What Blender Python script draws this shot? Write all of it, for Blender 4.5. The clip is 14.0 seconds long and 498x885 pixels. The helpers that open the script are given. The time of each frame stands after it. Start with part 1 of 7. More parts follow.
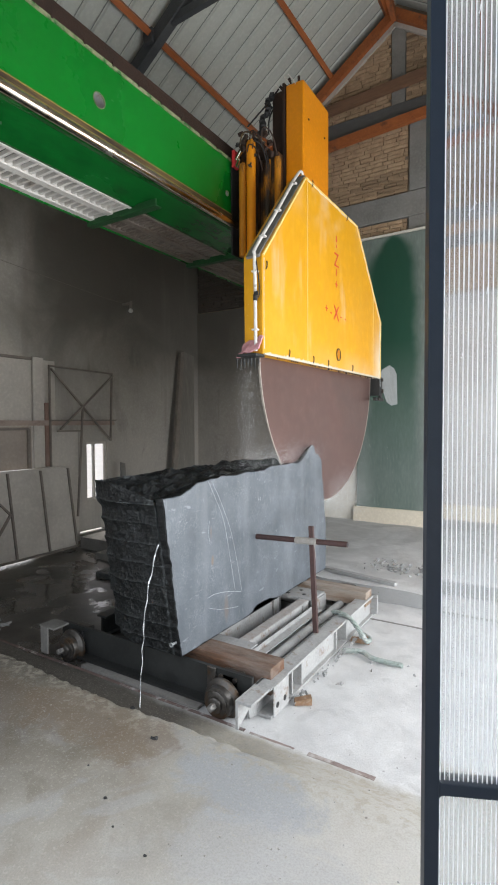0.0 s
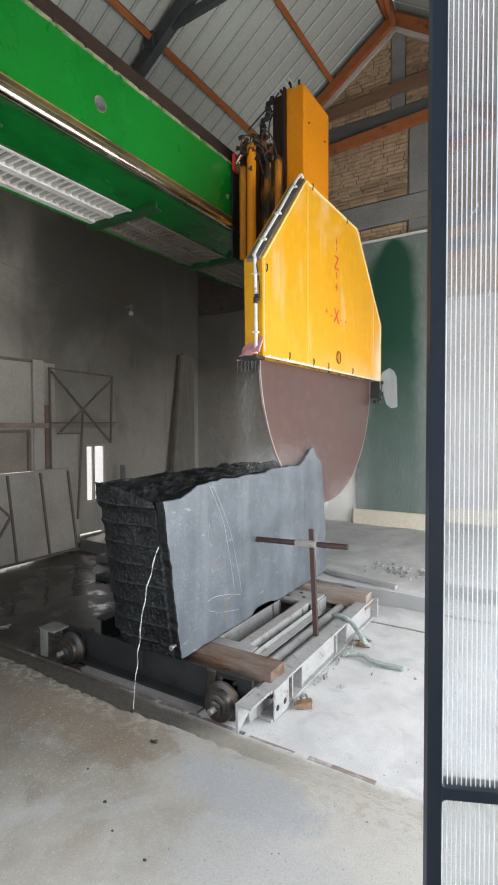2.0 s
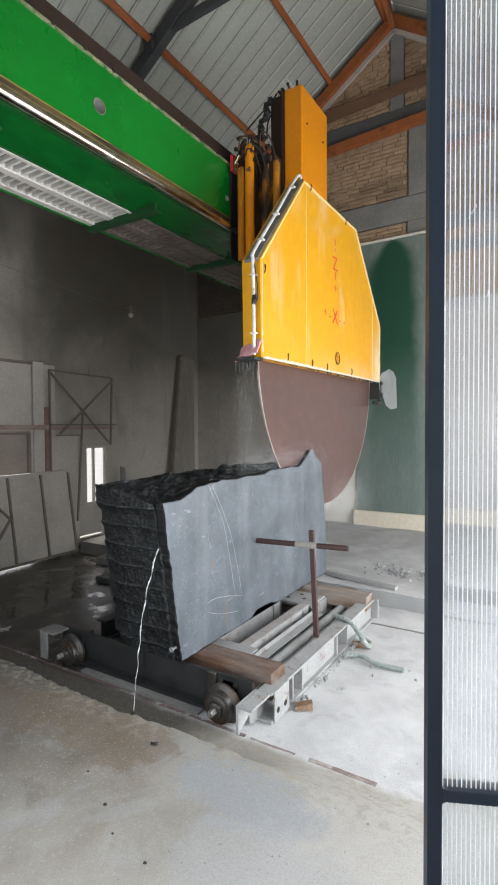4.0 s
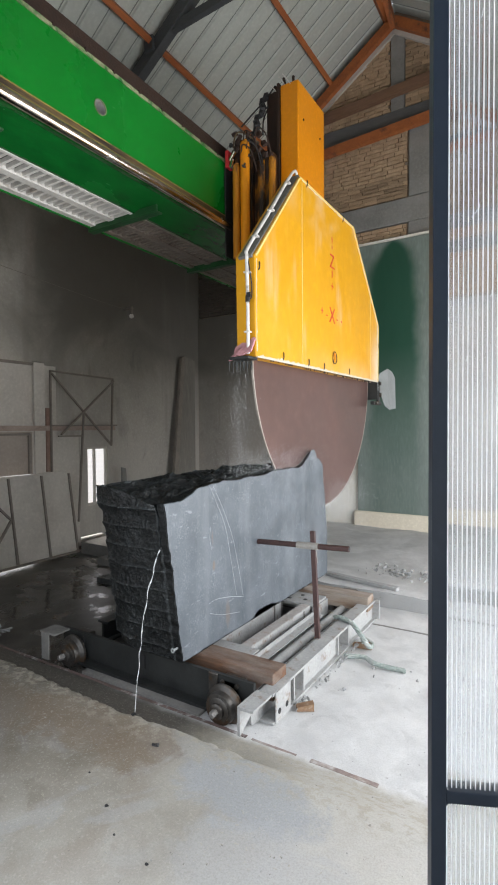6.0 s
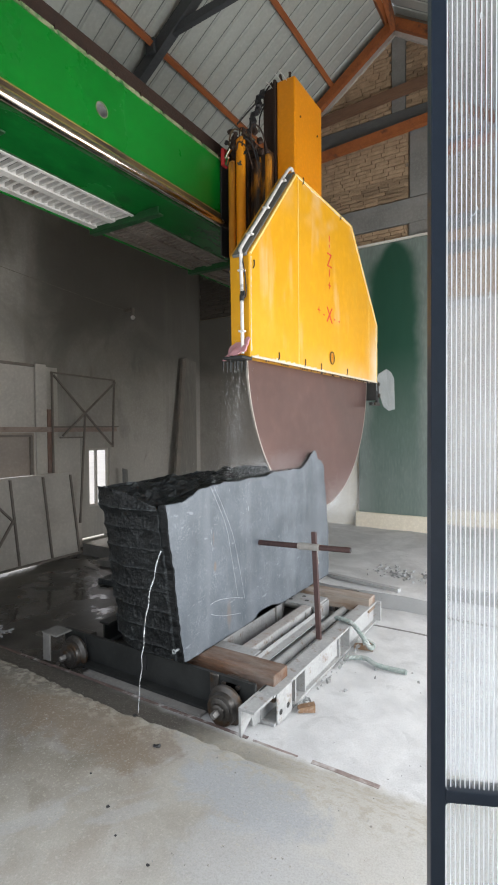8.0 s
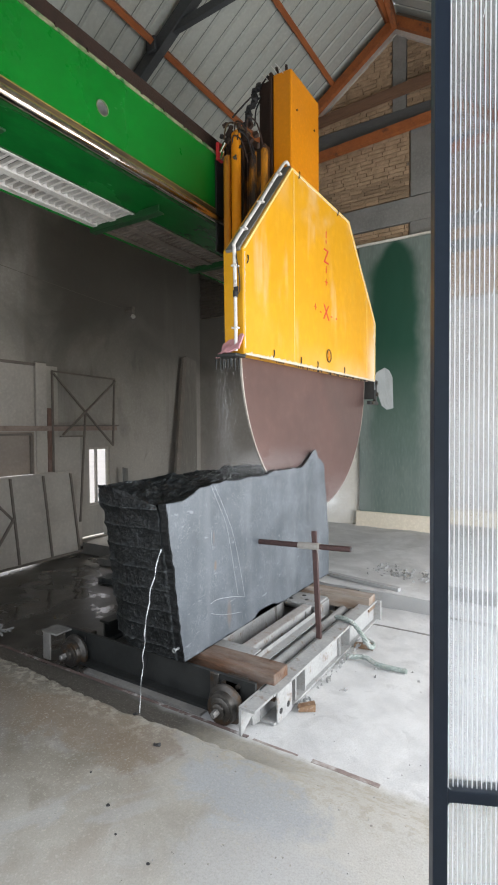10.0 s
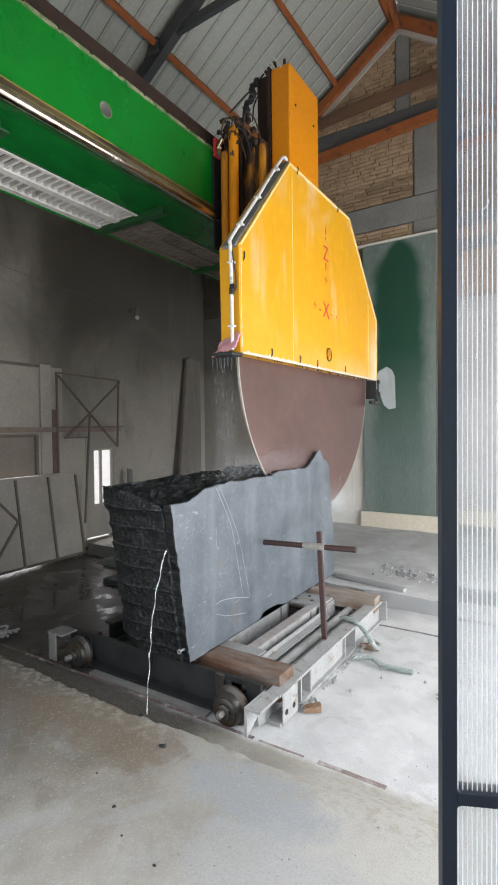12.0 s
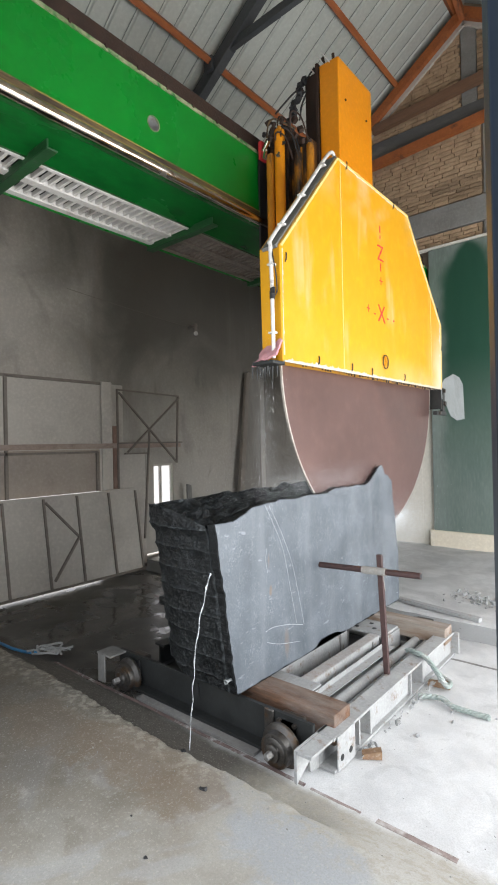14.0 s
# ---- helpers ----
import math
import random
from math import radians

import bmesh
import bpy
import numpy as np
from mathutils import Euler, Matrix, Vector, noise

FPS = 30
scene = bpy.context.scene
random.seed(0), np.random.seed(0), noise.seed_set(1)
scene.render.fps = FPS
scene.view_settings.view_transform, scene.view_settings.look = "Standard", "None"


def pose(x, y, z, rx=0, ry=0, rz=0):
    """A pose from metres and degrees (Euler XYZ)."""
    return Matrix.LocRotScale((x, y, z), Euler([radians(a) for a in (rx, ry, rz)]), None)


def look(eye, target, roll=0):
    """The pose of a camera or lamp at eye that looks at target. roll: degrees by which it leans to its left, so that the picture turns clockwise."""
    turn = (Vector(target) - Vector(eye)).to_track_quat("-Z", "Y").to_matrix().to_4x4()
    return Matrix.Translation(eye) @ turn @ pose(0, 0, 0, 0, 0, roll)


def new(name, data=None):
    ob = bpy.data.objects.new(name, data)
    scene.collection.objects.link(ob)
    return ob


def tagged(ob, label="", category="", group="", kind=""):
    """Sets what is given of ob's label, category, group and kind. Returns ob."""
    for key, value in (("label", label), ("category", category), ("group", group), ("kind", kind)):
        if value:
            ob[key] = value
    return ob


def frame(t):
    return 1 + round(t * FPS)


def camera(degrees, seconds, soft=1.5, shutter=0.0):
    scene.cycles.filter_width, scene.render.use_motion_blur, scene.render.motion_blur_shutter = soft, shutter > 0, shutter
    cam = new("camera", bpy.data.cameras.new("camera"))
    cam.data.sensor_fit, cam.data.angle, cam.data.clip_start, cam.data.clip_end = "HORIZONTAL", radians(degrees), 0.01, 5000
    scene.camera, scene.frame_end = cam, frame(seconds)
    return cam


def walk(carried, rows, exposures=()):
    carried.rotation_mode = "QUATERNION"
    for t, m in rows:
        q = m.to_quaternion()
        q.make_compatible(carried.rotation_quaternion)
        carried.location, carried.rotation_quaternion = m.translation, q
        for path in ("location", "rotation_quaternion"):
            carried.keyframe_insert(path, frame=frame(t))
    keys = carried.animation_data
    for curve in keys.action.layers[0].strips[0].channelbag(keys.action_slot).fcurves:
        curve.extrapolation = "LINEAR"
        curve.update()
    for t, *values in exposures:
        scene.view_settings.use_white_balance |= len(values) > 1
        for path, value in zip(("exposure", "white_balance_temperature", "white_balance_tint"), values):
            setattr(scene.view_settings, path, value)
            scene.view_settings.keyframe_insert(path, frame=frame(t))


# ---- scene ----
cam = camera(52.4, 14.0, soft=1.9)
PATH = [
    (0, (-0.0000, 0.0000, 1.5000), (-1.0532, 1.6986, 1.4256), -0.29),
    (0.5, (-0.0003, -0.0032, 1.5006), (-1.0519, 1.6965, 1.4290), -0.23),
    (1, (-0.0007, -0.0013, 1.4993), (-1.0519, 1.6987, 1.4303), -0.21),
    (1.5, (-0.0024, 0.0018, 1.4977), (-1.0544, 1.7014, 1.4313), -0.24),
    (2, (-0.0023, -0.0003, 1.4996), (-1.0554, 1.6989, 1.4355), -0.24),
    (2.5, (-0.0023, -0.0016, 1.5001), (-1.0552, 1.6977, 1.4390), -0.19),
    (3, (-0.0015, 0.0003, 1.5000), (-1.0541, 1.6999, 1.4396), -0.24),
    (5.5, (-0.0028, 0.0017, 1.4984), (-1.0581, 1.6997, 1.4425), -0.46),
    (6, (-0.0044, 0.0006, 1.4989), (-1.0599, 1.6985, 1.4434), -0.42),
    (6.5, (-0.0044, 0.0008, 1.4990), (-1.0618, 1.6975, 1.4455), -0.43),
    (7, (-0.0031, 0.0015, 1.4968), (-1.0613, 1.6978, 1.4446), -0.46),
    (7.5, (-0.0031, 0.0004, 1.4970), (-1.0633, 1.6955, 1.4457), -0.48),
    (8, (-0.0009, -0.0017, 1.4989), (-1.0611, 1.6934, 1.4482), -0.47),
    (10.5, (-0.0060, -0.0002, 1.4974), (-1.0678, 1.6938, 1.4418), -0.36),
    (11, (-0.0077, -0.0003, 1.4977), (-1.0733, 1.6912, 1.4418), -0.42),
    (11.5, (-0.0078, 0.0006, 1.4969), (-1.0749, 1.6912, 1.4426), -0.50),
    (12, (-0.0076, 0.0016, 1.4968), (-1.0818, 1.6878, 1.4454), -0.64),
    (12.5, (-0.0320, -0.0150, 1.5071), (-1.1114, 1.6681, 1.4635), -0.88),
    (13, (-0.0675, 0.0016, 1.5005), (-1.1907, 1.6562, 1.4737), -1.14),
    (13.5, (-0.0598, 0.1094, 1.4979), (-1.3201, 1.6623, 1.4959), -1.19),
    (14, (-0.0346, 0.2006, 1.4963), (-1.3194, 1.7334, 1.5063), -1.18),
]
walk(cam, [(t, look(eye, target, roll)) for t, eye, target, roll in PATH], exposures=[(0, 0.36), (12.2, 0.36), (12.6, 0.40), (13.0, 0.58), (13.5, 0.56), (14, 0.63)])

# ---------------------------------------------------------------- light
world = bpy.data.worlds.new("sky")
scene.world = world
world.use_nodes = True
wn = world.node_tree.nodes
sky = wn.new("ShaderNodeTexSky")
sky.sky_type, sky.sun_disc = "NISHITA", False
sky.sun_elevation, sky.sun_rotation = radians(47), radians(-51)
sky.air_density, sky.dust_density = 1.0, 3.0
world.node_tree.links.new(sky.outputs[0], wn["Background"].inputs[0])
wn["Background"].inputs[1].default_value = 0.12

sun = new("sun", bpy.data.lights.new("sun", "SUN"))
sun.data.energy, sun.data.angle, sun.data.color = 2.4, radians(10), (1.0, 0.96, 0.9)
sun.matrix_world = look((-5, 4, 7), (0, 0, 0))


def sky_lamp(name, eye, target, w, h, watts):
    ob = new(name, bpy.data.lights.new(name, "AREA"))
    ob.data.shape, ob.data.size, ob.data.size_y = "RECTANGLE", w, h
    ob.data.energy, ob.data.color = watts, (0.96, 0.98, 1.0)
    ob.matrix_world = look(eye, target)


sky_lamp("gate_daylight_east", (1.36, 3.40, 1.34), (-2.0, 3.55, 1.2), 4.4, 2.4, 178)
sky_lamp("gate_daylight_south", (-1.0, 0.72, 1.35), (-1.0, 4.0, 1.3), 3.3, 2.4, 34)


# ---------------------------------------------------------------- materials
def mat(name, base, base2=None, rough=0.6, metal=0.0, scale=6.0, fine=60.0, bump=0.15, dirt=None, dirt_amount=0.0, dirt_scale=2.0,
        stretch=(1, 1, 1), spec=0.5, island=0.0, transmission=0.0, wet=0.0, soft_dirt=0.12):
    m = bpy.data.materials.new(name)
    m.use_nodes = True
    nt = m.node_tree
    N, L = nt.nodes, nt.links
    b = N["Principled BSDF"]
    base2 = base2 or tuple(c * 0.72 for c in base)
    tc = N.new("ShaderNodeTexCoord")
    mp = N.new("ShaderNodeMapping")
    mp.inputs["Scale"].default_value = stretch
    L.new(tc.outputs["Object"], mp.inputs[0])

    def nz(s, detail=6.0, r=0.6):
        n = N.new("ShaderNodeTexNoise")
        n.inputs["Scale"].default_value, n.inputs["Detail"].default_value, n.inputs["Roughness"].default_value = s, detail, r
        L.new(mp.outputs[0], n.inputs["Vector"])
        return n

    def mix(fac, a, c):
        x = N.new("ShaderNodeMix")
        x.data_type = "RGBA"
        L.new(fac, x.inputs[0])
        for v, k in ((a, 6), (c, 7)):
            if isinstance(v, tuple):
                x.inputs[k].default_value = (*v, 1)
            else:
                L.new(v, x.inputs[k])
        return x.outputs[2]

    def ramp(fac, lo, hi):
        r = N.new("ShaderNodeMapRange")
        r.inputs[1].default_value, r.inputs[2].default_value = lo, hi
        L.new(fac, r.inputs[0])
        return r.outputs[0]

    big, small = nz(scale), nz(fine, 4.0)
    col = mix(ramp(big.outputs[0], 0.35, 0.65), base2, base)
    speck = mix(ramp(small.outputs[0], 0.3, 0.7), tuple(c * 0.8 for c in base2), tuple(min(1, c * 1.12) for c in base))
    col = mix(ramp(small.outputs[0], 0.1, 1.3), col, speck)
    if dirt:
        d = nz(dirt_scale, 8.0, 0.7)
        t = 0.62 - 0.35 * dirt_amount
        col = mix(ramp(d.outputs[0], t, t + soft_dirt), col, dirt)
    if island:
        oi = N.new("ShaderNodeObjectInfo")
        hv = N.new("ShaderNodeHueSaturation")
        L.new(ramp(oi.outputs["Random"], 0, 1), hv.inputs["Value"])
        mr = hv.inputs["Value"].links[0].from_node
        mr.inputs[3].default_value, mr.inputs[4].default_value = 1 - island, 1 + island
        L.new(col, hv.inputs["Color"])
        col = hv.outputs[0]
    L.new(col, b.inputs["Base Color"])
    rr = ramp(big.outputs[0], 0.3, 0.7)
    rr.node.inputs[3].default_value, rr.node.inputs[4].default_value = max(0.03, rough - 0.1 - wet), min(1, rough + 0.1)
    L.new(rr, b.inputs["Roughness"])
    b.inputs["Metallic"].default_value = metal
    b.inputs["Specular IOR Level"].default_value = spec
    b.inputs["Transmission Weight"].default_value = transmission
    if bump:
        bp = N.new("ShaderNodeBump")
        bp.inputs["Strength"].default_value, bp.inputs["Distance"].default_value = bump, 0.02
        L.new(small.outputs[0], bp.inputs["Height"])
        L.new(bp.outputs[0], b.inputs["Normal"])
    return m


M = {}
M["green"] = mat("green_paint", (0.003, 0.205, 0.020), (0.003, 0.172, 0.016), rough=0.28, scale=1.2, fine=9, bump=0.02, spec=0.38, dirt=(0.006, 0.12, 0.016), dirt_amount=0.05, dirt_scale=3.5, soft_dirt=0.25)
# darker copy of the green paint, for the shaded underside of the beam
M["green_shaded"] = mat("shaded_green_paint", (0.004, 0.105, 0.016), (0.003, 0.065, 0.011), rough=0.24, scale=3, fine=14, bump=0.05, stretch=(1, 0.35, 1), spec=0.5, dirt=(0.008, 0.03, 0.010), dirt_amount=0.3, dirt_scale=4, soft_dirt=0.25)
M["chrome"] = mat("chrome_rod", (0.80, 0.75, 0.68), (0.60, 0.50, 0.38), rough=0.2, metal=1.0, scale=8, fine=90, bump=0.02, dirt=(0.25, 0.15, 0.07), dirt_amount=0.1, dirt_scale=9)
M["grease"] = mat("greasy_rail", (0.15, 0.10, 0.04), (0.07, 0.045, 0.025), rough=0.55, metal=0.1, scale=14, fine=60, bump=0.3, stretch=(1, 0.12, 1), dirt=(0.03, 0.02, 0.015), dirt_amount=0.4, dirt_scale=16)
M["rust"] = mat("rusty_brown_steel", (0.055, 0.030, 0.021), (0.028, 0.018, 0.014), rough=0.65, metal=0.2, scale=9, fine=70, bump=0.25)
M["pale"] = mat("pale_flange", (0.36, 0.36, 0.22), (0.14, 0.20, 0.08), rough=0.6, scale=7, fine=50, dirt=(0.02, 0.14, 0.03), dirt_amount=0.4, dirt_scale=10)
M["tray"] = mat("galvanised_tray", (0.74, 0.72, 0.68), (0.62, 0.59, 0.55), rough=0.5, metal=0.1, scale=9, fine=60, bump=0.08, dirt=(0.22, 0.15, 0.1), dirt_amount=0.15)
M["yellow"] = mat("yellow_sheet_paint", (0.63, 0.305, 0.006), (0.60, 0.285, 0.005), rough=0.52, scale=1.6, fine=14, bump=0.03, spec=0.35, dirt=(0.65, 0.355, 0.035), dirt_amount=0.25, dirt_scale=1.3, soft_dirt=0.35, stretch=(1, 1, 0.8))
M["ochre"] = mat("orange_yellow_paint", (0.80, 0.285, 0.005), (0.74, 0.255, 0.005), rough=0.4, scale=2, fine=30, bump=0.04, dirt=(0.30, 0.14, 0.03), dirt_amount=-0.2, dirt_scale=8)
M["ochre_dirty"] = mat("orange_paint_greasy", (0.48, 0.19, 0.012), (0.20, 0.08, 0.012), rough=0.45, scale=8, fine=40, bump=0.15, stretch=(1, 1, 0.35), dirt=(0.03, 0.02, 0.015), dirt_amount=0.6, dirt_scale=9)
M["blade"] = mat("rust_stained_blade_steel", (0.165, 0.098, 0.086), (0.135, 0.082, 0.073), rough=0.38, metal=0.55, scale=1.3, fine=9, bump=0.01, stretch=(1, 1, 1))
M["rim"] = mat("blade_segment_steel", (0.55, 0.50, 0.45), (0.42, 0.38, 0.34), rough=0.4, metal=0.7, scale=20, fine=80, bump=0.1)
M["white"] = mat("white_plastic_pipe", (0.70, 0.68, 0.65), (0.55, 0.53, 0.50), rough=0.4, scale=12, fine=60, bump=0.03, dirt=(0.3, 0.27, 0.24), dirt_amount=0.2, dirt_scale=12)
M["dust_grey"] = mat("dust_coated_steel", (0.38, 0.38, 0.372), (0.27, 0.272, 0.268), rough=0.8, scale=7, fine=60, bump=0.12, dirt=(0.20, 0.14, 0.105), dirt_amount=0.16, dirt_scale=11)
M["dark_steel"] = mat("dark_wet_steel", (0.034, 0.036, 0.035), (0.02, 0.021, 0.021), rough=0.5, metal=0.3, scale=6, fine=40, bump=0.08, dirt=(0.06, 0.045, 0.035), dirt_amount=-0.1, dirt_scale=5)
M["wheel"] = mat("worn_wheel_steel", (0.115, 0.108, 0.10), (0.05, 0.045, 0.041), rough=0.40, metal=0.7, scale=14, fine=90, bump=0.06, dirt=(0.10, 0.065, 0.04), dirt_amount=0.35, dirt_scale=11)
M["chalk"] = mat("chalk_line", (0.45, 0.47, 0.49), (0.30, 0.32, 0.34), rough=0.9, scale=40, fine=200, bump=0)
M["timber"] = mat("weathered_timber", (0.175, 0.085, 0.044), (0.06, 0.042, 0.032), rough=0.9, scale=5, fine=55, bump=0.5, stretch=(0.3, 1, 1), dirt=(0.28, 0.25, 0.225), dirt_amount=0.38, dirt_scale=3.5, soft_dirt=0.3)
M["roof_timber"] = mat("orange_stained_timber", (0.42, 0.135, 0.04), (0.30, 0.085, 0.025), rough=0.6, scale=5, fine=40, bump=0.08, stretch=(1, 0.15, 1), dirt=(0.12, 0.05, 0.03), dirt_amount=0.2, dirt_scale=6)
M["roof_timber_dark"] = mat("dull_brown_timber", (0.22, 0.12, 0.07), (0.15, 0.08, 0.05), rough=0.7, scale=5, fine=40, bump=0.1, stretch=(0.15, 1, 1))
M["truss"] = mat("dark_grey_truss_paint", (0.075, 0.08, 0.085), (0.05, 0.054, 0.058), rough=0.55, scale=6, fine=40, bump=0.04)
M["roof"] = mat("grey_green_roof_sheet", (0.52, 0.54, 0.495), (0.46, 0.48, 0.44), rough=0.5, scale=1.5, fine=25, bump=0.02, metal=0.1)
M["roof_dark"] = mat("roof_rib_seam", (0.24, 0.26, 0.24), (0.2, 0.215, 0.2), rough=0.6, scale=3, fine=25, bump=0.02)
M["plaster_pale"] = mat("pale_dusty_plaster", (0.74, 0.70, 0.62), (0.65, 0.615, 0.54), rough=0.9, scale=1.4, fine=35, bump=0.1)
M["plinth"] = mat("yellowed_plinth", (0.76, 0.69, 0.565), (0.67, 0.595, 0.475), rough=0.9, scale=2.0, fine=35, bump=0.12)
M["white_sheet"] = mat("stained_whitish_sheet", (0.60, 0.58, 0.55), (0.50, 0.48, 0.455), rough=0.85, scale=1.2, fine=30, bump=0.06, dirt=(0.33, 0.315, 0.30), dirt_amount=0.35, dirt_scale=1.5, soft_dirt=0.35)
M["concrete"] = mat("grey_concrete", (0.275, 0.266, 0.25), (0.20, 0.192, 0.18), rough=0.9, scale=3, fine=40, bump=0.12)
M["concrete_damp"] = mat("dark_damp_concrete", (0.135, 0.135, 0.132), (0.095, 0.095, 0.094), rough=0.75, scale=2, fine=30, bump=0.1, stretch=(0.3, 1, 1), dirt=(0.2, 0.195, 0.185), dirt_amount=0.2, dirt_scale=4)
# dark copy of the brick: the corner's shade is in its colour
M["brick_shaded"] = mat("shaded_corner_brick", (0.12, 0.10, 0.08), (0.07, 0.06, 0.05), rough=0.8, scale=6, fine=50, bump=0.3, island=0.2)
M["mortar"] = mat("rough_mortar", (0.30, 0.25, 0.19), (0.22, 0.18, 0.14), rough=0.95, scale=6, fine=40, bump=0.3)
M["brick"] = mat("sandy_brick", (0.47, 0.335, 0.215), (0.31, 0.21, 0.128), rough=0.95, scale=9, fine=70, bump=0.5, island=0.27, dirt=(0.19, 0.13, 0.085), dirt_amount=0.22, dirt_scale=2.4, soft_dirt=0.3)
M["outside"] = mat("pale_gravel_ground", (0.68, 0.66, 0.62), (0.58, 0.56, 0.52), rough=0.95, scale=0.7, fine=12, bump=0.2)
M["gate_sheet"] = mat("dusty_gate_sheet", (0.57, 0.53, 0.475), (0.47, 0.435, 0.39), rough=0.75, scale=1.2, fine=30, bump=0.05, dirt=(0.30, 0.27, 0.24), dirt_amount=0.3, dirt_scale=1.3, soft_dirt=0.4)
M["gate_low"] = mat("dull_brown_gate_sheet", (0.40, 0.345, 0.30), (0.31, 0.265, 0.23), rough=0.8, scale=1.4, fine=30, bump=0.05, dirt=(0.23, 0.185, 0.155), dirt_amount=0.3, dirt_scale=1.6, soft_dirt=0.4)
M["gate_frame"] = mat("brown_grey_gate_frame", (0.25, 0.215, 0.185), (0.16, 0.14, 0.12), rough=0.7, scale=8, fine=50, bump=0.1)
M["board_grey"] = mat("dusty_grey_board", (0.25, 0.232, 0.205), (0.17, 0.157, 0.138), rough=0.85, scale=5, fine=50, bump=0.15, stretch=(1, 1, 0.15))
M["gate_bar"] = mat("dusty_rust_bar", (0.40, 0.32, 0.27), (0.27, 0.20, 0.17), rough=0.8, scale=8, fine=50, bump=0.1)
M["anthracite"] = mat("anthracite_door_paint", (0.048, 0.060, 0.075), (0.041, 0.052, 0.066), rough=0.42, scale=5, fine=70, bump=0.015)
M["rope"] = mat("grey_green_rope", (0.36, 0.40, 0.375), (0.20, 0.25, 0.225), rough=0.9, scale=30, fine=150, bump=0.5, dirt=(0.52, 0.515, 0.50), dirt_amount=0.35, dirt_scale=7, soft_dirt=0.2)
M["pink"] = mat("pink_rag", (0.60, 0.30, 0.32), (0.45, 0.22, 0.24), rough=0.9, scale=12, fine=90, bump=0.2)
M["red"] = mat("red_marker", (0.62, 0.035, 0.04), (0.5, 0.03, 0.035), rough=0.7, scale=40, fine=120, bump=0)
M["black"] = mat("black_rubber", (0.02, 0.02, 0.021), (0.012, 0.012, 0.013), rough=0.6, scale=20, fine=80, bump=0.08)
M["blue"] = mat("blue_hose", (0.05, 0.22, 0.42), (0.04, 0.16, 0.32), rough=0.5, scale=20, fine=80, bump=0.03)
M["stone_chip"] = mat("pale_stone_chips", (0.34, 0.34, 0.33), (0.2, 0.205, 0.205), rough=0.9, scale=20, fine=90, bump=0.2)
M["flange_grey"] = mat("grimy_grey_steel", (0.22, 0.213, 0.2), (0.14, 0.135, 0.128), rough=0.8, scale=8, fine=50, bump=0.12)
# rust, with the saw's shade worked into the tray's colour
M["tray_rusty_shaded"] = mat("rusty_shaded_tray", (0.27, 0.235, 0.20), (0.13, 0.10, 0.078), rough=0.7, metal=0.1, scale=5, fine=50, bump=0.15, dirt=(0.07, 0.05, 0.04), dirt_amount=0.35, dirt_scale=5, soft_dirt=0.3)
M["flap"] = mat("grey_plastic_flap", (0.25, 0.265, 0.265), (0.15, 0.165, 0.165), rough=0.45, scale=8, fine=60, bump=0.03)


def water_material():
    m = bpy.data.materials.new("falling_water")
    m.use_nodes = True
    b = m.node_tree.nodes["Principled BSDF"]
    b.inputs["Base Color"].default_value = (0.9, 0.93, 0.94, 1)
    b.inputs["Roughness"].default_value = 0.12
    b.inputs["IOR"].default_value = 1.33
    b.inputs["Transmission Weight"].default_value = 0.7
    return m


def sheet_material():
    """Scuffed clear plastic: part of the light goes straight through, part is scattered."""
    m = bpy.data.materials.new("ribbed_polycarbonate")
    m.use_nodes = True
    N, L = m.node_tree.nodes, m.node_tree.links
    b = N["Principled BSDF"]
    tc, nz = N.new("ShaderNodeTexCoord"), N.new("ShaderNodeTexNoise")
    nz.inputs["Scale"].default_value, nz.inputs["Detail"].default_value, nz.inputs["Roughness"].default_value = 11, 9, 0.7
    L.new(tc.outputs["Object"], nz.inputs["Vector"])
    r = N.new("ShaderNodeMapRange")
    r.inputs[1].default_value, r.inputs[2].default_value, r.inputs[3].default_value, r.inputs[4].default_value = 0.35, 0.7, 0.08, 0.22
    L.new(nz.outputs[0], r.inputs[0])
    L.new(r.outputs[0], b.inputs["Roughness"])
    b.inputs["Base Color"].default_value = (0.74, 0.755, 0.775, 1)
    b.inputs["IOR"].default_value = 1.06
    b.inputs["Transmission Weight"].default_value = 1.0
    tl, mx = N.new("ShaderNodeBsdfTranslucent"), N.new("ShaderNodeMixShader")
    tl.inputs[0].default_value = (0.80, 0.82, 0.84, 1)
    f = N.new("ShaderNodeMapRange")
    f.inputs[1].default_value, f.inputs[2].default_value, f.inputs[3].default_value, f.inputs[4].default_value = 0.35, 0.75, 0.05, 0.20
    L.new(nz.outputs[0], f.inputs[0])
    L.new(f.outputs[0], mx.inputs[0])
    L.new(b.outputs[0], mx.inputs[1])
    L.new(tl.outputs[0], mx.inputs[2])
    L.new(mx.outputs[0], N["Material Output"].inputs[0])
    return m


M["water"], M["poly"] = water_material(), sheet_material()


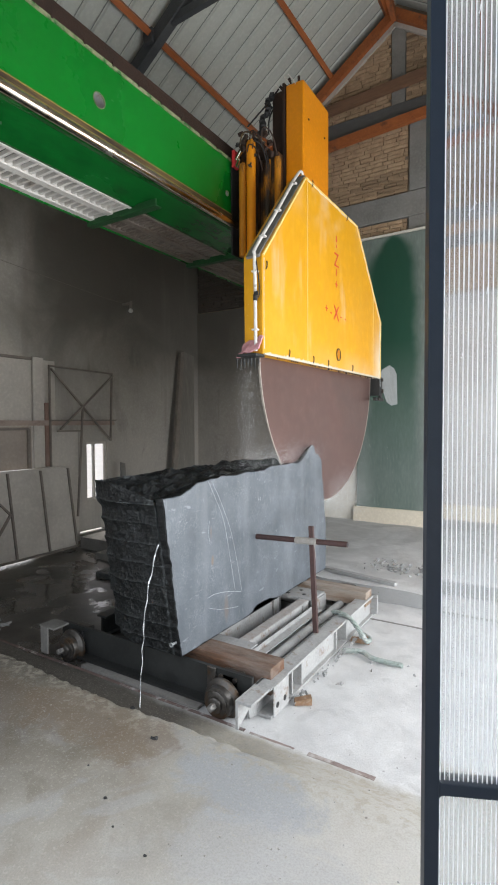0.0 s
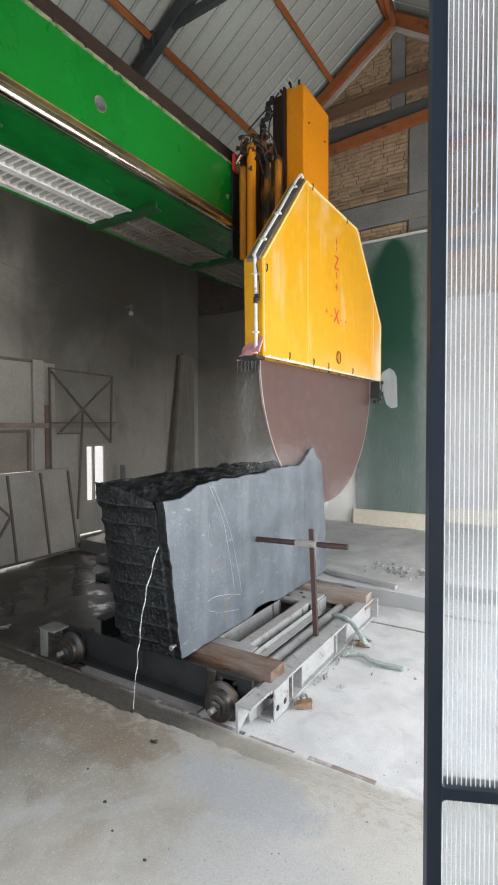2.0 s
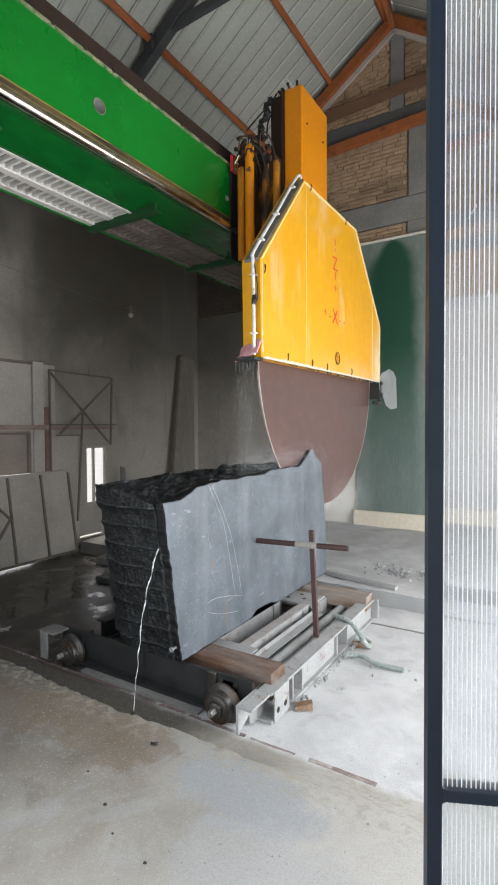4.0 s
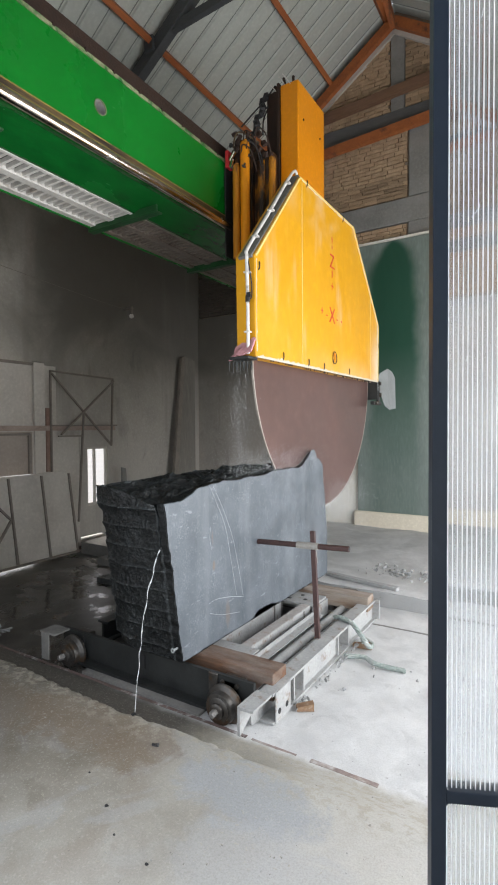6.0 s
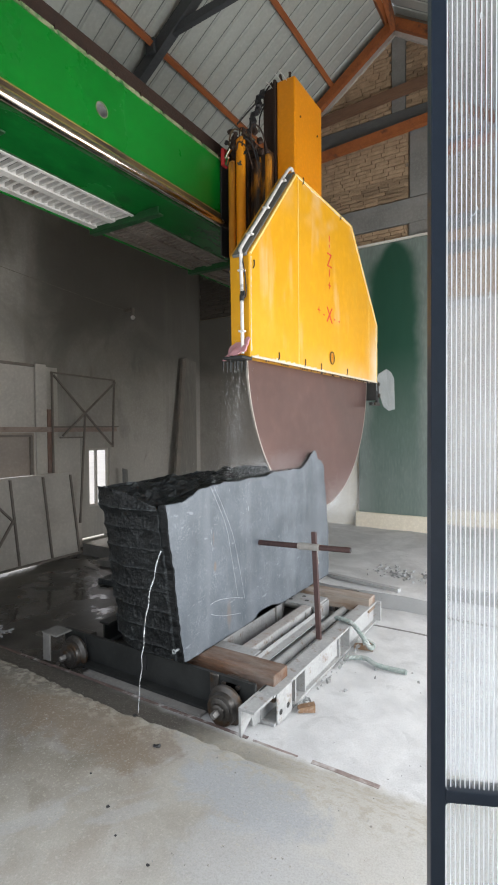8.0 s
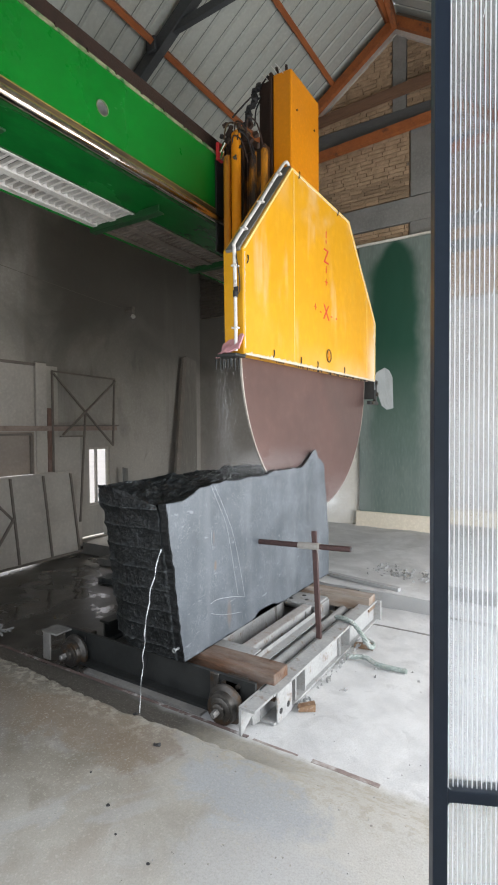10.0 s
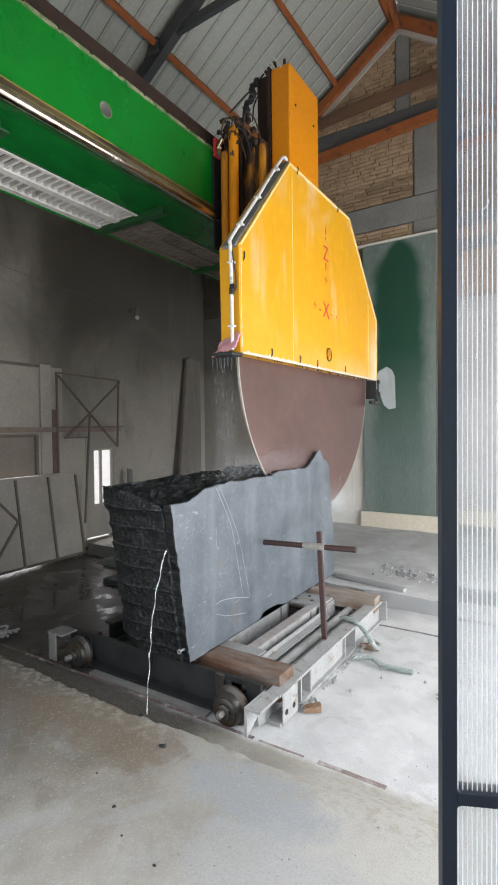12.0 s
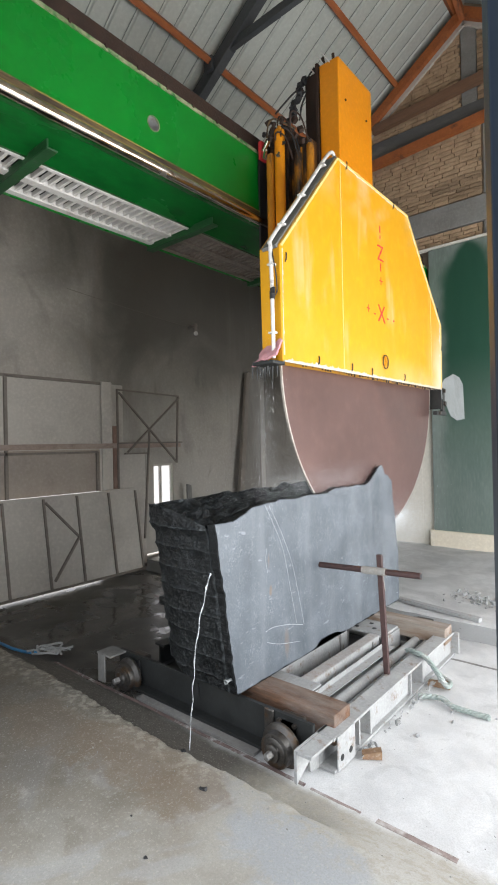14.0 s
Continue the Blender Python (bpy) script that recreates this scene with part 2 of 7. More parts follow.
def stone_material(name, dark, mid, pale, rough, grain, bump, flour_light=0.0):
    """Crystalline stone: grains of several greys, cloudy patches, dust and painted light on ridges."""
    m = bpy.data.materials.new(name)
    m.use_nodes = True
    N, L = m.node_tree.nodes, m.node_tree.links
    b = N["Principled BSDF"]
    tc = N.new("ShaderNodeTexCoord")

    def nz(s, detail=5.0, r=0.6):
        n = N.new("ShaderNodeTexNoise")
        n.inputs["Scale"].default_value, n.inputs["Detail"].default_value, n.inputs["Roughness"].default_value = s, detail, r
        L.new(tc.outputs["Object"], n.inputs["Vector"])
        return n.outputs[0]

    def ramp(v, lo, hi, a=0.0, c=1.0):
        r = N.new("ShaderNodeMapRange")
        for i, k in enumerate((lo, hi, a, c)):
            r.inputs[i + 1].default_value = k
        L.new(v, r.inputs[0])
        return r.outputs[0]

    def mix(f, a, c):
        x = N.new("ShaderNodeMix")
        x.data_type = "RGBA"
        L.new(f, x.inputs[0])
        for v, k in ((a, 6), (c, 7)):
            if isinstance(v, tuple):
                x.inputs[k].default_value = (*v, 1)
            else:
                L.new(v, x.inputs[k])
        return x.outputs[2]

    def mul(a, c):
        x = N.new("ShaderNodeMath")
        x.operation = "MULTIPLY"
        for i, v in enumerate((a, c)):
            if isinstance(v, (int, float)):
                x.inputs[i].default_value = v
            else:
                L.new(v, x.inputs[i])
        return x.outputs[0]
    vo = N.new("ShaderNodeTexVoronoi")
    vo.inputs["Scale"].default_value = grain
    L.new(tc.outputs["Object"], vo.inputs["Vector"])
    sep = N.new("ShaderNodeSeparateColor")
    L.new(vo.outputs["Color"], sep.inputs[0])
    cloud = nz(3.4, 7)
    col = mix(ramp(cloud, 0.34, 0.66), dark, mid)
    col = mix(mul(ramp(sep.outputs[0], 0.55, 1.0), ramp(nz(11), 0.42, 0.66, 0.05, 0.75)), col, pale)
    col = mix(mul(ramp(sep.outputs[1], 0.6, 1.0), 0.45), col, dark)
    # ridges paled in colour, for clinging dust and for the light they catch
    if flour_light:
        g = N.new("ShaderNodeNewGeometry")
        col = mix(mul(ramp(g.outputs["Pointiness"], 0.515, 0.58), mul(ramp(nz(16), 0.35, 0.6, 0.25, 1.0), flour_light)), col, tuple(min(1, 2.4 * c + 0.05) for c in pale))
    L.new(col, b.inputs["Base Color"])
    L.new(ramp(nz(7), 0.35, 0.65, rough - 0.13, rough + 0.1), b.inputs["Roughness"])
    bp = N.new("ShaderNodeBump")
    bp.inputs["Strength"].default_value, bp.inputs["Distance"].default_value = bump, 0.012
    L.new(nz(48, 6, 0.68), bp.inputs["Height"])
    L.new(bp.outputs[0], b.inputs["Normal"])
    return m


M["axle"] = mat("dull_axle_steel", (0.30, 0.29, 0.275), (0.20, 0.19, 0.18), rough=0.5, metal=0.6, scale=20, fine=80, bump=0.1)
M["granite"] = stone_material("wet_black_split_granite", (0.0025, 0.003, 0.0035), (0.007, 0.0085, 0.009), (0.075, 0.085, 0.088), 0.40, 120, 1.0, 0.36)
M["granite_slab"] = stone_material("dark_slab_edge", (0.002, 0.0025, 0.003), (0.006, 0.007, 0.0075), (0.05, 0.056, 0.058), 0.45, 120, 1.0)
M["granite_slab"].node_tree.nodes["Principled BSDF"].inputs["Specular IOR Level"].default_value = 0.3
M["granite"].node_tree.nodes["Principled BSDF"].inputs["Specular IOR Level"].default_value = 0.36


def sawn_material():
    """Sawn granite: blue-grey and speckled, faint upright saw streaks, scratches and two rusty seeps."""
    m = stone_material("sawn_granite_face", (0.072, 0.085, 0.098), (0.122, 0.138, 0.157), (0.205, 0.225, 0.245), 0.44, 170, 0.05)
    N, L = m.node_tree.nodes, m.node_tree.links
    b = N["Principled BSDF"]
    col = b.inputs["Base Color"].links[0].from_socket
    tc, sp = N.new("ShaderNodeTexCoord"), N.new("ShaderNodeSeparateXYZ")
    L.new(tc.outputs["Object"], sp.inputs[0])

    def streak(scale, stretch, lo, hi, amount, c, turn=0.0):
        nonlocal col
        mp, n, r, x = N.new("ShaderNodeMapping"), N.new("ShaderNodeTexNoise"), N.new("ShaderNodeMapRange"), N.new("ShaderNodeMix")
        mp.inputs["Scale"].default_value, mp.inputs["Rotation"].default_value = stretch, (turn, 0, 0)
        n.inputs["Scale"].default_value, n.inputs["Detail"].default_value = scale, 5
        L.new(tc.outputs["Object"], mp.inputs[0])
        L.new(mp.outputs[0], n.inputs["Vector"])
        r.inputs[1].default_value, r.inputs[2].default_value, r.inputs[4].default_value = lo, hi, amount
        L.new(n.outputs[0], r.inputs[0])
        x.data_type = "RGBA"
        L.new(r.outputs[0], x.inputs[0])
        L.new(col, x.inputs[6])
        x.inputs[7].default_value = (*c, 1)
        col = x.outputs[2]

    def seep(y, z, ry, rz, amount):
        nonlocal col
        terms = []
        for k, at, r_ in ((1, y, ry), (2, z, rz)):
            d = N.new("ShaderNodeMath")
            d.operation = "SUBTRACT"
            L.new(sp.outputs[k], d.inputs[0])
            d.inputs[1].default_value = at
            q, s = N.new("ShaderNodeMath"), N.new("ShaderNodeMath")
            q.operation, s.operation = "DIVIDE", "POWER"
            L.new(d.outputs[0], q.inputs[0])
            q.inputs[1].default_value = r_
            a = N.new("ShaderNodeMath")
            a.operation = "ABSOLUTE"
            L.new(q.outputs[0], a.inputs[0])
            L.new(a.outputs[0], s.inputs[0])
            s.inputs[1].default_value = 2.0
            terms.append(s.outputs[0])
        t = N.new("ShaderNodeMath")
        L.new(terms[0], t.inputs[0]), L.new(terms[1], t.inputs[1])
        n, u, r, x = N.new("ShaderNodeTexNoise"), N.new("ShaderNodeMath"), N.new("ShaderNodeMapRange"), N.new("ShaderNodeMix")
        n.inputs["Scale"].default_value = 30
        L.new(tc.outputs["Object"], n.inputs["Vector"])
        L.new(t.outputs[0], u.inputs[0]), L.new(n.outputs[0], u.inputs[1])
        r.inputs[1].default_value, r.inputs[2].default_value, r.inputs[3].default_value, r.inputs[4].default_value = 0.5, 1.5, amount, 0.0
        L.new(u.outputs[0], r.inputs[0])
        x.data_type = "RGBA"
        L.new(r.outputs[0], x.inputs[0])
        L.new(col, x.inputs[6])
        x.inputs[7].default_value = (0.20, 0.125, 0.07, 1)
        col = x.outputs[2]

    streak(7, (1, 1, 0.10), 0.50, 0.70, 0.35, (0.205, 0.222, 0.24))
    streak(5, (1, 1, 0.14), 0.52, 0.72, 0.22, (0.078, 0.09, 0.104))
    streak(60, (1, 1, 0.3), 0.62, 0.74, 0.35, (0.26, 0.28, 0.30), 0.3)
    streak(34, (1, 0.35, 1), 0.66, 0.72, 0.5, (0.30, 0.32, 0.34), 0.5)
    seep(2.414, 0.69, 0.016, 0.035, 0.6)
    seep(2.40, 0.86, 0.010, 0.05, 0.3)
    seep(2.555, 0.36, 0.028, 0.10, 0.4)
    L.new(col, b.inputs["Base Color"])
    return m


M["sawn"] = sawn_material()


def position_masks(nt):
    """World position split into x, y, z."""
    g, s = nt.nodes.new("ShaderNodeNewGeometry"), nt.nodes.new("ShaderNodeSeparateXYZ")
    nt.links.new(g.outputs["Position"], s.inputs[0])
    return g.outputs["Position"], s.outputs


def floor_material():
    """Concrete: brownish slab by the gate, wet and dark under the saw, pale stone dust where slurry has dried."""
    m = bpy.data.materials.new("workshop_concrete")
    m.use_nodes = True
    N, L = m.node_tree.nodes, m.node_tree.links
    b = N["Principled BSDF"]
    pos, xyz = position_masks(m.node_tree)

    def nz(s, detail=7.0, r=0.62, twist=0.0):
        n = N.new("ShaderNodeTexNoise")
        n.inputs["Scale"].default_value, n.inputs["Detail"].default_value, n.inputs["Roughness"].default_value = s, detail, r
        n.inputs["Distortion"].default_value = twist
        L.new(pos, n.inputs["Vector"])
        return n.outputs[0]

    def math_(op, a, c):
        x = N.new("ShaderNodeMath")
        x.operation = op
        for i, v in enumerate((a, c)):
            if isinstance(v, (int, float)):
                x.inputs[i].default_value = v
            else:
                L.new(v, x.inputs[i])
        return x.outputs[0]

    def ramp(v, lo, hi, a=0.0, c=1.0):
        r = N.new("ShaderNodeMapRange")
        r.interpolation_type = "SMOOTHSTEP"
        for i, k in enumerate((lo, hi, a, c)):
            r.inputs[i + 1].default_value = k
        L.new(v, r.inputs[0])
        return r.outputs[0]

    def mix(f, a, c):
        x = N.new("ShaderNodeMix")
        x.data_type = "RGBA"
        L.new(f, x.inputs[0])
        for v, k in ((a, 6), (c, 7)):
            if isinstance(v, tuple):
                x.inputs[k].default_value = (*v, 1)
            else:
                L.new(v, x.inputs[k])
        return x.outputs[2]

    big, mid, fine = nz(1.1, twist=0.6), nz(4.5), nz(150, 3)
    edge = math_("MULTIPLY", math_("SUBTRACT", big, 0.5), 1.6)
    # the slab by the gate: trodden brown-grey concrete, trowel-marked, paler eastwards, darker westwards
    slab = mix(ramp(mid, 0.33, 0.67), (0.185, 0.165, 0.130), (0.245, 0.225, 0.185))
    slab = mix(math_("MULTIPLY", ramp(nz(0.9, 5, 0.6, 1.2), 0.50, 0.66), 0.7), slab, (0.175, 0.138, 0.097))
    slab = mix(math_("MULTIPLY", ramp(nz(2.3, 6, 0.66, 1.0), 0.52, 0.62), 0.65), slab, (0.285, 0.272, 0.235))
    slab = mix(math_("MULTIPLY", ramp(nz(1.6, 5, 0.6, 2.0), 0.52, 0.62), 0.45), slab, (0.285, 0.29, 0.293))
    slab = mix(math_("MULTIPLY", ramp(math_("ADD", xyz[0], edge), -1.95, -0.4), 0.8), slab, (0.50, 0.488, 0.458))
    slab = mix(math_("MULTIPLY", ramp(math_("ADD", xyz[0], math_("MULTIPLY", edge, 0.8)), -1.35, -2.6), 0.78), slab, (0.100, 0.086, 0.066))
    slab = mix(math_("MULTIPLY", ramp(nz(9, 6, 0.7, 0.5), 0.55, 0.68), 0.35), slab, (0.36, 0.345, 0.305))
    # a washed blue-grey patch and a rust-brown stain on the slab
    def patch(cx, cy, rx, ry, amount, c):
        d = math_("SQRT", math_("ADD", math_("POWER", math_("ABSOLUTE", math_("DIVIDE", math_("SUBTRACT", xyz[0], cx), rx), 0), 2), math_("POWER", math_("ABSOLUTE", math_("DIVIDE", math_("SUBTRACT", xyz[1], cy), ry), 0), 2)), 0)
        d = math_("ADD", d, math_("MULTIPLY", math_("SUBTRACT", nz(5, 6, 0.65, 0.6), 0.5), 2.2))
        return mix(math_("MULTIPLY", ramp(d, 1.15, 0.75), amount), slab, c)

    slab = patch(-1.04, 1.60, 0.30, 0.17, 0.8, (0.30, 0.315, 0.33))
    slab = patch(-1.85, 1.60, 0.46, 0.18, 0.65, (0.165, 0.122, 0.082))
    slab = patch(-2.45, 1.50, 0.35, 0.16, 0.5, (0.15, 0.115, 0.08))
    slab = patch(-0.75, 1.30, 0.40, 0.2, 0.5, (0.36, 0.365, 0.37))
    grit = ramp(nz(62, 2), 0.60, 0.68)
    slab = mix(math_("MULTIPLY", grit, ramp(nz(2.9, 4), 0.42, 0.65, 0.04, 0.45)), slab, (0.40, 0.37, 0.305))
    # crumbled pale edge of the slab
    lip = math_("MULTIPLY", ramp(math_("ADD", xyz[1], math_("MULTIPLY", math_("SUBTRACT", nz(6), 0.5), 0.2)), 1.60, 1.76), ramp(nz(24, 4), 0.46, 0.6, 0.1, 0.75))
    slab = mix(lip, slab, (0.33, 0.305, 0.25))
    dust = mix(ramp(mid, 0.35, 0.65), (0.52, 0.52, 0.52), (0.62, 0.62, 0.617))
    wetc = mix(ramp(mid, 0.4, 0.6), (0.022, 0.021, 0.019), (0.050, 0.047, 0.043))
    is_slab = ramp(math_("ADD", xyz[1], math_("MULTIPLY", math_("SUBTRACT", nz(7, 5), 0.5), 0.10)), 1.99, 2.06, 1.0, 0.0)
    # the gutter below the lip is coloured darker
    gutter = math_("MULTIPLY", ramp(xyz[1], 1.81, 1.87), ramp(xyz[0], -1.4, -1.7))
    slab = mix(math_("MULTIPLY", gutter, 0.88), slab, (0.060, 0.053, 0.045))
    is_dust = ramp(math_("ADD", math_("ADD", xyz[0], math_("MULTIPLY", edge, 0.5)), ramp(xyz[1], 3.5, 4.5, 0.0, 1.3)), -2.35, -1.35)
    smear = ramp(nz(1.7, 5, 0.55, 1.5), 0.52, 0.64)
    dust = mix(math_("MULTIPLY", smear, 0.35), dust, (0.40, 0.405, 0.41))
    scuff = ramp(nz(5.5, 3, 0.5, 1.0), 0.61, 0.68)
    dust = mix(math_("MULTIPLY", scuff, 0.3), dust, (0.36, 0.36, 0.362))
    # damp slurry lies grey on the far step
    far = math_("MULTIPLY", ramp(xyz[1], 4.0, 4.5), ramp(nz(1.3, 6, 0.65, 0.8), 0.42, 0.62, 0.05, 0.6))
    dust = mix(far, dust, (0.37, 0.37, 0.366))
    col = mix(is_dust, wetc, dust)
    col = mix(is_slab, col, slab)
    # level concrete keeps its dust; shade is put into the risers' colour
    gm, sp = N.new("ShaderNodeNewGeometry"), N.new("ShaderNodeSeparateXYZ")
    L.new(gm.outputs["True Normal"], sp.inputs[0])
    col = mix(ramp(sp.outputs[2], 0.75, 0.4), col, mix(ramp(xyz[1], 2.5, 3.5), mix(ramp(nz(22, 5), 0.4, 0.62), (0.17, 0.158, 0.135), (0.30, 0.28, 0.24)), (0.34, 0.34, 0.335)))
    pit = ramp(nz(31, 3), 0.705, 0.735)
    col = mix(math_("MULTIPLY", pit, 0.65), col, (0.10, 0.09, 0.077))
    col = mix(ramp(fine, 0.35, 0.75, 0.0, 0.22), col, (0.12, 0.115, 0.10))
    col = mix(math_("MULTIPLY", ramp(nz(95, 2), 0.55, 0.72), math_("MULTIPLY", is_slab, 0.28)), col, (0.46, 0.44, 0.40))
    L.new(col, b.inputs["Base Color"])
    dry = math_("MAXIMUM", is_dust, is_slab)
    puddle = ramp(nz(2.2, 4), 0.48, 0.6, 0.38, 0.05)
    rgh = N.new("ShaderNodeMix")
    L.new(dry, rgh.inputs[0])
    L.new(puddle, rgh.inputs[2])
    L.new(ramp(nz(1.6, 5), 0.4, 0.6, 0.62, 0.88), rgh.inputs[3])
    L.new(rgh.outputs[0], b.inputs["Roughness"])
    bp = N.new("ShaderNodeBump")
    bp.inputs["Distance"].default_value = 0.01
    hgt = math_("ADD", math_("ADD", math_("MULTIPLY", nz(24, 6, 0.6), 0.6), math_("MULTIPLY", nz(80, 5, 0.7), 0.7)), math_("ADD", math_("MULTIPLY", grit, 0.35), math_("MULTIPLY", pit, -0.8)))
    L.new(hgt, bp.inputs["Height"])
    L.new(math_("MULTIPLY", math_("ADD", dry, 0.08), 0.34), bp.inputs["Strength"])
    L.new(bp.outputs[0], b.inputs["Normal"])
    return m


def green_panel_material():
    """Dusty green sheet whose middle was washed to dark green by spray."""
    m = mat("dusty_green_sheet", (0.205, 0.243, 0.222), (0.155, 0.19, 0.172), rough=0.6, stretch=(1, 1, 0.25), scale=5, fine=40, bump=0.04)
    N, L = m.node_tree.nodes, m.node_tree.links
    b = N["Principled BSDF"]
    old = b.inputs["Base Color"].links[0].from_socket
    pos, xyz = position_masks(m.node_tree)

    def node(op, a, c):
        x = N.new("ShaderNodeMath")
        x.operation = op
        for i, v in enumerate((a, c)):
            if isinstance(v, (int, float)):
                x.inputs[i].default_value = v
            else:
                L.new(v, x.inputs[i])
        return x.outputs[0]

    dx = node("ABSOLUTE", node("ADD", xyz[0], 1.97), 0)
    top = node("MAXIMUM", node("SUBTRACT", xyz[2], 3.35), 0)
    q = node("DIVIDE", top, 0.66)
    half = node("MULTIPLY", 0.37, node("SQRT", node("MAXIMUM", node("SUBTRACT", 1.0, node("MULTIPLY", q, q)), 0.0), 0))
    nzz = N.new("ShaderNodeTexNoise")
    nzz.inputs["Scale"].default_value = 3.0
    L.new(pos, nzz.inputs["Vector"])
    half = node("ADD", half, node("MULTIPLY", node("SUBTRACT", nzz.outputs[0], 0.5), 0.16))
    r = N.new("ShaderNodeMapRange")
    r.interpolation_type = "SMOOTHSTEP"
    r.inputs[1].default_value, r.inputs[2].default_value = -0.05, 0.13
    L.new(node("SUBTRACT", half, dx), r.inputs[0])
    mx = N.new("ShaderNodeMix")
    mx.data_type = "RGBA"
    # the washed colour pales low down: mist put into the paint
    lo = N.new("ShaderNodeMapRange")
    lo.inputs[1].default_value, lo.inputs[2].default_value, lo.inputs[3].default_value = 0.8, 2.6, 0.22
    L.new(xyz[2], lo.inputs[0])
    L.new(node("MULTIPLY", r.outputs[0], lo.outputs[0]), mx.inputs[0])
    L.new(old, mx.inputs[6])
    mx.inputs[7].default_value = (0.012, 0.068, 0.040, 1)
    L.new(mx.outputs[2], b.inputs["Base Color"])
    return m


def hood_material():
    """Yellow paint with pale stone dust settled on the trailing corner and along the lower edge."""
    m = M["yellow"]
    N, L = m.node_tree.nodes, m.node_tree.links
    b = N["Principled BSDF"]
    old = b.inputs["Base Color"].links[0].from_socket
    tc, s, nz = N.new("ShaderNodeTexCoord"), N.new("ShaderNodeSeparateXYZ"), N.new("ShaderNodeTexNoise")
    L.new(tc.outputs["Object"], s.inputs[0])
    L.new(tc.outputs["Object"], nz.inputs["Vector"])
    nz.inputs["Scale"].default_value, nz.inputs["Detail"].default_value = 3.2, 6

    def fade(v, lo, hi, a=0.0, c=1.0):
        r = N.new("ShaderNodeMapRange")
        r.interpolation_type = "SMOOTHSTEP"
        for i, k in enumerate((lo, hi, a, c)):
            r.inputs[i + 1].default_value = k
        L.new(v, r.inputs[0])
        return r.outputs[0]

    def op(kind, a, c):
        x = N.new("ShaderNodeMath")
        x.operation = kind
        L.new(a, x.inputs[0]), L.new(c, x.inputs[1])
        return x.outputs[0]
    corner = op("MULTIPLY", fade(s.outputs[1], 5.05, 5.45), fade(s.outputs[2], 2.75, 2.0))
    skirt = op("MULTIPLY", fade(s.outputs[2], 2.22, 1.97, 0.0, 0.35), fade(s.outputs[1], 3.2, 5.2))
    dust = op("MULTIPLY", op("MAXIMUM", corner, skirt), fade(nz.outputs[0], 0.25, 0.6, 0.25, 0.85))
    # pale runs where slurry has dried, most of them near the middle and below the top edge
    mp, runs = N.new("ShaderNodeMapping"), N.new("ShaderNodeTexNoise")
    mp.inputs["Scale"].default_value = (1, 1, 0.16)
    runs.inputs["Scale"].default_value, runs.inputs["Detail"].default_value = 5.5, 5
    L.new(tc.outputs["Object"], mp.inputs[0])
    L.new(mp.outputs[0], runs.inputs["Vector"])
    run = op("MULTIPLY", fade(runs.outputs[0], 0.52, 0.72, 0.0, 0.34), fade(nz.outputs[0], 0.40, 0.62))
    crown = op("MULTIPLY", fade(s.outputs[2], 3.0, 3.36, 0.0, 0.35), fade(nz.outputs[0], 0.38, 0.62))
    dust = op("MAXIMUM", dust, op("MAXIMUM", run, crown))
    mx = N.new("ShaderNodeMix")
    mx.data_type = "RGBA"
    L.new(dust, mx.inputs[0])
    L.new(old, mx.inputs[6])
    mx.inputs[7].default_value = (0.66, 0.57, 0.42, 1)
    L.new(mx.outputs[2], b.inputs["Base Color"])


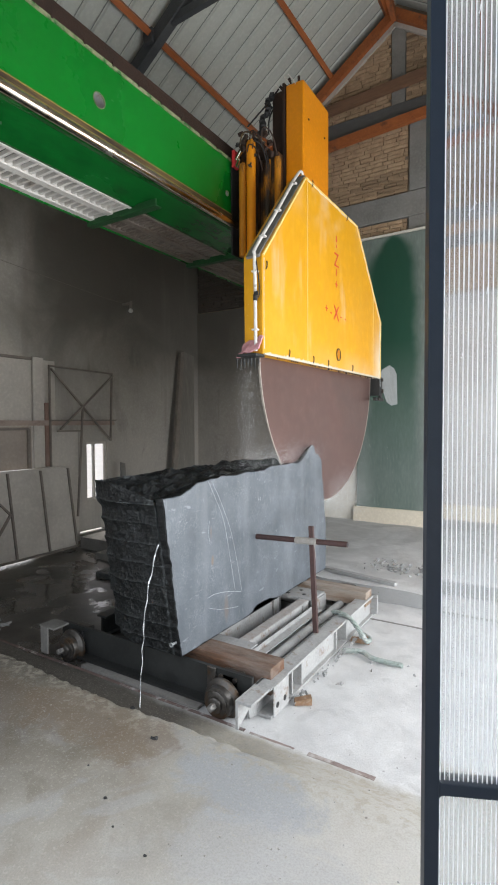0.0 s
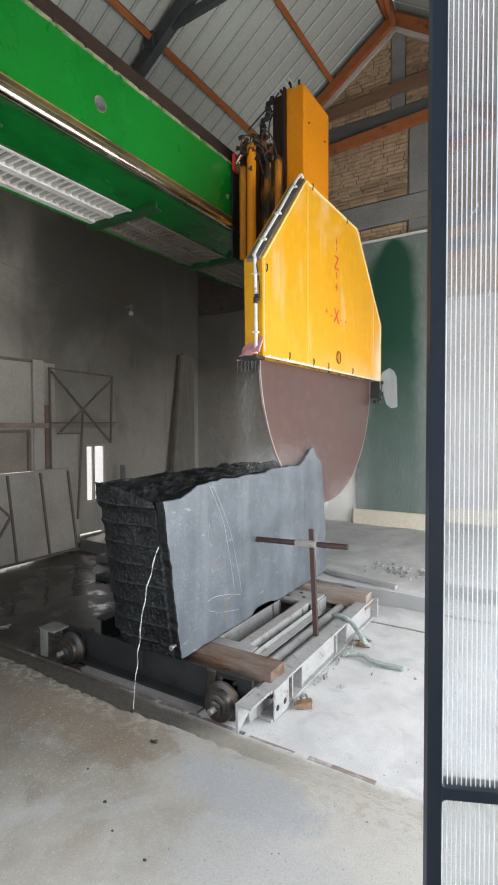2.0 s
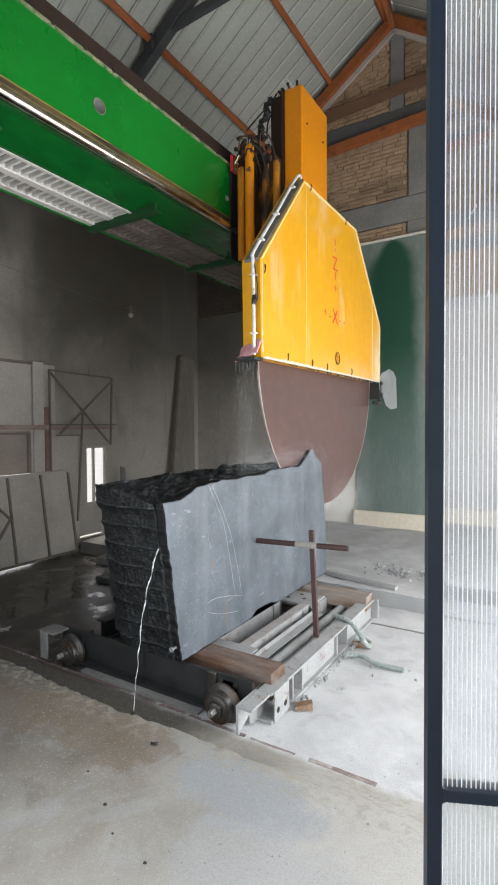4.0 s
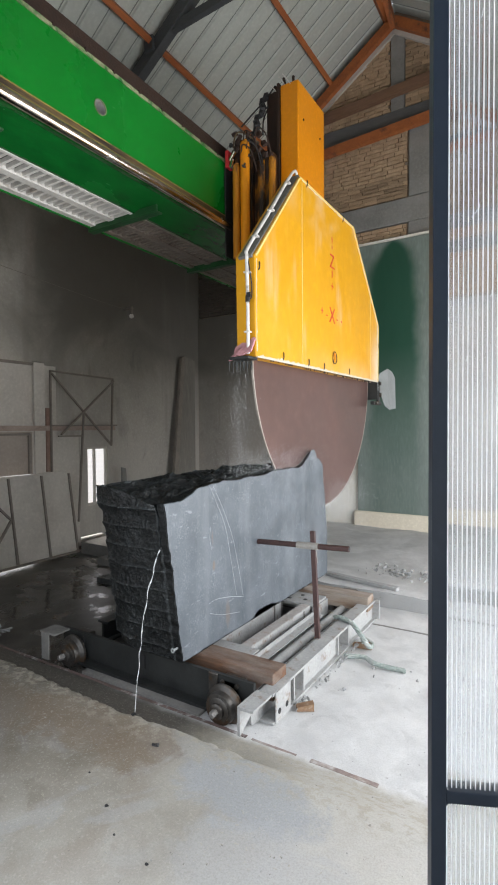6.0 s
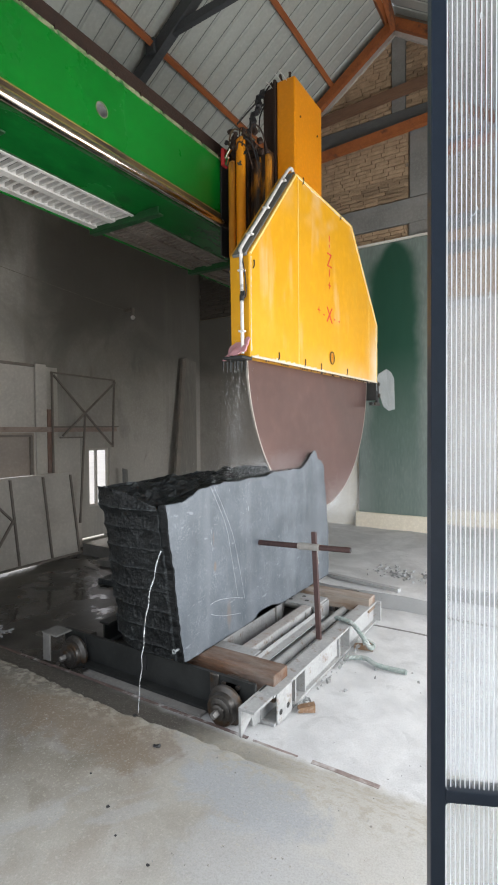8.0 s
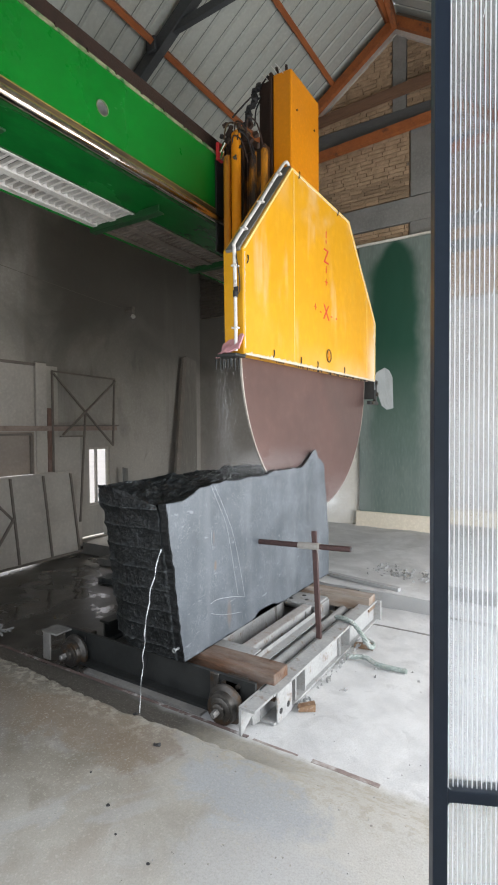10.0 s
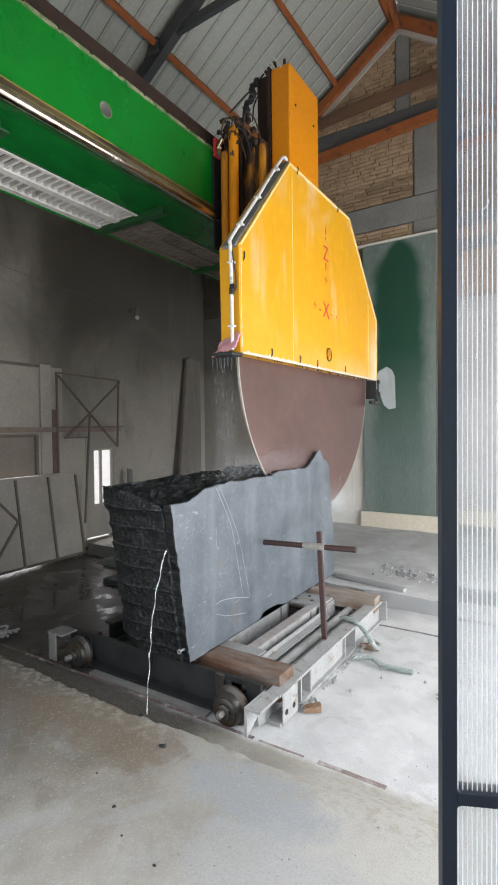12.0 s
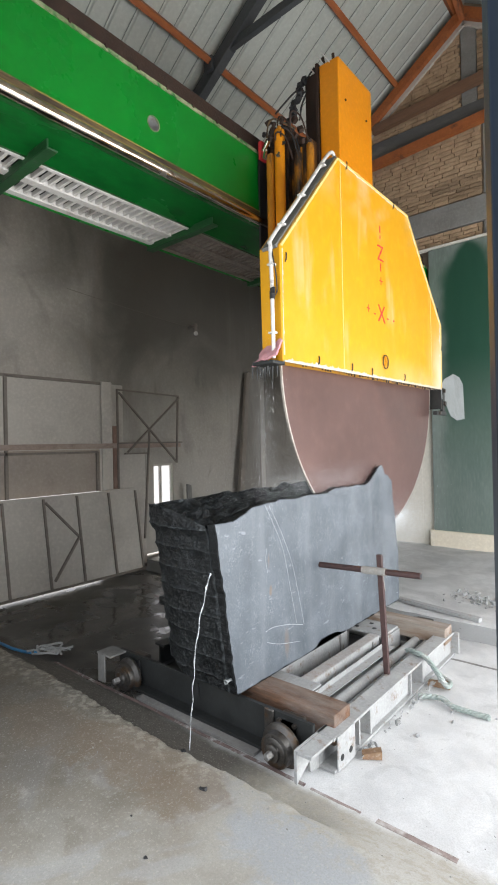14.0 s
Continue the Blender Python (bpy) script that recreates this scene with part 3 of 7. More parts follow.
def shaded_damp_plaster():
    """Damp-mottled, streaked grey plaster; shade painted towards the saw's corner, paler by the gateway."""
    m = mat("damp_shaded_plaster", (0.50, 0.465, 0.415), (0.40, 0.37, 0.33), rough=0.9, scale=0.8, fine=35, bump=0.12, dirt=(0.24, 0.225, 0.205), dirt_amount=0.35, dirt_scale=0.6, soft_dirt=0.4)
    N, L = m.node_tree.nodes, m.node_tree.links
    b = N["Principled BSDF"]
    col = b.inputs["Base Color"].links[0].from_socket
    pos, xyz = position_masks(m.node_tree)

    def noise_(s, stretch=(1, 1, 1), detail=6.0, twist=0.0):
        mp, n = N.new("ShaderNodeMapping"), N.new("ShaderNodeTexNoise")
        mp.inputs["Scale"].default_value = stretch
        n.inputs["Scale"].default_value, n.inputs["Detail"].default_value, n.inputs["Distortion"].default_value = s, detail, twist
        L.new(pos, mp.inputs[0])
        L.new(mp.outputs[0], n.inputs["Vector"])
        return n.outputs[0]

    def fade(v, lo, hi, a=0.0, c=1.0):
        r = N.new("ShaderNodeMapRange")
        r.interpolation_type = "SMOOTHSTEP"
        for i, k in enumerate((lo, hi, a, c)):
            r.inputs[i + 1].default_value = k
        L.new(v, r.inputs[0])
        return r.outputs[0]

    def op(kind, a, c):
        x = N.new("ShaderNodeMath")
        x.operation = kind
        for i, v in enumerate((a, c)):
            if isinstance(v, (int, float)):
                x.inputs[i].default_value = v
            else:
                L.new(v, x.inputs[i])
        return x.outputs[0]

    def over(f, c):
        x = N.new("ShaderNodeMix")
        x.data_type = "RGBA"
        L.new(f, x.inputs[0])
        L.new(col, x.inputs[6])
        x.inputs[7].default_value = (*c, 1)
        return x.outputs[2]

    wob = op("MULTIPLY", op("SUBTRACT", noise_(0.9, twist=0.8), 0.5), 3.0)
    # shade put into the colour towards the upper corner, edged like damp
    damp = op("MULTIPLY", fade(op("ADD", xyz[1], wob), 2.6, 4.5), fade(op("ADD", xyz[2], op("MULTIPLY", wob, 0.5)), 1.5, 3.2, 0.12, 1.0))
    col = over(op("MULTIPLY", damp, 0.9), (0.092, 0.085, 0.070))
    blot = op("MULTIPLY", fade(noise_(3.2, (1, 1, 0.55), 8, 0.7), 0.55, 0.68), fade(noise_(0.7), 0.42, 0.6))
    col = over(op("MULTIPLY", blot, 0.5), (0.13, 0.12, 0.105))
    streak = op("MULTIPLY", fade(noise_(5.0, (1, 1, 0.08), 4), 0.56, 0.72), 0.35)
    col = over(streak, (0.19, 0.175, 0.155))
    L.new(col, b.inputs["Base Color"])
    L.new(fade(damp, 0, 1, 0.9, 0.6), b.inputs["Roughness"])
    return m


hood_material()
M["plaster"] = shaded_damp_plaster()
M["floor"], M["green_sheet"] = floor_material(), green_panel_material()


# ---------------------------------------------------------------- mesh helpers
def box(bm, lo, hi, m=None, bevel=0.0):
    """A box from corner to corner, under the matrix m."""
    c = [(a + b) / 2 for a, b in zip(lo, hi)]
    s = [abs(b - a) for a, b in zip(lo, hi)]
    t = Matrix.Translation(c) @ Matrix.Diagonal((*s, 1))
    g = bmesh.ops.create_cube(bm, size=1, matrix=(m @ t) if m else t)
    if bevel:
        es = list({e for v in g["verts"] for e in v.link_edges})
        bmesh.ops.bevel(bm, geom=es, offset=bevel, segments=2, affect="EDGES", profile=0.5)


def bar(bm, p, q, w, h, up=(0, 0, 1)):
    """A rectangular bar from p to q, w wide and h high."""
    p, q, up = Vector(p), Vector(q), Vector(up)
    d = (q - p).normalized()
    s = d.cross(up).normalized()
    u = s.cross(d)
    rot = Matrix((s, d, u)).transposed().to_4x4()
    box(bm, (-w / 2, 0, -h / 2), (w / 2, (q - p).length, h / 2), Matrix.Translation(p) @ rot)


def cyl(bm, p, q, r, seg=16, r2=None):
    p, q = Vector(p), Vector(q)
    d = q - p
    m = Matrix.Translation((p + q) / 2) @ d.to_track_quat("Z", "Y").to_matrix().to_4x4()
    bmesh.ops.create_cone(bm, cap_ends=True, segments=seg, radius1=r, radius2=r if r2 is None else r2, depth=d.length, matrix=m)


def prism(bm, pts, x0, x1):
    """A plate with outline pts (y, z) from x0 to x1."""
    a = [bm.verts.new((x0, y, z)) for y, z in pts]
    b = [bm.verts.new((x1, y, z)) for y, z in pts]
    n = len(pts)
    bm.faces.new(a), bm.faces.new(b[::-1])
    for i in range(n):
        bm.faces.new((a[i], b[i], b[(i + 1) % n], a[(i + 1) % n]))


def tube(bm, pts, r, seg=8):
    """A round tube through pts."""
    pts = [Vector(p) for p in pts]
    rings = []
    for i, p in enumerate(pts):
        d = (pts[min(i + 1, len(pts) - 1)] - pts[max(i - 1, 0)]).normalized()
        s = d.cross(Vector((0.31, 0.2, 0.93))).normalized()
        u = s.cross(d)
        rr = r(i / (len(pts) - 1)) if callable(r) else r
        rings.append([bm.verts.new(p + rr * (math.cos(a) * s + math.sin(a) * u)) for a in (2 * math.pi * k / seg for k in range(seg))])
    for a, b in zip(rings, rings[1:]):
        for k in range(seg):
            bm.faces.new((a[k], a[(k + 1) % seg], b[(k + 1) % seg], b[k]))
    bm.faces.new(rings[0]), bm.faces.new(rings[-1][::-1])


def smooth(pts, n=8):
    """Points of a smooth curve through pts."""
    P = [Vector(p) for p in pts]
    P = [P[0]] + P + [P[-1]]
    out = []
    for i in range(1, len(P) - 2):
        a, b, c, d = P[i - 1:i + 3]
        for k in range(n):
            t = k / n
            out.append(0.5 * (2 * b + (c - a) * t + (2 * a - 5 * b + 4 * c - d) * t * t + (3 * b - a - 3 * c + d) * t ** 3))
    return out + [P[-2]]


def link(name, bm, material, parent=None, label="", smooth_shade=False):
    bmesh.ops.recalc_face_normals(bm, faces=bm.faces[:])
    me = bpy.data.meshes.new(name)
    bm.to_mesh(me)
    bm.free()
    if smooth_shade:
        for f in me.polygons:
            f.use_smooth = True
        me.set_sharp_from_angle(angle=radians(38))
    me.materials.append(material)
    ob = new(name, me)
    if parent:
        ob.parent = parent
    if label:
        ob["label"] = label
    return ob


def part(name, bm, material, parent, label="", smooth_shade=False):
    return link(name, bm, material, parent, label, smooth_shade)


def thing(name, label, category, at=(0, 0, 0), group=""):
    """An Empty at the base of a thing; parts are built in world places and then set under it."""
    ob = new(name)
    ob.location = at
    return tagged(ob, label, category, group)


def settle(ob):
    """Parts built in world places keep them under a thing that stands elsewhere."""
    for c in ob.children:
        c.matrix_parent_inverse = Matrix.Translation(ob.location).inverted()


# ---------------------------------------------------------------- the setting
WX0, WX1, WY0, WY1 = -5.3, 1.4, 0.75, 6.92      # inner faces of the hall's walls
RIDGE_X, RIDGE_Z, SLOPE = -1.96, 7.06, 0.69      # underside of the roof


def sstep(a, b, v):
    t = min(1, max(0, (v - a) / (b - a)))
    return t * t * (3 - 2 * t)


def floor_height(x, y):
    """The slab by the gate ends in a broken lip above the rails; towards the light it slopes away level."""
    run_out = sstep(-1.32, -0.9, x)
    lip = 1.765 + 0.03 * sstep(-2.2, -2.9, x) + 0.02 * sstep(-1.7, -1.3, x) + 0.014 * noise.noise((x * 4, 0, 1)) + 0.010 * noise.noise((x * 17, 0, 2))
    edge = 1 - sstep(lip - 0.010, lip + 0.060, y + 0.010 * noise.noise((x * 21, y * 21, 0)))
    slope = 1 - sstep(1.70, 2.05, y)
    near = max(0.0, 1 - abs(y - lip) / 0.07) * (1 - run_out)
    z = 0.112 * (edge * (1 - run_out) + slope * run_out) - near * 0.022 * abs(noise.noise((x * 15, y * 15, 6)))
    return z + 0.005 * noise.noise((x * 1.7, y * 1.7, 3)) + 0.002 * noise.noise((x * 9, y * 9, 5))


def build_ground():
    bm = bmesh.new()
    box(bm, (-400, -400, -0.5), (400, 400, -0.12))
    tagged(link("ground", bm, M["outside"]), "pale gravel yard around the workshop", "ground", kind="structure")
    bm = bmesh.new()
    nx = 340
    x0, x1, y0, y1 = WX0 - 0.1, WX1 + 0.1, -0.6, WY1 + 0.05
    # rows lie close along the slab's broken lip
    ys = [y0 + 0.05 * i for i in range(int((1.62 - y0) / 0.05))] + [1.62 + 0.011 * i for i in range(28)] + list(np.linspace(1.93, y1, 110))
    vs = [[bm.verts.new((x, y, floor_height(x, y))) for x in (x0 + (x1 - x0) * i / nx for i in range(nx + 1))] for y in ys]
    for a, b in zip(vs, vs[1:]):
        for i in range(nx):
            bm.faces.new((a[i], a[i + 1], b[i + 1], b[i]))
    rim = [v for v in vs[0]] + [r[-1] for r in vs[1:]] + [v for v in vs[-1][-2::-1]] + [r[0] for r in vs[-2:0:-1]]
    low = [bm.verts.new((v.co.x, v.co.y, -0.2)) for v in rim]
    for i in range(len(rim)):
        j = (i + 1) % len(rim)
        bm.faces.new((rim[i], rim[j], low[j], low[i]))
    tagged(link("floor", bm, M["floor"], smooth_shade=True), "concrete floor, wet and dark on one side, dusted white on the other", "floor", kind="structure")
    # raised concrete step in front of the gable
    bm = bmesh.new()
    nx, ny = 60, 30
    vs = [[bm.verts.new((-3.4 + 4.75 * i / nx, 4.14 + 2.78 * j / ny + 0.02 * noise.noise((i * 0.4, j * 0.3, 1)) * (j == 0), 0.125 + 0.012 * noise.noise((i * 0.5, j * 0.5, 7)))) for i in range(nx + 1)] for j in range(ny + 1)]
    for a, b in zip(vs, vs[1:]):
        for i in range(nx):
            bm.faces.new((a[i], a[i + 1], b[i + 1], b[i]))
    g = bmesh.ops.extrude_face_region(bm, geom=bm.faces[:])
    for v in g["geom"]:
        if isinstance(v, bmesh.types.BMVert):
            v.co.z = -0.05
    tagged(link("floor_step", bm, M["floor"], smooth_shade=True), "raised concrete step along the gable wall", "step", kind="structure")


def wall_with_holes(bm, axis, at, thick, u0, u1, z0, z1, holes):
    """A wall of boxes round its holes (u0, u1, z0, z1); axis is the wall's normal."""
    us = sorted({u0, u1, *[h[0] for h in holes], *[h[1] for h in holes]})
    zs = sorted({z0, z1, *[h[2] for h in holes], *[h[3] for h in holes]})
    for a, b in zip(us, us[1:]):
        for c, d in zip(zs, zs[1:]):
            mu, mz = (a + b) / 2, (c + d) / 2
            if any(h[0] < mu < h[1] and h[2] < mz < h[3] for h in holes):
                continue
            lo, hi = sorted((at, at + thick))
            if axis == "x":
                box(bm, (lo, a, c), (hi, b, d))
            else:
                box(bm, (a, lo, c), (b, hi, d))
    bmesh.ops.remove_doubles(bm, verts=bm.verts[:], dist=0.0005)


def build_walls():
    eave = RIDGE_Z - SLOPE * (RIDGE_X - WX0)
    bm = bmesh.new()
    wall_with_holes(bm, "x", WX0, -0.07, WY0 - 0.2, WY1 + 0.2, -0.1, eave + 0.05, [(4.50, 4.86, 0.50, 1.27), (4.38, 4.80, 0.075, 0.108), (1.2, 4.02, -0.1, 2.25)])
    tagged(link("wall_west", bm, M["plaster"]), "grey plaster wall with a gateway, damp stains and painted shade", "wall", kind="structure")
    bm = bmesh.new()
    wall_with_holes(bm, "x", WX1, 0.2, WY0 - 0.2, WY1 + 0.2, -0.1, eave + 0.05, [(1.18, 5.75, -0.1, 2.9)])
    tagged(link("wall_east", bm, M["plaster_pale"]), "pale plaster wall with a wide open gateway", "wall", kind="structure")
    bm = bmesh.new()
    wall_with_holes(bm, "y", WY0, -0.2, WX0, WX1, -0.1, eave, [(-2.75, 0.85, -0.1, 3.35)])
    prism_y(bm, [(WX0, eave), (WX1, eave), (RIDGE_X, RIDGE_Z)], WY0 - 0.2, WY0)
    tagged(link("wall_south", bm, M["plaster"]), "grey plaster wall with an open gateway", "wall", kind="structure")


def prism_y(bm, pts, y0, y1):
    a = [bm.verts.new((x, y0, z)) for x, z in pts]
    b = [bm.verts.new((x, y1, z)) for x, z in pts]
    n = len(pts)
    bm.faces.new(a), bm.faces.new(b[::-1])
    for i in range(n):
        bm.faces.new((a[i], b[i], b[(i + 1) % n], a[(i + 1) % n]))


def build_gable():
    eave = RIDGE_Z - SLOPE * (RIDGE_X - WX0)
    bm = bmesh.new()
    prism_y(bm, [(WX0, -0.1), (WX1, -0.1), (WX1, eave), (RIDGE_X, RIDGE_Z), (WX0, eave)], WY1 + 0.02, WY1 + 0.25)
    wall = tagged(link("wall_north", bm, M["mortar"]), "brick gable wall with concrete posts and beams", "wall", kind="structure")
    # plastered lower part, and concrete frame standing a little proud of the bricks
    bm = bmesh.new()
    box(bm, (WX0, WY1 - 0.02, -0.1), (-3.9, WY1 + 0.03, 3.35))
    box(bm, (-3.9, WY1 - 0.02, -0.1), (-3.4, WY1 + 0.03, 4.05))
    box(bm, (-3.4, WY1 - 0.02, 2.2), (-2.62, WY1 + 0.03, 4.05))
    part("plaster_face", bm, M["plaster"], wall, "grey plaster with damp and painted shade")
    bm = bmesh.new()
    box(bm, (-2.62, WY1 - 0.02, -0.1), (WX1, WY1 + 0.03, 3.32))
    box(bm, (-3.399, WY1 - 0.022, -0.1), (-2.621, WY1 + 0.03, 2.199))
    part("plaster_face", bm, M["plaster_pale"], wall, "pale dusty plaster")
    for name, lo, hi in (("concrete_beam", (WX0, WY1 - 0.03, 4.23), (-1.50, WY1 + 0.04, 4.55)), ("concrete_beam", (-1.499, WY1 - 0.03, 4.35), (WX1, WY1 + 0.04, 4.55)), ("concrete_beam", (-1.479, WY1 - 0.03, 3.98), (WX1, WY1 + 0.04, 4.17)), ("concrete_beam", (WX0, WY1 - 0.03, 5.50), (WX1, WY1 + 0.04, 5.73)),
                         ("concrete_post", (-1.77, WY1 - 0.028, 4.561), (-1.48, WY1 + 0.04, 5.499)), ("concrete_post", (-2.01, WY1 - 0.028, 5.731), (-1.83, WY1 + 0.04, 6.9)),
                         ("concrete_post", (-3.62, WY1 - 0.028, 4.561), (-3.3, WY1 + 0.04, 5.499)), ("concrete_post", (-1.78, WY1 - 0.024, 3.321), (-1.48, WY1 + 0.04, 4.229))):
        bm = bmesh.new()
        box(bm, lo, hi, bevel=0.008)
        part(name, bm, M["concrete_damp"] if lo[2] == 5.50 else M["concrete"], wall, "dark damp concrete" if lo[2] == 5.50 else "grey concrete")
    return wall


def build_bricks(wall):
    """Bricks of the gable, each a piece of its own on a few shared meshes."""
    rnd = random.Random(4)
    meshes = []
    for k in range(6):
        bm = bmesh.new()
        box(bm, (-0.5, -0.5, -0.5), (0.5, 0.5, 0.5))
        for v in bm.verts:
            v.co += Vector((rnd.uniform(-0.02, 0.02), rnd.uniform(-0.12, 0.12), rnd.uniform(-0.09, 0.09)))
        me = bpy.data.meshes.new("brick")
        bm.to_mesh(me)
        bm.free()
        me.materials.append(M["brick"])
        meshes.append(me)
    fields = [(-1.46, 0.2, 4.565, 5.495), (-1.82, -0.6, 5.74, 6.95), (-3.28, -1.79, 4.565, 5.495), (-3.6, -1.80, 4.06, 4.225), (-5.28, -3.92, 3.37, 4.215), (-1.46, 0.0, 4.18, 4.345), (-1.46, 0.0, 3.36, 3.975), (-4.3, -2.02, 5.74, 6.95)]
    # bricks with painted shade, at the west corner, get their own mesh
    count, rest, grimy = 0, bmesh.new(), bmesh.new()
    for x0, x1, z0, z1 in fields:
        z, row = z0, 0
        while z < z1 - 0.03:
            h = rnd.uniform(0.046, 0.058)
            x = x0 - (0.12 if row % 2 else 0) - rnd.uniform(0, 0.05)
            while x < x1 - 0.03:
                w = rnd.uniform(0.13, 0.25)
                a, b = max(x, x0), min(x + w, x1)
                if b - a > 0.04 and z + h < RIDGE_Z - SLOPE * abs((a + b) / 2 - RIDGE_X) - 0.10 and z + h < z1 + 0.03 and rnd.random() > 0.012:
                    place = ((a + b) / 2, WY1 + 0.012 + rnd.uniform(-0.006, 0.008), z + h / 2)
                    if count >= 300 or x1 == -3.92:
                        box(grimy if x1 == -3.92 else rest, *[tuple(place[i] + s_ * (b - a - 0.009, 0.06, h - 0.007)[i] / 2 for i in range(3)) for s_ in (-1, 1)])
                        x += w
                        continue
                    ob = bpy.data.objects.new("brick", rnd.choice(meshes))
                    scene.collection.objects.link(ob)
                    ob.parent = wall
                    ob.location = place
                    ob.scale = (b - a - 0.009, 0.06, h - 0.007)
                    count += 1
                x += w
            z += h
            row += 1
    part("bricks", rest, M["brick"], wall)["kind"] = "stuff"
    part("bricks", grimy, M["brick_shaded"], wall, "bricks coloured dark for the shaded corner")["kind"] = "stuff"


def build_roof():
    # sheet with raised ribs that run from ridge to eave
    for side, name in ((-1, "ceiling_west"), (1, "ceiling_east")):
        bm = bmesh.new()
        run = (RIDGE_X - WX0 if side < 0 else WX1 - RIDGE_X) + 0.25
        n = Vector((side * SLOPE, 0, 1)).normalized()
        d = Vector((side, 0, -SLOPE))
        prof = []
        y = WY0 - 0.3
        while y < WY1 + 0.3:
            prof += [(y, 0.0), (y + 0.155, 0.0), (y + 0.168, 0.016), (y + 0.192, 0.016), (y + 0.205, 0.0)]
            y += 0.205
        top = Vector((RIDGE_X, 0, RIDGE_Z))
        rows = [[bm.verts.new(top + d * (run * f) + n * (h + lift) + Vector((0, yy, 0))) for yy, h in prof] for lift in (0, 0.012) for f in (0, 1)]
        for a, b in ((rows[0], rows[1]), (rows[2], rows[3])):
            for i in range(len(prof) - 1):
                bm.faces.new((a[i], a[i + 1], b[i + 1], b[i]))
        tagged(link(name, bm, M["roof"]), "grey-green ribbed sheet roof seen from below", "roof", kind="structure")
        bm = bmesh.new()
        y = WY0 - 0.3
        while y < WY1 + 0.1:
            p = top + Vector((0, y + 0.162, 0)) - n * 0.003
            bar(bm, p, p + d * run, 0.009, 0.004, n)
            y += 0.205
        tagged(link("trim_seams", bm, M["roof_dark"]), "dark seams along the roof ribs", "trim", kind="structure")
    # purlins
    for i, x in enumerate((-2.06, -2.85, -3.83, -4.75, -1.07, -0.09, 0.83)):
        bm = bmesh.new()
        z = RIDGE_Z - SLOPE * abs(x - RIDGE_X) - 0.07
        bar(bm, (x, WY0, z), (x, WY1 + 0.01, z), 0.06, 0.12, (SLOPE if x > RIDGE_X else -SLOPE, 0, 1))
        tagged(link("purlin", bm, M["roof_timber"]), "orange-stained timber purlin under the roof sheet", "purlin", "", "structure")
    # timber truss in front of the gable
    tr = thing("timber_truss", "orange-brown timber roof truss before the brick gable", "truss", (RIDGE_X, WY1 - 0.08, 5.4))
    y = WY1 - 0.09
    for s in (-1, 1):
        bm = bmesh.new()
        ex = 3.2
        bar(bm, (RIDGE_X, y, RIDGE_Z - 0.2), (RIDGE_X + s * ex, y, RIDGE_Z - 0.2 - SLOPE * ex), 0.07, 0.12)
        part("rafter", bm, M["roof_timber"], tr)
        bm = bmesh.new()
        bar(bm, (RIDGE_X, y + 0.06, RIDGE_Z - 0.3), (RIDGE_X + s * ex, y + 0.06, RIDGE_Z - 0.3 - SLOPE * ex), 0.05, 0.06)
        part("batten", bm, M["gate_sheet"], tr, "pale batten below the rafter")
    for z, tilt, mm, yy in ((5.44, 0.05, "roof_timber", y - 0.02), (5.955, 0.05, "roof_timber_dark", y + 0.02)):
        bm = bmesh.new()
        hw = (RIDGE_Z - 0.25 - z) / SLOPE
        bar(bm, (RIDGE_X - hw, yy, z - tilt * hw), (RIDGE_X + hw, yy, z + tilt * hw), 0.07, 0.12)
        part("tie_beam", bm, M[mm], tr)
    bm = bmesh.new()
    bar(bm, (RIDGE_X, y, RIDGE_Z - 0.26), (RIDGE_X, y - 0.45, RIDGE_Z - 0.10), 0.07, 0.1)
    part("strut", bm, M["roof_timber"], tr)
    settle(tr)
    # dark steel frame that carries the purlins
    st = thing("steel_truss", "dark grey steel roof truss carrying the purlins", "truss", (RIDGE_X, 4.25, 5.0))
    y = 4.25
    for s, run in ((-1, RIDGE_X - WX0), (1, WX1 - RIDGE_X)):
        bm = bmesh.new()
        bar(bm, (RIDGE_X, y, RIDGE_Z - 0.17), (RIDGE_X + s * (run + 0.02), y, RIDGE_Z - 0.17 - SLOPE * (run + 0.02)), 0.10, 0.14)
        part("rafter", bm, M["truss"], st)
        bm = bmesh.new()
        bar(bm, (RIDGE_X + s * 1.62, y, 5.74), (RIDGE_X, y, 5.80), 0.06, 0.085)
        part("brace", bm, M["truss"], st)
        bm = bmesh.new()
        bar(bm, (RIDGE_X + s * 0.85, y, RIDGE_Z - 0.30 - SLOPE * 0.85), (RIDGE_X + s * 0.85, y, 5.76), 0.05, 0.05, (0, 1, 0))
        part("post", bm, M["truss"], st)
        for px in (1.87, 0.89):
            bm = bmesh.new()
            box(bm, (RIDGE_X + s * px - 0.06, y - 0.09, RIDGE_Z - SLOPE * px - 0.2), (RIDGE_X + s * px + 0.06, y - 0.05, RIDGE_Z - SLOPE * px - 0.05), bevel=0.006)
            part("cleat", bm, M["truss"], st)
    settle(st)


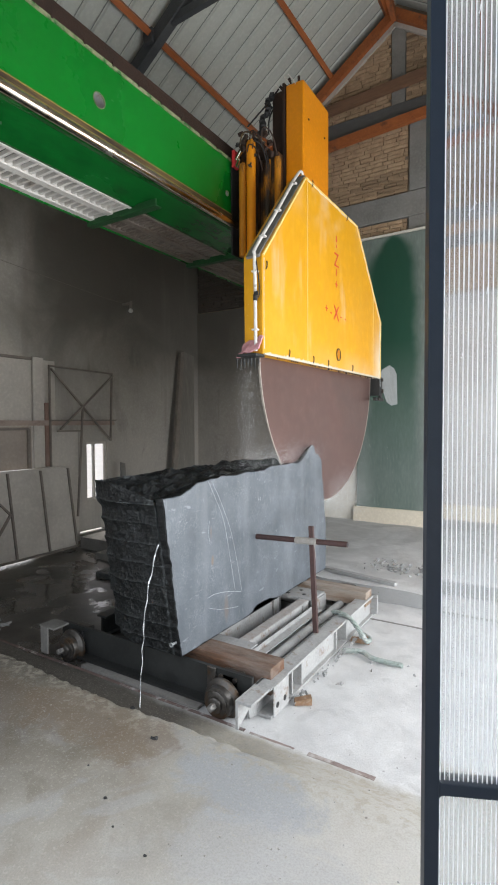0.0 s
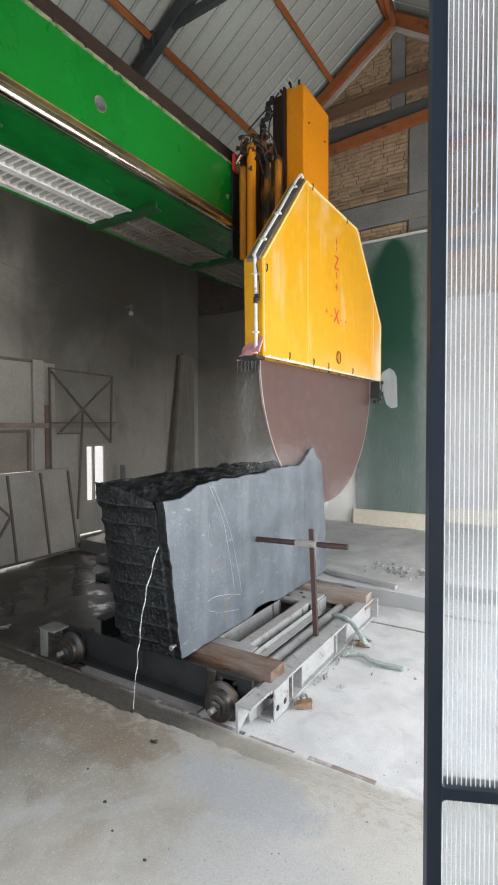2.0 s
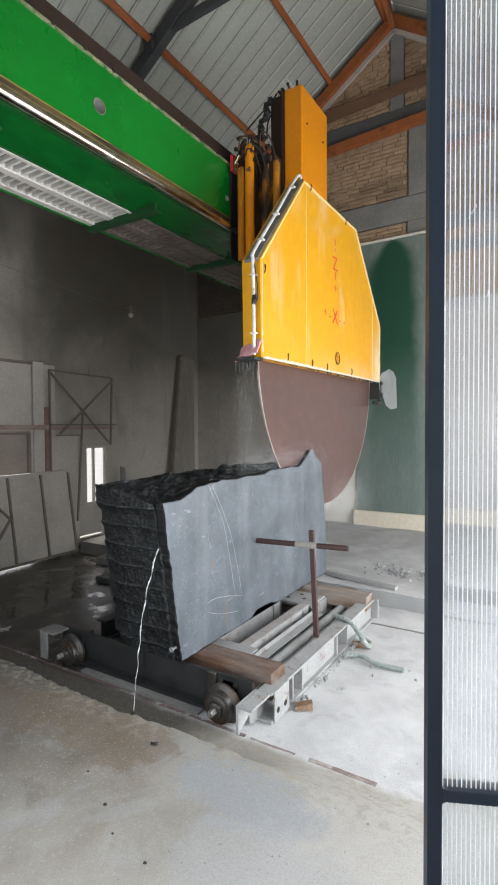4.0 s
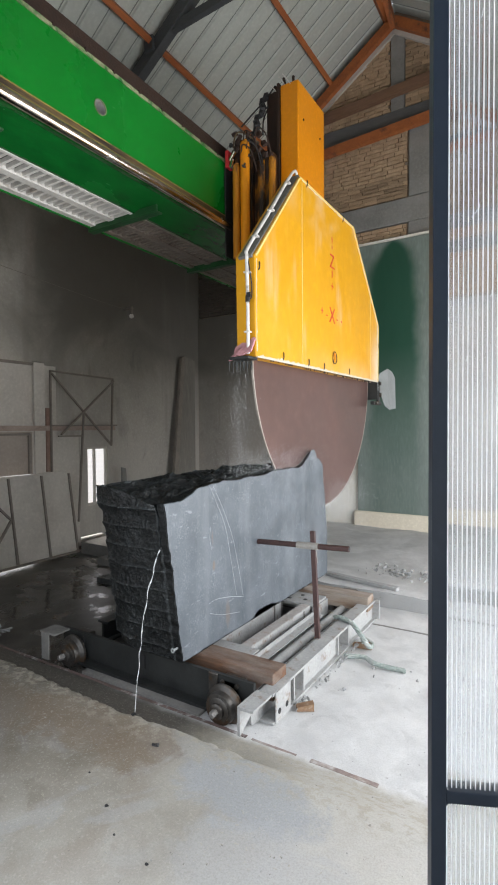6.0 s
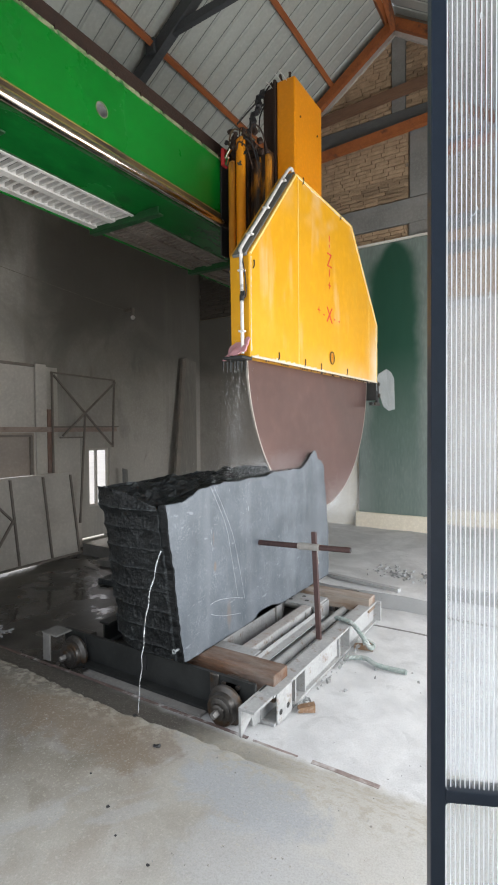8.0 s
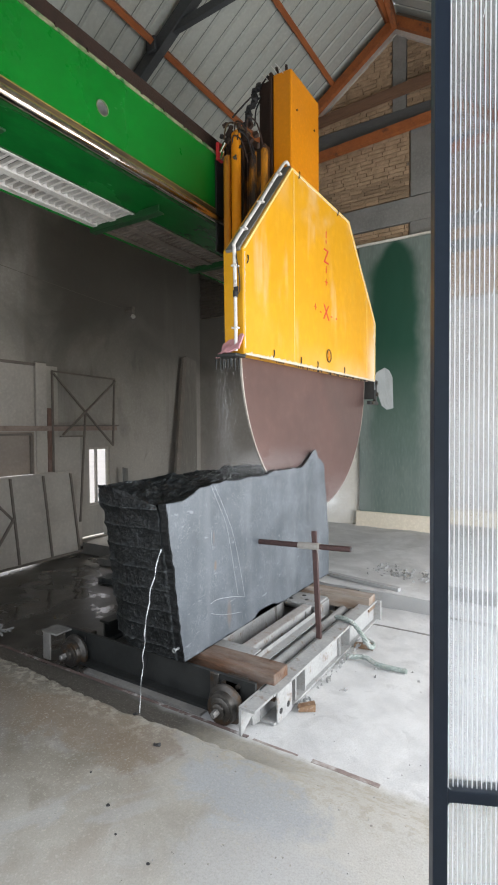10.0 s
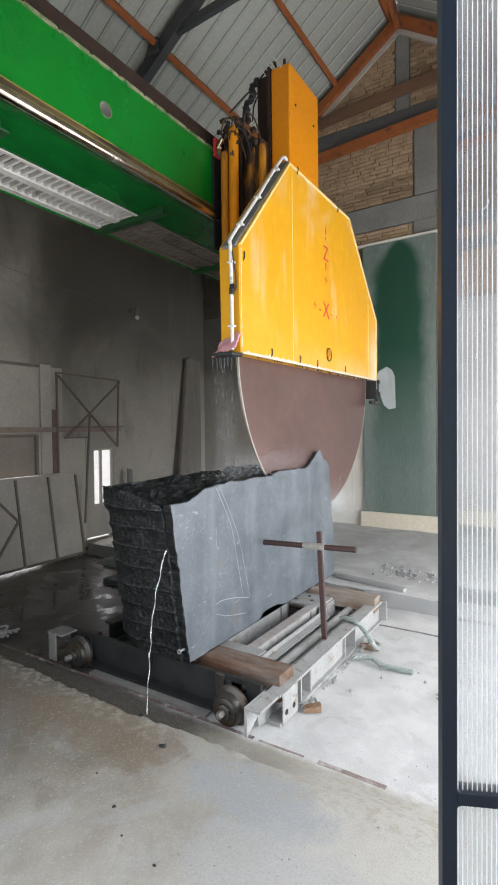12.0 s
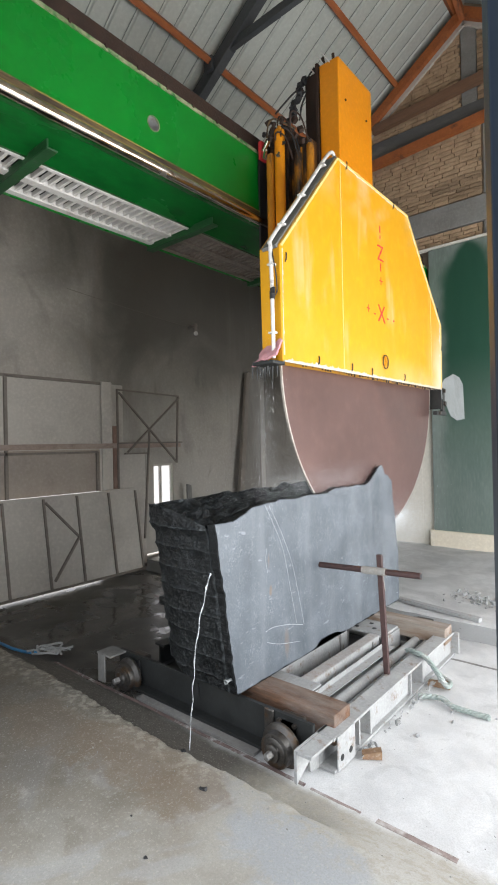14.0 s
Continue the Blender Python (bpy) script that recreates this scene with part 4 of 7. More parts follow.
def build_gable_sheets():
    bm = bmesh.new()
    box(bm, (-2.46, WY1 - 0.075, 0.33), (-1.49, WY1 - 0.035, 4.0), bevel=0.004)
    p = tagged(link("green_panel", bm, M["green_sheet"]), "tall dusty green sheet, washed dark in the middle", "panel")
    bm = bmesh.new()
    bar(bm, (-2.75, WY1 - 0.06, 4.02), (-1.45, WY1 - 0.06, 4.02), 0.05, 0.03)
    part("top_batten", bm, M["plaster_pale"], p, "pale batten along the top edge")
    bm = bmesh.new()
    box(bm, (-2.5, WY1 - 0.11, 0.11), (WX1 - 0.02, WY1 - 0.022, 0.335), bevel=0.006)
    tagged(link("baseboard", bm, M["plinth"]), "pale dusty plinth at the foot of the gable wall", "plinth", kind="structure")
    bm = bmesh.new()
    box(bm, (-1.47, WY1 - 0.065, 0.336), (WX1 - 0.05, WY1 - 0.025, 3.30), bevel=0.004)
    tagged(link("white_panel", bm, M["white_sheet"]), "whitish dusty wall sheet beside the green one", "panel")


def build_west_gate():
    """Sheet-metal gates and frames against the west wall."""
    x = WX0 + 0.05
    def lean(bm):
        """The low leaf leans: its foot stands out from the wall."""
        for v in bm.verts:
            v.co.x += 0.16 * (1 - v.co.z)

    # low leaf with ribs and a diagonal, standing before the gateway
    low = thing("gate_leaf", "low dusty sheet-metal gate leaf with angle-iron ribs", "gate", (x + 0.1, 3.3, 0))
    bm = bmesh.new()
    box(bm, (x + 0.10, 1.25, 0.03), (x + 0.115, 4.08, 0.99))
    lean(bm)
    part("sheet", bm, M["gate_sheet"], low)
    for name, p, q in (("top_rail", (x + 0.13, 1.25, 0.985), (x + 0.13, 4.08, 0.985)), ("bottom_rail", (x + 0.13, 1.25, 0.035), (x + 0.13, 4.08, 0.035)),
                       ("rib", (x + 0.13, 2.45, 0.05), (x + 0.13, 2.45, 0.97)), ("rib", (x + 0.13, 2.88, 0.05), (x + 0.13, 2.88, 0.97)), ("rib", (x + 0.13, 3.27, 0.05), (x + 0.13, 3.27, 0.97)),
                       ("rib", (x + 0.13, 3.68, 0.05), (x + 0.13, 3.68, 0.97)), ("rib", (x + 0.13, 4.06, 0.05), (x + 0.13, 4.06, 0.97)),
                       ("diagonal", (x + 0.135, 2.90, 0.93), (x + 0.135, 3.25, 0.53)), ("diagonal", (x + 0.135, 3.25, 0.53), (x + 0.135, 2.92, 0.12))):
        bm = bmesh.new()
        bar(bm, p, q, 0.022, 0.022, (1, 0, 0))
        lean(bm)
        part(name, bm, M["gate_frame"] if name != "top_rail" else M["gate_sheet"], low)
    settle(low)
    # tall sheet gate behind, with a rusty bar across
    up = thing("sheet_gate", "tall dusty sheet-metal gate with a rusty cross bar", "gate", (x, 2.7, 1.0))
    bm = bmesh.new()
    box(bm, (x, 1.2, 1.481), (x + 0.012, 3.66, 2.27))
    box(bm, (x - 0.02, 3.64, 1.5), (x - 0.002, 3.80, 2.27))
    part("sheet", bm, M["gate_sheet"], up)
    bm = bmesh.new()
    box(bm, (x, 1.2, 0.99), (x + 0.012, 3.66, 1.48))
    part("sheet", bm, M["gate_low"], up, "dull brown lower sheet")
    for name, p, q, mm, w in (("cross_bar", (x + 0.04, 1.2, 1.52), (x + 0.04, 4.90, 1.52), "gate_bar", 0.06), ("lower_bar", (x + 0.03, 1.2, 1.45), (x + 0.03, 3.61, 1.45), "gate_frame", 0.025), ("upright", (x + 0.03, 3.61, 1.0), (x + 0.03, 3.61, 1.45), "gate_frame", 0.03),
                              ("upright", (x + 0.03, 2.55, 0.99), (x + 0.03, 2.55, 2.27), "gate_frame", 0.03), ("top_rail", (x + 0.03, 1.2, 2.26), (x + 0.03, 3.66, 2.26), "gate_frame", 0.03)):
        bm = bmesh.new()
        bar(bm, p, q, 0.03, w, (0, 0, 1) if "bar" in name or "rail" in name else (1, 0, 0))
        part(name, bm, M[mm], up)
    settle(up)
    # upright board between the gate and the frame
    bm = bmesh.new()
    box(bm, (x + 0.01, 3.675, 0.99), (x + 0.04, 3.82, 2.285), bevel=0.006)
    tagged(link("upright_board", bm, M["gate_sheet"]), "pale dusty upright board beside the gate", "board")
    bm = bmesh.new()
    box(bm, (x + 0.01, 3.835, 1.0), (x + 0.03, 3.90, 1.76), bevel=0.004)
    tagged(link("narrow_board", bm, M["red_board"]), "narrow faded red board standing on the gate", "board")
    # cross-braced frame
    fr = thing("braced_frame", "angle-iron frame with crossed braces against the wall", "frame", (x + 0.04, 4.4, 1.0))
    c = x + 0.06
    for name, p, q in (("top_bar", (c, 3.87, 2.20), (c, 4.87, 2.18)), ("middle_bar", (c + 0.02, 3.87, 1.55), (c + 0.02, 4.90, 1.555)), ("upright", (c, 4.86, 2.17), (c, 4.82, 1.28)),
                       ("upright", (c, 3.88, 2.2), (c, 3.88, 1.0)), ("brace", (c + 0.015, 3.89, 2.17), (c + 0.015, 4.81, 1.285)), ("brace", (c + 0.03, 4.85, 2.15), (c + 0.03, 4.0, 1.44)),
                       ("upright", (c, 4.365, 1.72), (c, 4.26, 0.34)), ("lower_bar", (c, 3.98, 1.42), (c, 4.34, 1.42))):
        bm = bmesh.new()
        bar(bm, p, q, 0.018, 0.024, (1, 0, 0))
        part(name, bm, M["gate_frame"], fr)
    settle(fr)
    # lower door sheet that fills the gateway's end, beside the window
    bm = bmesh.new()
    box(bm, (WX0 - 0.03, 3.70, 0.04), (WX0 + 0.012, 4.36, 1.42))
    box(bm, (WX0 - 0.03, 3.70, 1.421), (WX0 + 0.012, 4.03, 2.27))
    tagged(link("door_sheet", bm, M["gate_sheet"]), "dusty grey sheet closing the end of the gateway", "panel")
    # window frame
    wnd = tagged(new("window_1"), "small bright window with one mullion in the plaster wall", "window", kind="structure")
    for name, p, q in (("frame", (WX0 - 0.04, 4.50, 0.515), (WX0 - 0.04, 4.86, 0.515)), ("frame", (WX0 - 0.04, 4.50, 1.255), (WX0 - 0.04, 4.86, 1.255)), ("frame", (WX0 - 0.04, 4.515, 0.53), (WX0 - 0.04, 4.515, 1.24)),
                       ("frame", (WX0 - 0.04, 4.845, 0.53), (WX0 - 0.04, 4.845, 1.24)), ("mullion", (WX0 - 0.04, 4.65, 0.53), (WX0 - 0.04, 4.65, 1.24))):
        bm = bmesh.new()
        bar(bm, p, q, 0.03, 0.03, (1, 0, 0))
        part(name, bm, M["gate_sheet"], wnd)
    # boards leaning in the corner
    for outline, thick, mm, lab in (([(5.88, 0.0), (5.99, 0.0), (6.42, 2.66), (6.341, 2.64)], 0.05, "gate_frame", "long dark plank leaning in the corner"),
                                    ([(6.00, 0.0), (6.52, 0.0), (6.69, 2.62), (6.43, 2.67)], 0.03, "board_grey", "wide grey board leaning in the corner"),
                                    ([(4.93, 0.0), (5.05, 0.0), (5.03, 0.96), (4.96, 0.98)], 0.03, "flange_grey", "short board leaning below the window")):
        bm = bmesh.new()
        prism(bm, outline, -5.25, -5.25 + thick)
        for v in bm.verts:
            v.co.x += 0.05 * (2.7 - v.co.z)
        tagged(link("leaning_board", bm, M[mm]), lab, "board")
    # bulb on a cable along the wall
    lamp = thing("wall_lamp", "small unlit bulb hanging from a cable on the wall", "lamp", (WX0, 5.2, 3.05))
    bm = bmesh.new()
    tube(bm, smooth([(WX0 + 0.015, 3.3, 3.32), (WX0 + 0.02, 4.2, 3.25), (WX0 + 0.02, 5.0, 3.2), (WX0 + 0.12, 5.2, 3.19)]), 0.003, 6)
    part("cable", bm, M["gate_frame"], lamp)
    bm = bmesh.new()
    cyl(bm, (WX0, 5.2, 3.19), (WX0 + 0.16, 5.2, 3.19), 0.02, 10)
    cyl(bm, (WX0 + 0.14, 5.2, 3.22), (WX0 + 0.14, 5.2, 3.12), 0.022, 12)
    part("socket", bm, M["gate_frame"], lamp)
    bm = bmesh.new()
    bmesh.ops.create_uvsphere(bm, u_segments=14, v_segments=10, radius=0.032, matrix=Matrix.Translation((WX0 + 0.14, 5.2, 3.085)))
    part("bulb", bm, M["white"], lamp, smooth_shade=True)
    settle(lamp)


def build_door():
    """Steel-framed leaf with ribbed polycarbonate, ajar beside the camera's way."""
    d = tagged(new("door_1"), "open anthracite steel door leaf glazed with ribbed clear polycarbonate", "door", kind="structure")
    d.matrix_world = pose(-0.1212, 0.5440, 0.112, 0, 0, 24)
    w, h, tb = 0.95, 2.35, 0.0172
    for name, lo, hi in (("stile", (0.002, 0, 0), (tb, 0.02, h)), ("stile", (w - tb, 0, 0), (w, 0.02, h)), ("rail", (tb, 0.001, h - tb), (w - tb, 0.019, h)), ("rail", (tb, 0.001, 0), (w - tb, 0.019, tb)),
                         ("rail", (tb, 0.001, 0.9905), (w - tb, 0.019, 1.004))):
        bm = bmesh.new()
        box(bm, lo, hi, bevel=0.0012)
        part(name, bm, M["anthracite"], d)
    for z0, z1 in ((tb, 0.990), (1.0045, h - tb)):
        bm = bmesh.new()
        pitch = 0.0048
        n = int((w - 2 * tb) / pitch)
        prev = None
        for i in range(n + 1):
            for f, yy in ((0.0, 0.0085), (0.3, 0.0078), (0.7, 0.0078)):
                x = tb + 0.002 + (i + f) * pitch
                if x > w - tb - 0.002:
                    continue
                cur = [bm.verts.new((x, yy, z0)), bm.verts.new((x, yy, z1)), bm.verts.new((x, 0.0125, z0)), bm.verts.new((x, 0.0125, z1))]
                if prev:
                    bm.faces.new((prev[0], cur[0], cur[1], prev[1]))
                    bm.faces.new((prev[2], prev[3], cur[3], cur[2]))
                prev = cur
        s = part("pane", bm, M["poly"], d, "ribbed clear polycarbonate sheet")
        s.visible_shadow = False
        bm = bmesh.new()
        for i in range(n):
            x = tb + 0.002 + i * pitch
            box(bm, (x - 0.00045, 0.0066, z0), (x + 0.00045, 0.0076, z1))
        s = part("pane_webs", bm, M["web"], d, "white webs inside the sheet")
        s.visible_shadow = False
    # scuffs on the sheet, and weld fillets where the rail meets the stile
    rnd = random.Random(17)
    for x, z, size in ((0.042, 1.60, 0.016), (0.060, 1.52, 0.006), (0.036, 1.455, 0.005), (0.075, 1.30, 0.012), (0.050, 1.80, 0.008), (0.066, 1.93, 0.012), (0.10, 1.70, 0.014), (0.03, 0.86, 0.006), (0.07, 1.24, 0.007)):
        pts, p = [], Vector((x, 0.0063, z))
        for _ in range(6):
            pts.append(p.copy())
            p += Vector((rnd.uniform(-0.1, 0.35), 0, rnd.uniform(0.15, 0.6))) * size * 0.5
        bm = bmesh.new()
        tube(bm, smooth(pts, 3), 0.00035, 5)
        part("scuff", bm, M["web"], d, "pale scuff on the plastic sheet")
    for z, s_ in ((1.004, 1), (0.9905, -1)):
        bm = bmesh.new()
        c_ = 0.0045
        ring = [(tb - 0.0005, z - s_ * 0.0005)] + [(tb + c_ - c_ * math.sin(a), z + s_ * (c_ - c_ * math.cos(a))) for a in (math.pi / 2 * i / 6 for i in range(7))]
        prism_y(bm, ring, 0.0015, 0.0062)
        part("weld_fillet", bm, M["anthracite"], d)


def web_material():
    m = bpy.data.materials.new("polycarbonate_web")
    m.use_nodes = True
    N, L = m.node_tree.nodes, m.node_tree.links
    tl, mx = N.new("ShaderNodeBsdfTranslucent"), N.new("ShaderNodeMixShader")
    tl.inputs[0].default_value = (0.95, 0.96, 0.97, 1)
    N["Principled BSDF"].inputs["Base Color"].default_value = (0.74, 0.75, 0.76, 1)
    N["Principled BSDF"].inputs["Roughness"].default_value = 0.25
    mx.inputs[0].default_value = 0.4
    L.new(N["Principled BSDF"].outputs[0], mx.inputs[1])
    L.new(tl.outputs[0], mx.inputs[2])
    L.new(mx.outputs[0], N["Material Output"].inputs[0])
    return m


M["web"] = web_material()
M["red_board"] = mat("faded_red_board", (0.30, 0.18, 0.14), (0.22, 0.14, 0.11), rough=0.8, scale=6, fine=40, bump=0.15, stretch=(1, 1, 0.2), dirt=(0.42, 0.38, 0.34), dirt_amount=0.3, dirt_scale=5, soft_dirt=0.3)


# ---------------------------------------------------------------- the bridge beam
def box_girder(bm, xa, xb, y0, y1, z0, z1, holes):
    """A closed box beam along y with round holes right through both webs."""
    half = 0.12
    cuts = [y0]
    for y, z, r in holes:
        cuts += [y - half, y + half]
    cuts.append(y1)
    for x in (xa, xb):
        for a, c in zip(cuts[0::2], cuts[1::2]):
            bm.faces.new([bm.verts.new((x, y, z)) for y, z in ((a, z0), (c, z0), (c, z1), (a, z1))])
    for y, z, r in holes:
        angles = sorted([2 * math.pi * i / 28 for i in range(28)] + [math.atan2(dz, dy) % (2 * math.pi) for dy in (-half, half) for dz in (z0 - z, z1 - z)])
        rings = []
        for x in (xa, xb):
            inner, outer = [], []
            for a in angles:
                cy, cz = math.cos(a), math.sin(a)
                far = min(half / abs(cy) if abs(cy) > 1e-6 else 9, ((z1 - z) if cz > 0 else (z0 - z)) / cz if abs(cz) > 1e-6 else 9)
                inner.append(bm.verts.new((x, y + r * cy, z + r * cz)))
                outer.append(bm.verts.new((x, y + far * cy, z + far * cz)))
            rings.append(inner)
            for i in range(len(angles)):
                j = (i + 1) % len(angles)
                bm.faces.new((inner[i], inner[j], outer[j], outer[i]))
        for i in range(len(angles)):
            j = (i + 1) % len(angles)
            bm.faces.new((rings[0][i], rings[0][j], rings[1][j], rings[1][i]))
    for z in (z0, z1):
        bm.faces.new([bm.verts.new((x, y, z)) for x, y in ((xa, y0), (xb, y0), (xb, y1), (xa, y1))])
    for y in (y0, y1):
        bm.faces.new([bm.verts.new((x, y, z)) for x, z in ((xa, z0), (xb, z0), (xb, z1), (xa, z1))])
    bmesh.ops.remove_doubles(bm, verts=bm.verts[:], dist=0.0004)


def build_bridge():
    b = thing("bridge_beam", "long green-painted steel bridge beam with a polished guide rod", "machine beam", (-2.7, 3.8, 3.15))
    y0, y1 = WY0 - 0.01, WY1 + 0.0
    holes = ((0.98, 3.53, 0.048), (2.27, 3.527, 0.046), (3.69, 3.49, 0.022))
    bm = bmesh.new()
    box_girder(bm, -2.78, -2.50, y0, y1, 3.33, 3.785, holes)
    part("girder", bm, M["green"], b)
    # sleeves and rims of the holes
    for y, z, r in holes:
        bm = bmesh.new()
        tube_ = [[bm.verts.new((x, y + rr * math.cos(2 * math.pi * i / 28), z + rr * math.sin(2 * math.pi * i / 28))) for i in range(28)] for x, rr in ((-2.779, r * 0.96), (-2.505, r * 0.96), (-2.505, r * 0.995), (-2.779, r * 0.995))]
        for p_, q_ in zip(tube_, tube_[1:] + tube_[:1]):
            for i in range(28):
                bm.faces.new((p_[i], p_[(i + 1) % 28], q_[(i + 1) % 28], q_[i]))
        part("hole_sleeve", bm, M["dust_grey"], b, "bare grey sleeve of the access hole", True)
        bm = bmesh.new()
        k = 24
        vs = [[bm.verts.new((-2.494, y + rr * math.cos(2 * math.pi * i / k), z + rr * math.sin(2 * math.pi * i / k))) for i in range(k)] for rr in (r * 0.97, r * 1.06)]
        for i in range(k):
            bm.faces.new((vs[0][i], vs[0][(i + 1) % k], vs[1][(i + 1) % k], vs[1][i]))
        gg = bmesh.ops.extrude_face_region(bm, geom=bm.faces[:])
        for v in gg["geom"]:
            if isinstance(v, bmesh.types.BMVert):
                v.co.x = -2.502
        part("hole_rim", bm, M["pale"], b)
    bm = bmesh.new()
    box(bm, (-2.80, y0, 3.786), (-2.494, y1, 3.81))
    part("top_flange", bm, M["pale"], b, "pale flange with chipped paint")
    bm = bmesh.new()
    box(bm, (-2.74, y0, 3.811), (-2.56, y1, 3.975), bevel=0.004)
    part("rack_rail", bm, M["rust"], b, "rusty brown rail on top of the beam")
    bm = bmesh.new()
    y = 1.0
    while y < 6.8:
        box(bm, (-2.535, y, 3.800), (-2.488, y + 0.013, 3.822))
        y += 0.23
    part("rail_clips", bm, M["rust"], b)["kind"] = "stuff"
    bm = bmesh.new()
    box(bm, (-2.62, y0, 3.285), (-2.488, y1, 3.3295))
    part("guide_strip", bm, M["grease"], b, "greasy yellow-brown guide strip")
    for z in (3.327, 3.289):
        bm = bmesh.new()
        box(bm, (-2.4885, y0, z - 0.004), (-2.484, y1, z + 0.003))
        part("strip_edge", bm, M["strip_edge"], b, "worn yellow edge")
    bm = bmesh.new()
    box(bm, (-2.62, y0, 3.225), (-2.52, y1, 3.2845))
    part("rod_seat", bm, M["green_shaded"], b)
    bm = bmesh.new()
    cyl(bm, (-2.482, y0, 3.245), (-2.482, y1, 3.245), 0.033, 20)
    part("guide_rod", bm, M["chrome"], b, "polished chrome guide rod", True)
    bm = bmesh.new()
    prism_y(bm, [(-2.55, 3.2245), (-2.80, 3.2245), (-2.80, 3.14), (-2.78, 3.14)], y0, y1)
    part("lower_plate", bm, M["green_shaded"], b, "dark green lower plate with shade in its paint")
    # ladder-like cable tray hung beside the girder
    for ya, yb, mm, lab in ((y0, 2.879, "tray", "pale ladder-like cable tray"), (2.881, y1, "tray_rusty_shaded", "rusty length of the cable tray, darkened for shade")):
        bm = bmesh.new()
        for x, w in ((-2.815, 0.025), (-3.03, 0.06), (-3.235, 0.05)):
            box(bm, (x - w / 2, ya, 3.135), (x + w / 2, yb, 3.175))
        tray = part("cable_tray", bm, M[mm], b, lab)
        bm = bmesh.new()
        y = ya + 0.03
        while y < yb - 0.03:
            for xa, xb in ((-2.83, -3.0), (-3.06, -3.21)):
                box(bm, (xb, y, 3.145), (xa, y + 0.020, 3.172))
            y += 0.056
        part("rungs", bm, M[mm], tray)["kind"] = "stuff"
    # black sheet added over the rungs to shade the gaps between them
    bm = bmesh.new()
    box(bm, (-3.22, y0, 3.178), (-2.82, y1, 3.184))
    part("tray_cover", bm, M["black"], tray)
    bm = bmesh.new()
    box(bm, (-3.285, y0, 3.13), (-3.262, y1, 3.24))
    part("outer_edge", bm, M["green"], b)
    for y in (1.62, 2.88, 4.15, 5.4):
        bm = bmesh.new()
        box(bm, (-3.30, y - 0.032, 3.10), (-2.56, y + 0.032, 3.112), bevel=0.003)
        box(bm, (-3.30, y - 0.032, 3.111), (-2.56, y - 0.020, 3.155), bevel=0.003)
        part("bracket", bm, M["bracket"], b, "green angle bracket under the tray")
    settle(b)


# ---------------------------------------------------------------- the saw
SAW_BASE = (-1.82, 4.19, 2.0)
HOOD = [(2.93, 1.965), (5.46, 1.985), (5.47, 2.59), (4.72, 3.385), (3.58, 3.385), (2.92, 2.62)]


def text_mesh(body, size):
    cu = bpy.data.curves.new("mark", "FONT")
    cu.body, cu.size, cu.extrude, cu.align_x, cu.align_y = body, size, 0.0012, "CENTER", "CENTER"
    cu.offset = -0.002
    tmp = bpy.data.objects.new("mark", cu)
    scene.collection.objects.link(tmp)
    bpy.context.view_layer.update()
    me = bpy.data.meshes.new_from_object(tmp.evaluated_get(bpy.context.evaluated_depsgraph_get()))
    bpy.data.objects.remove(tmp)
    me.materials.clear()
    me.materials.append(M["red"])
    return me


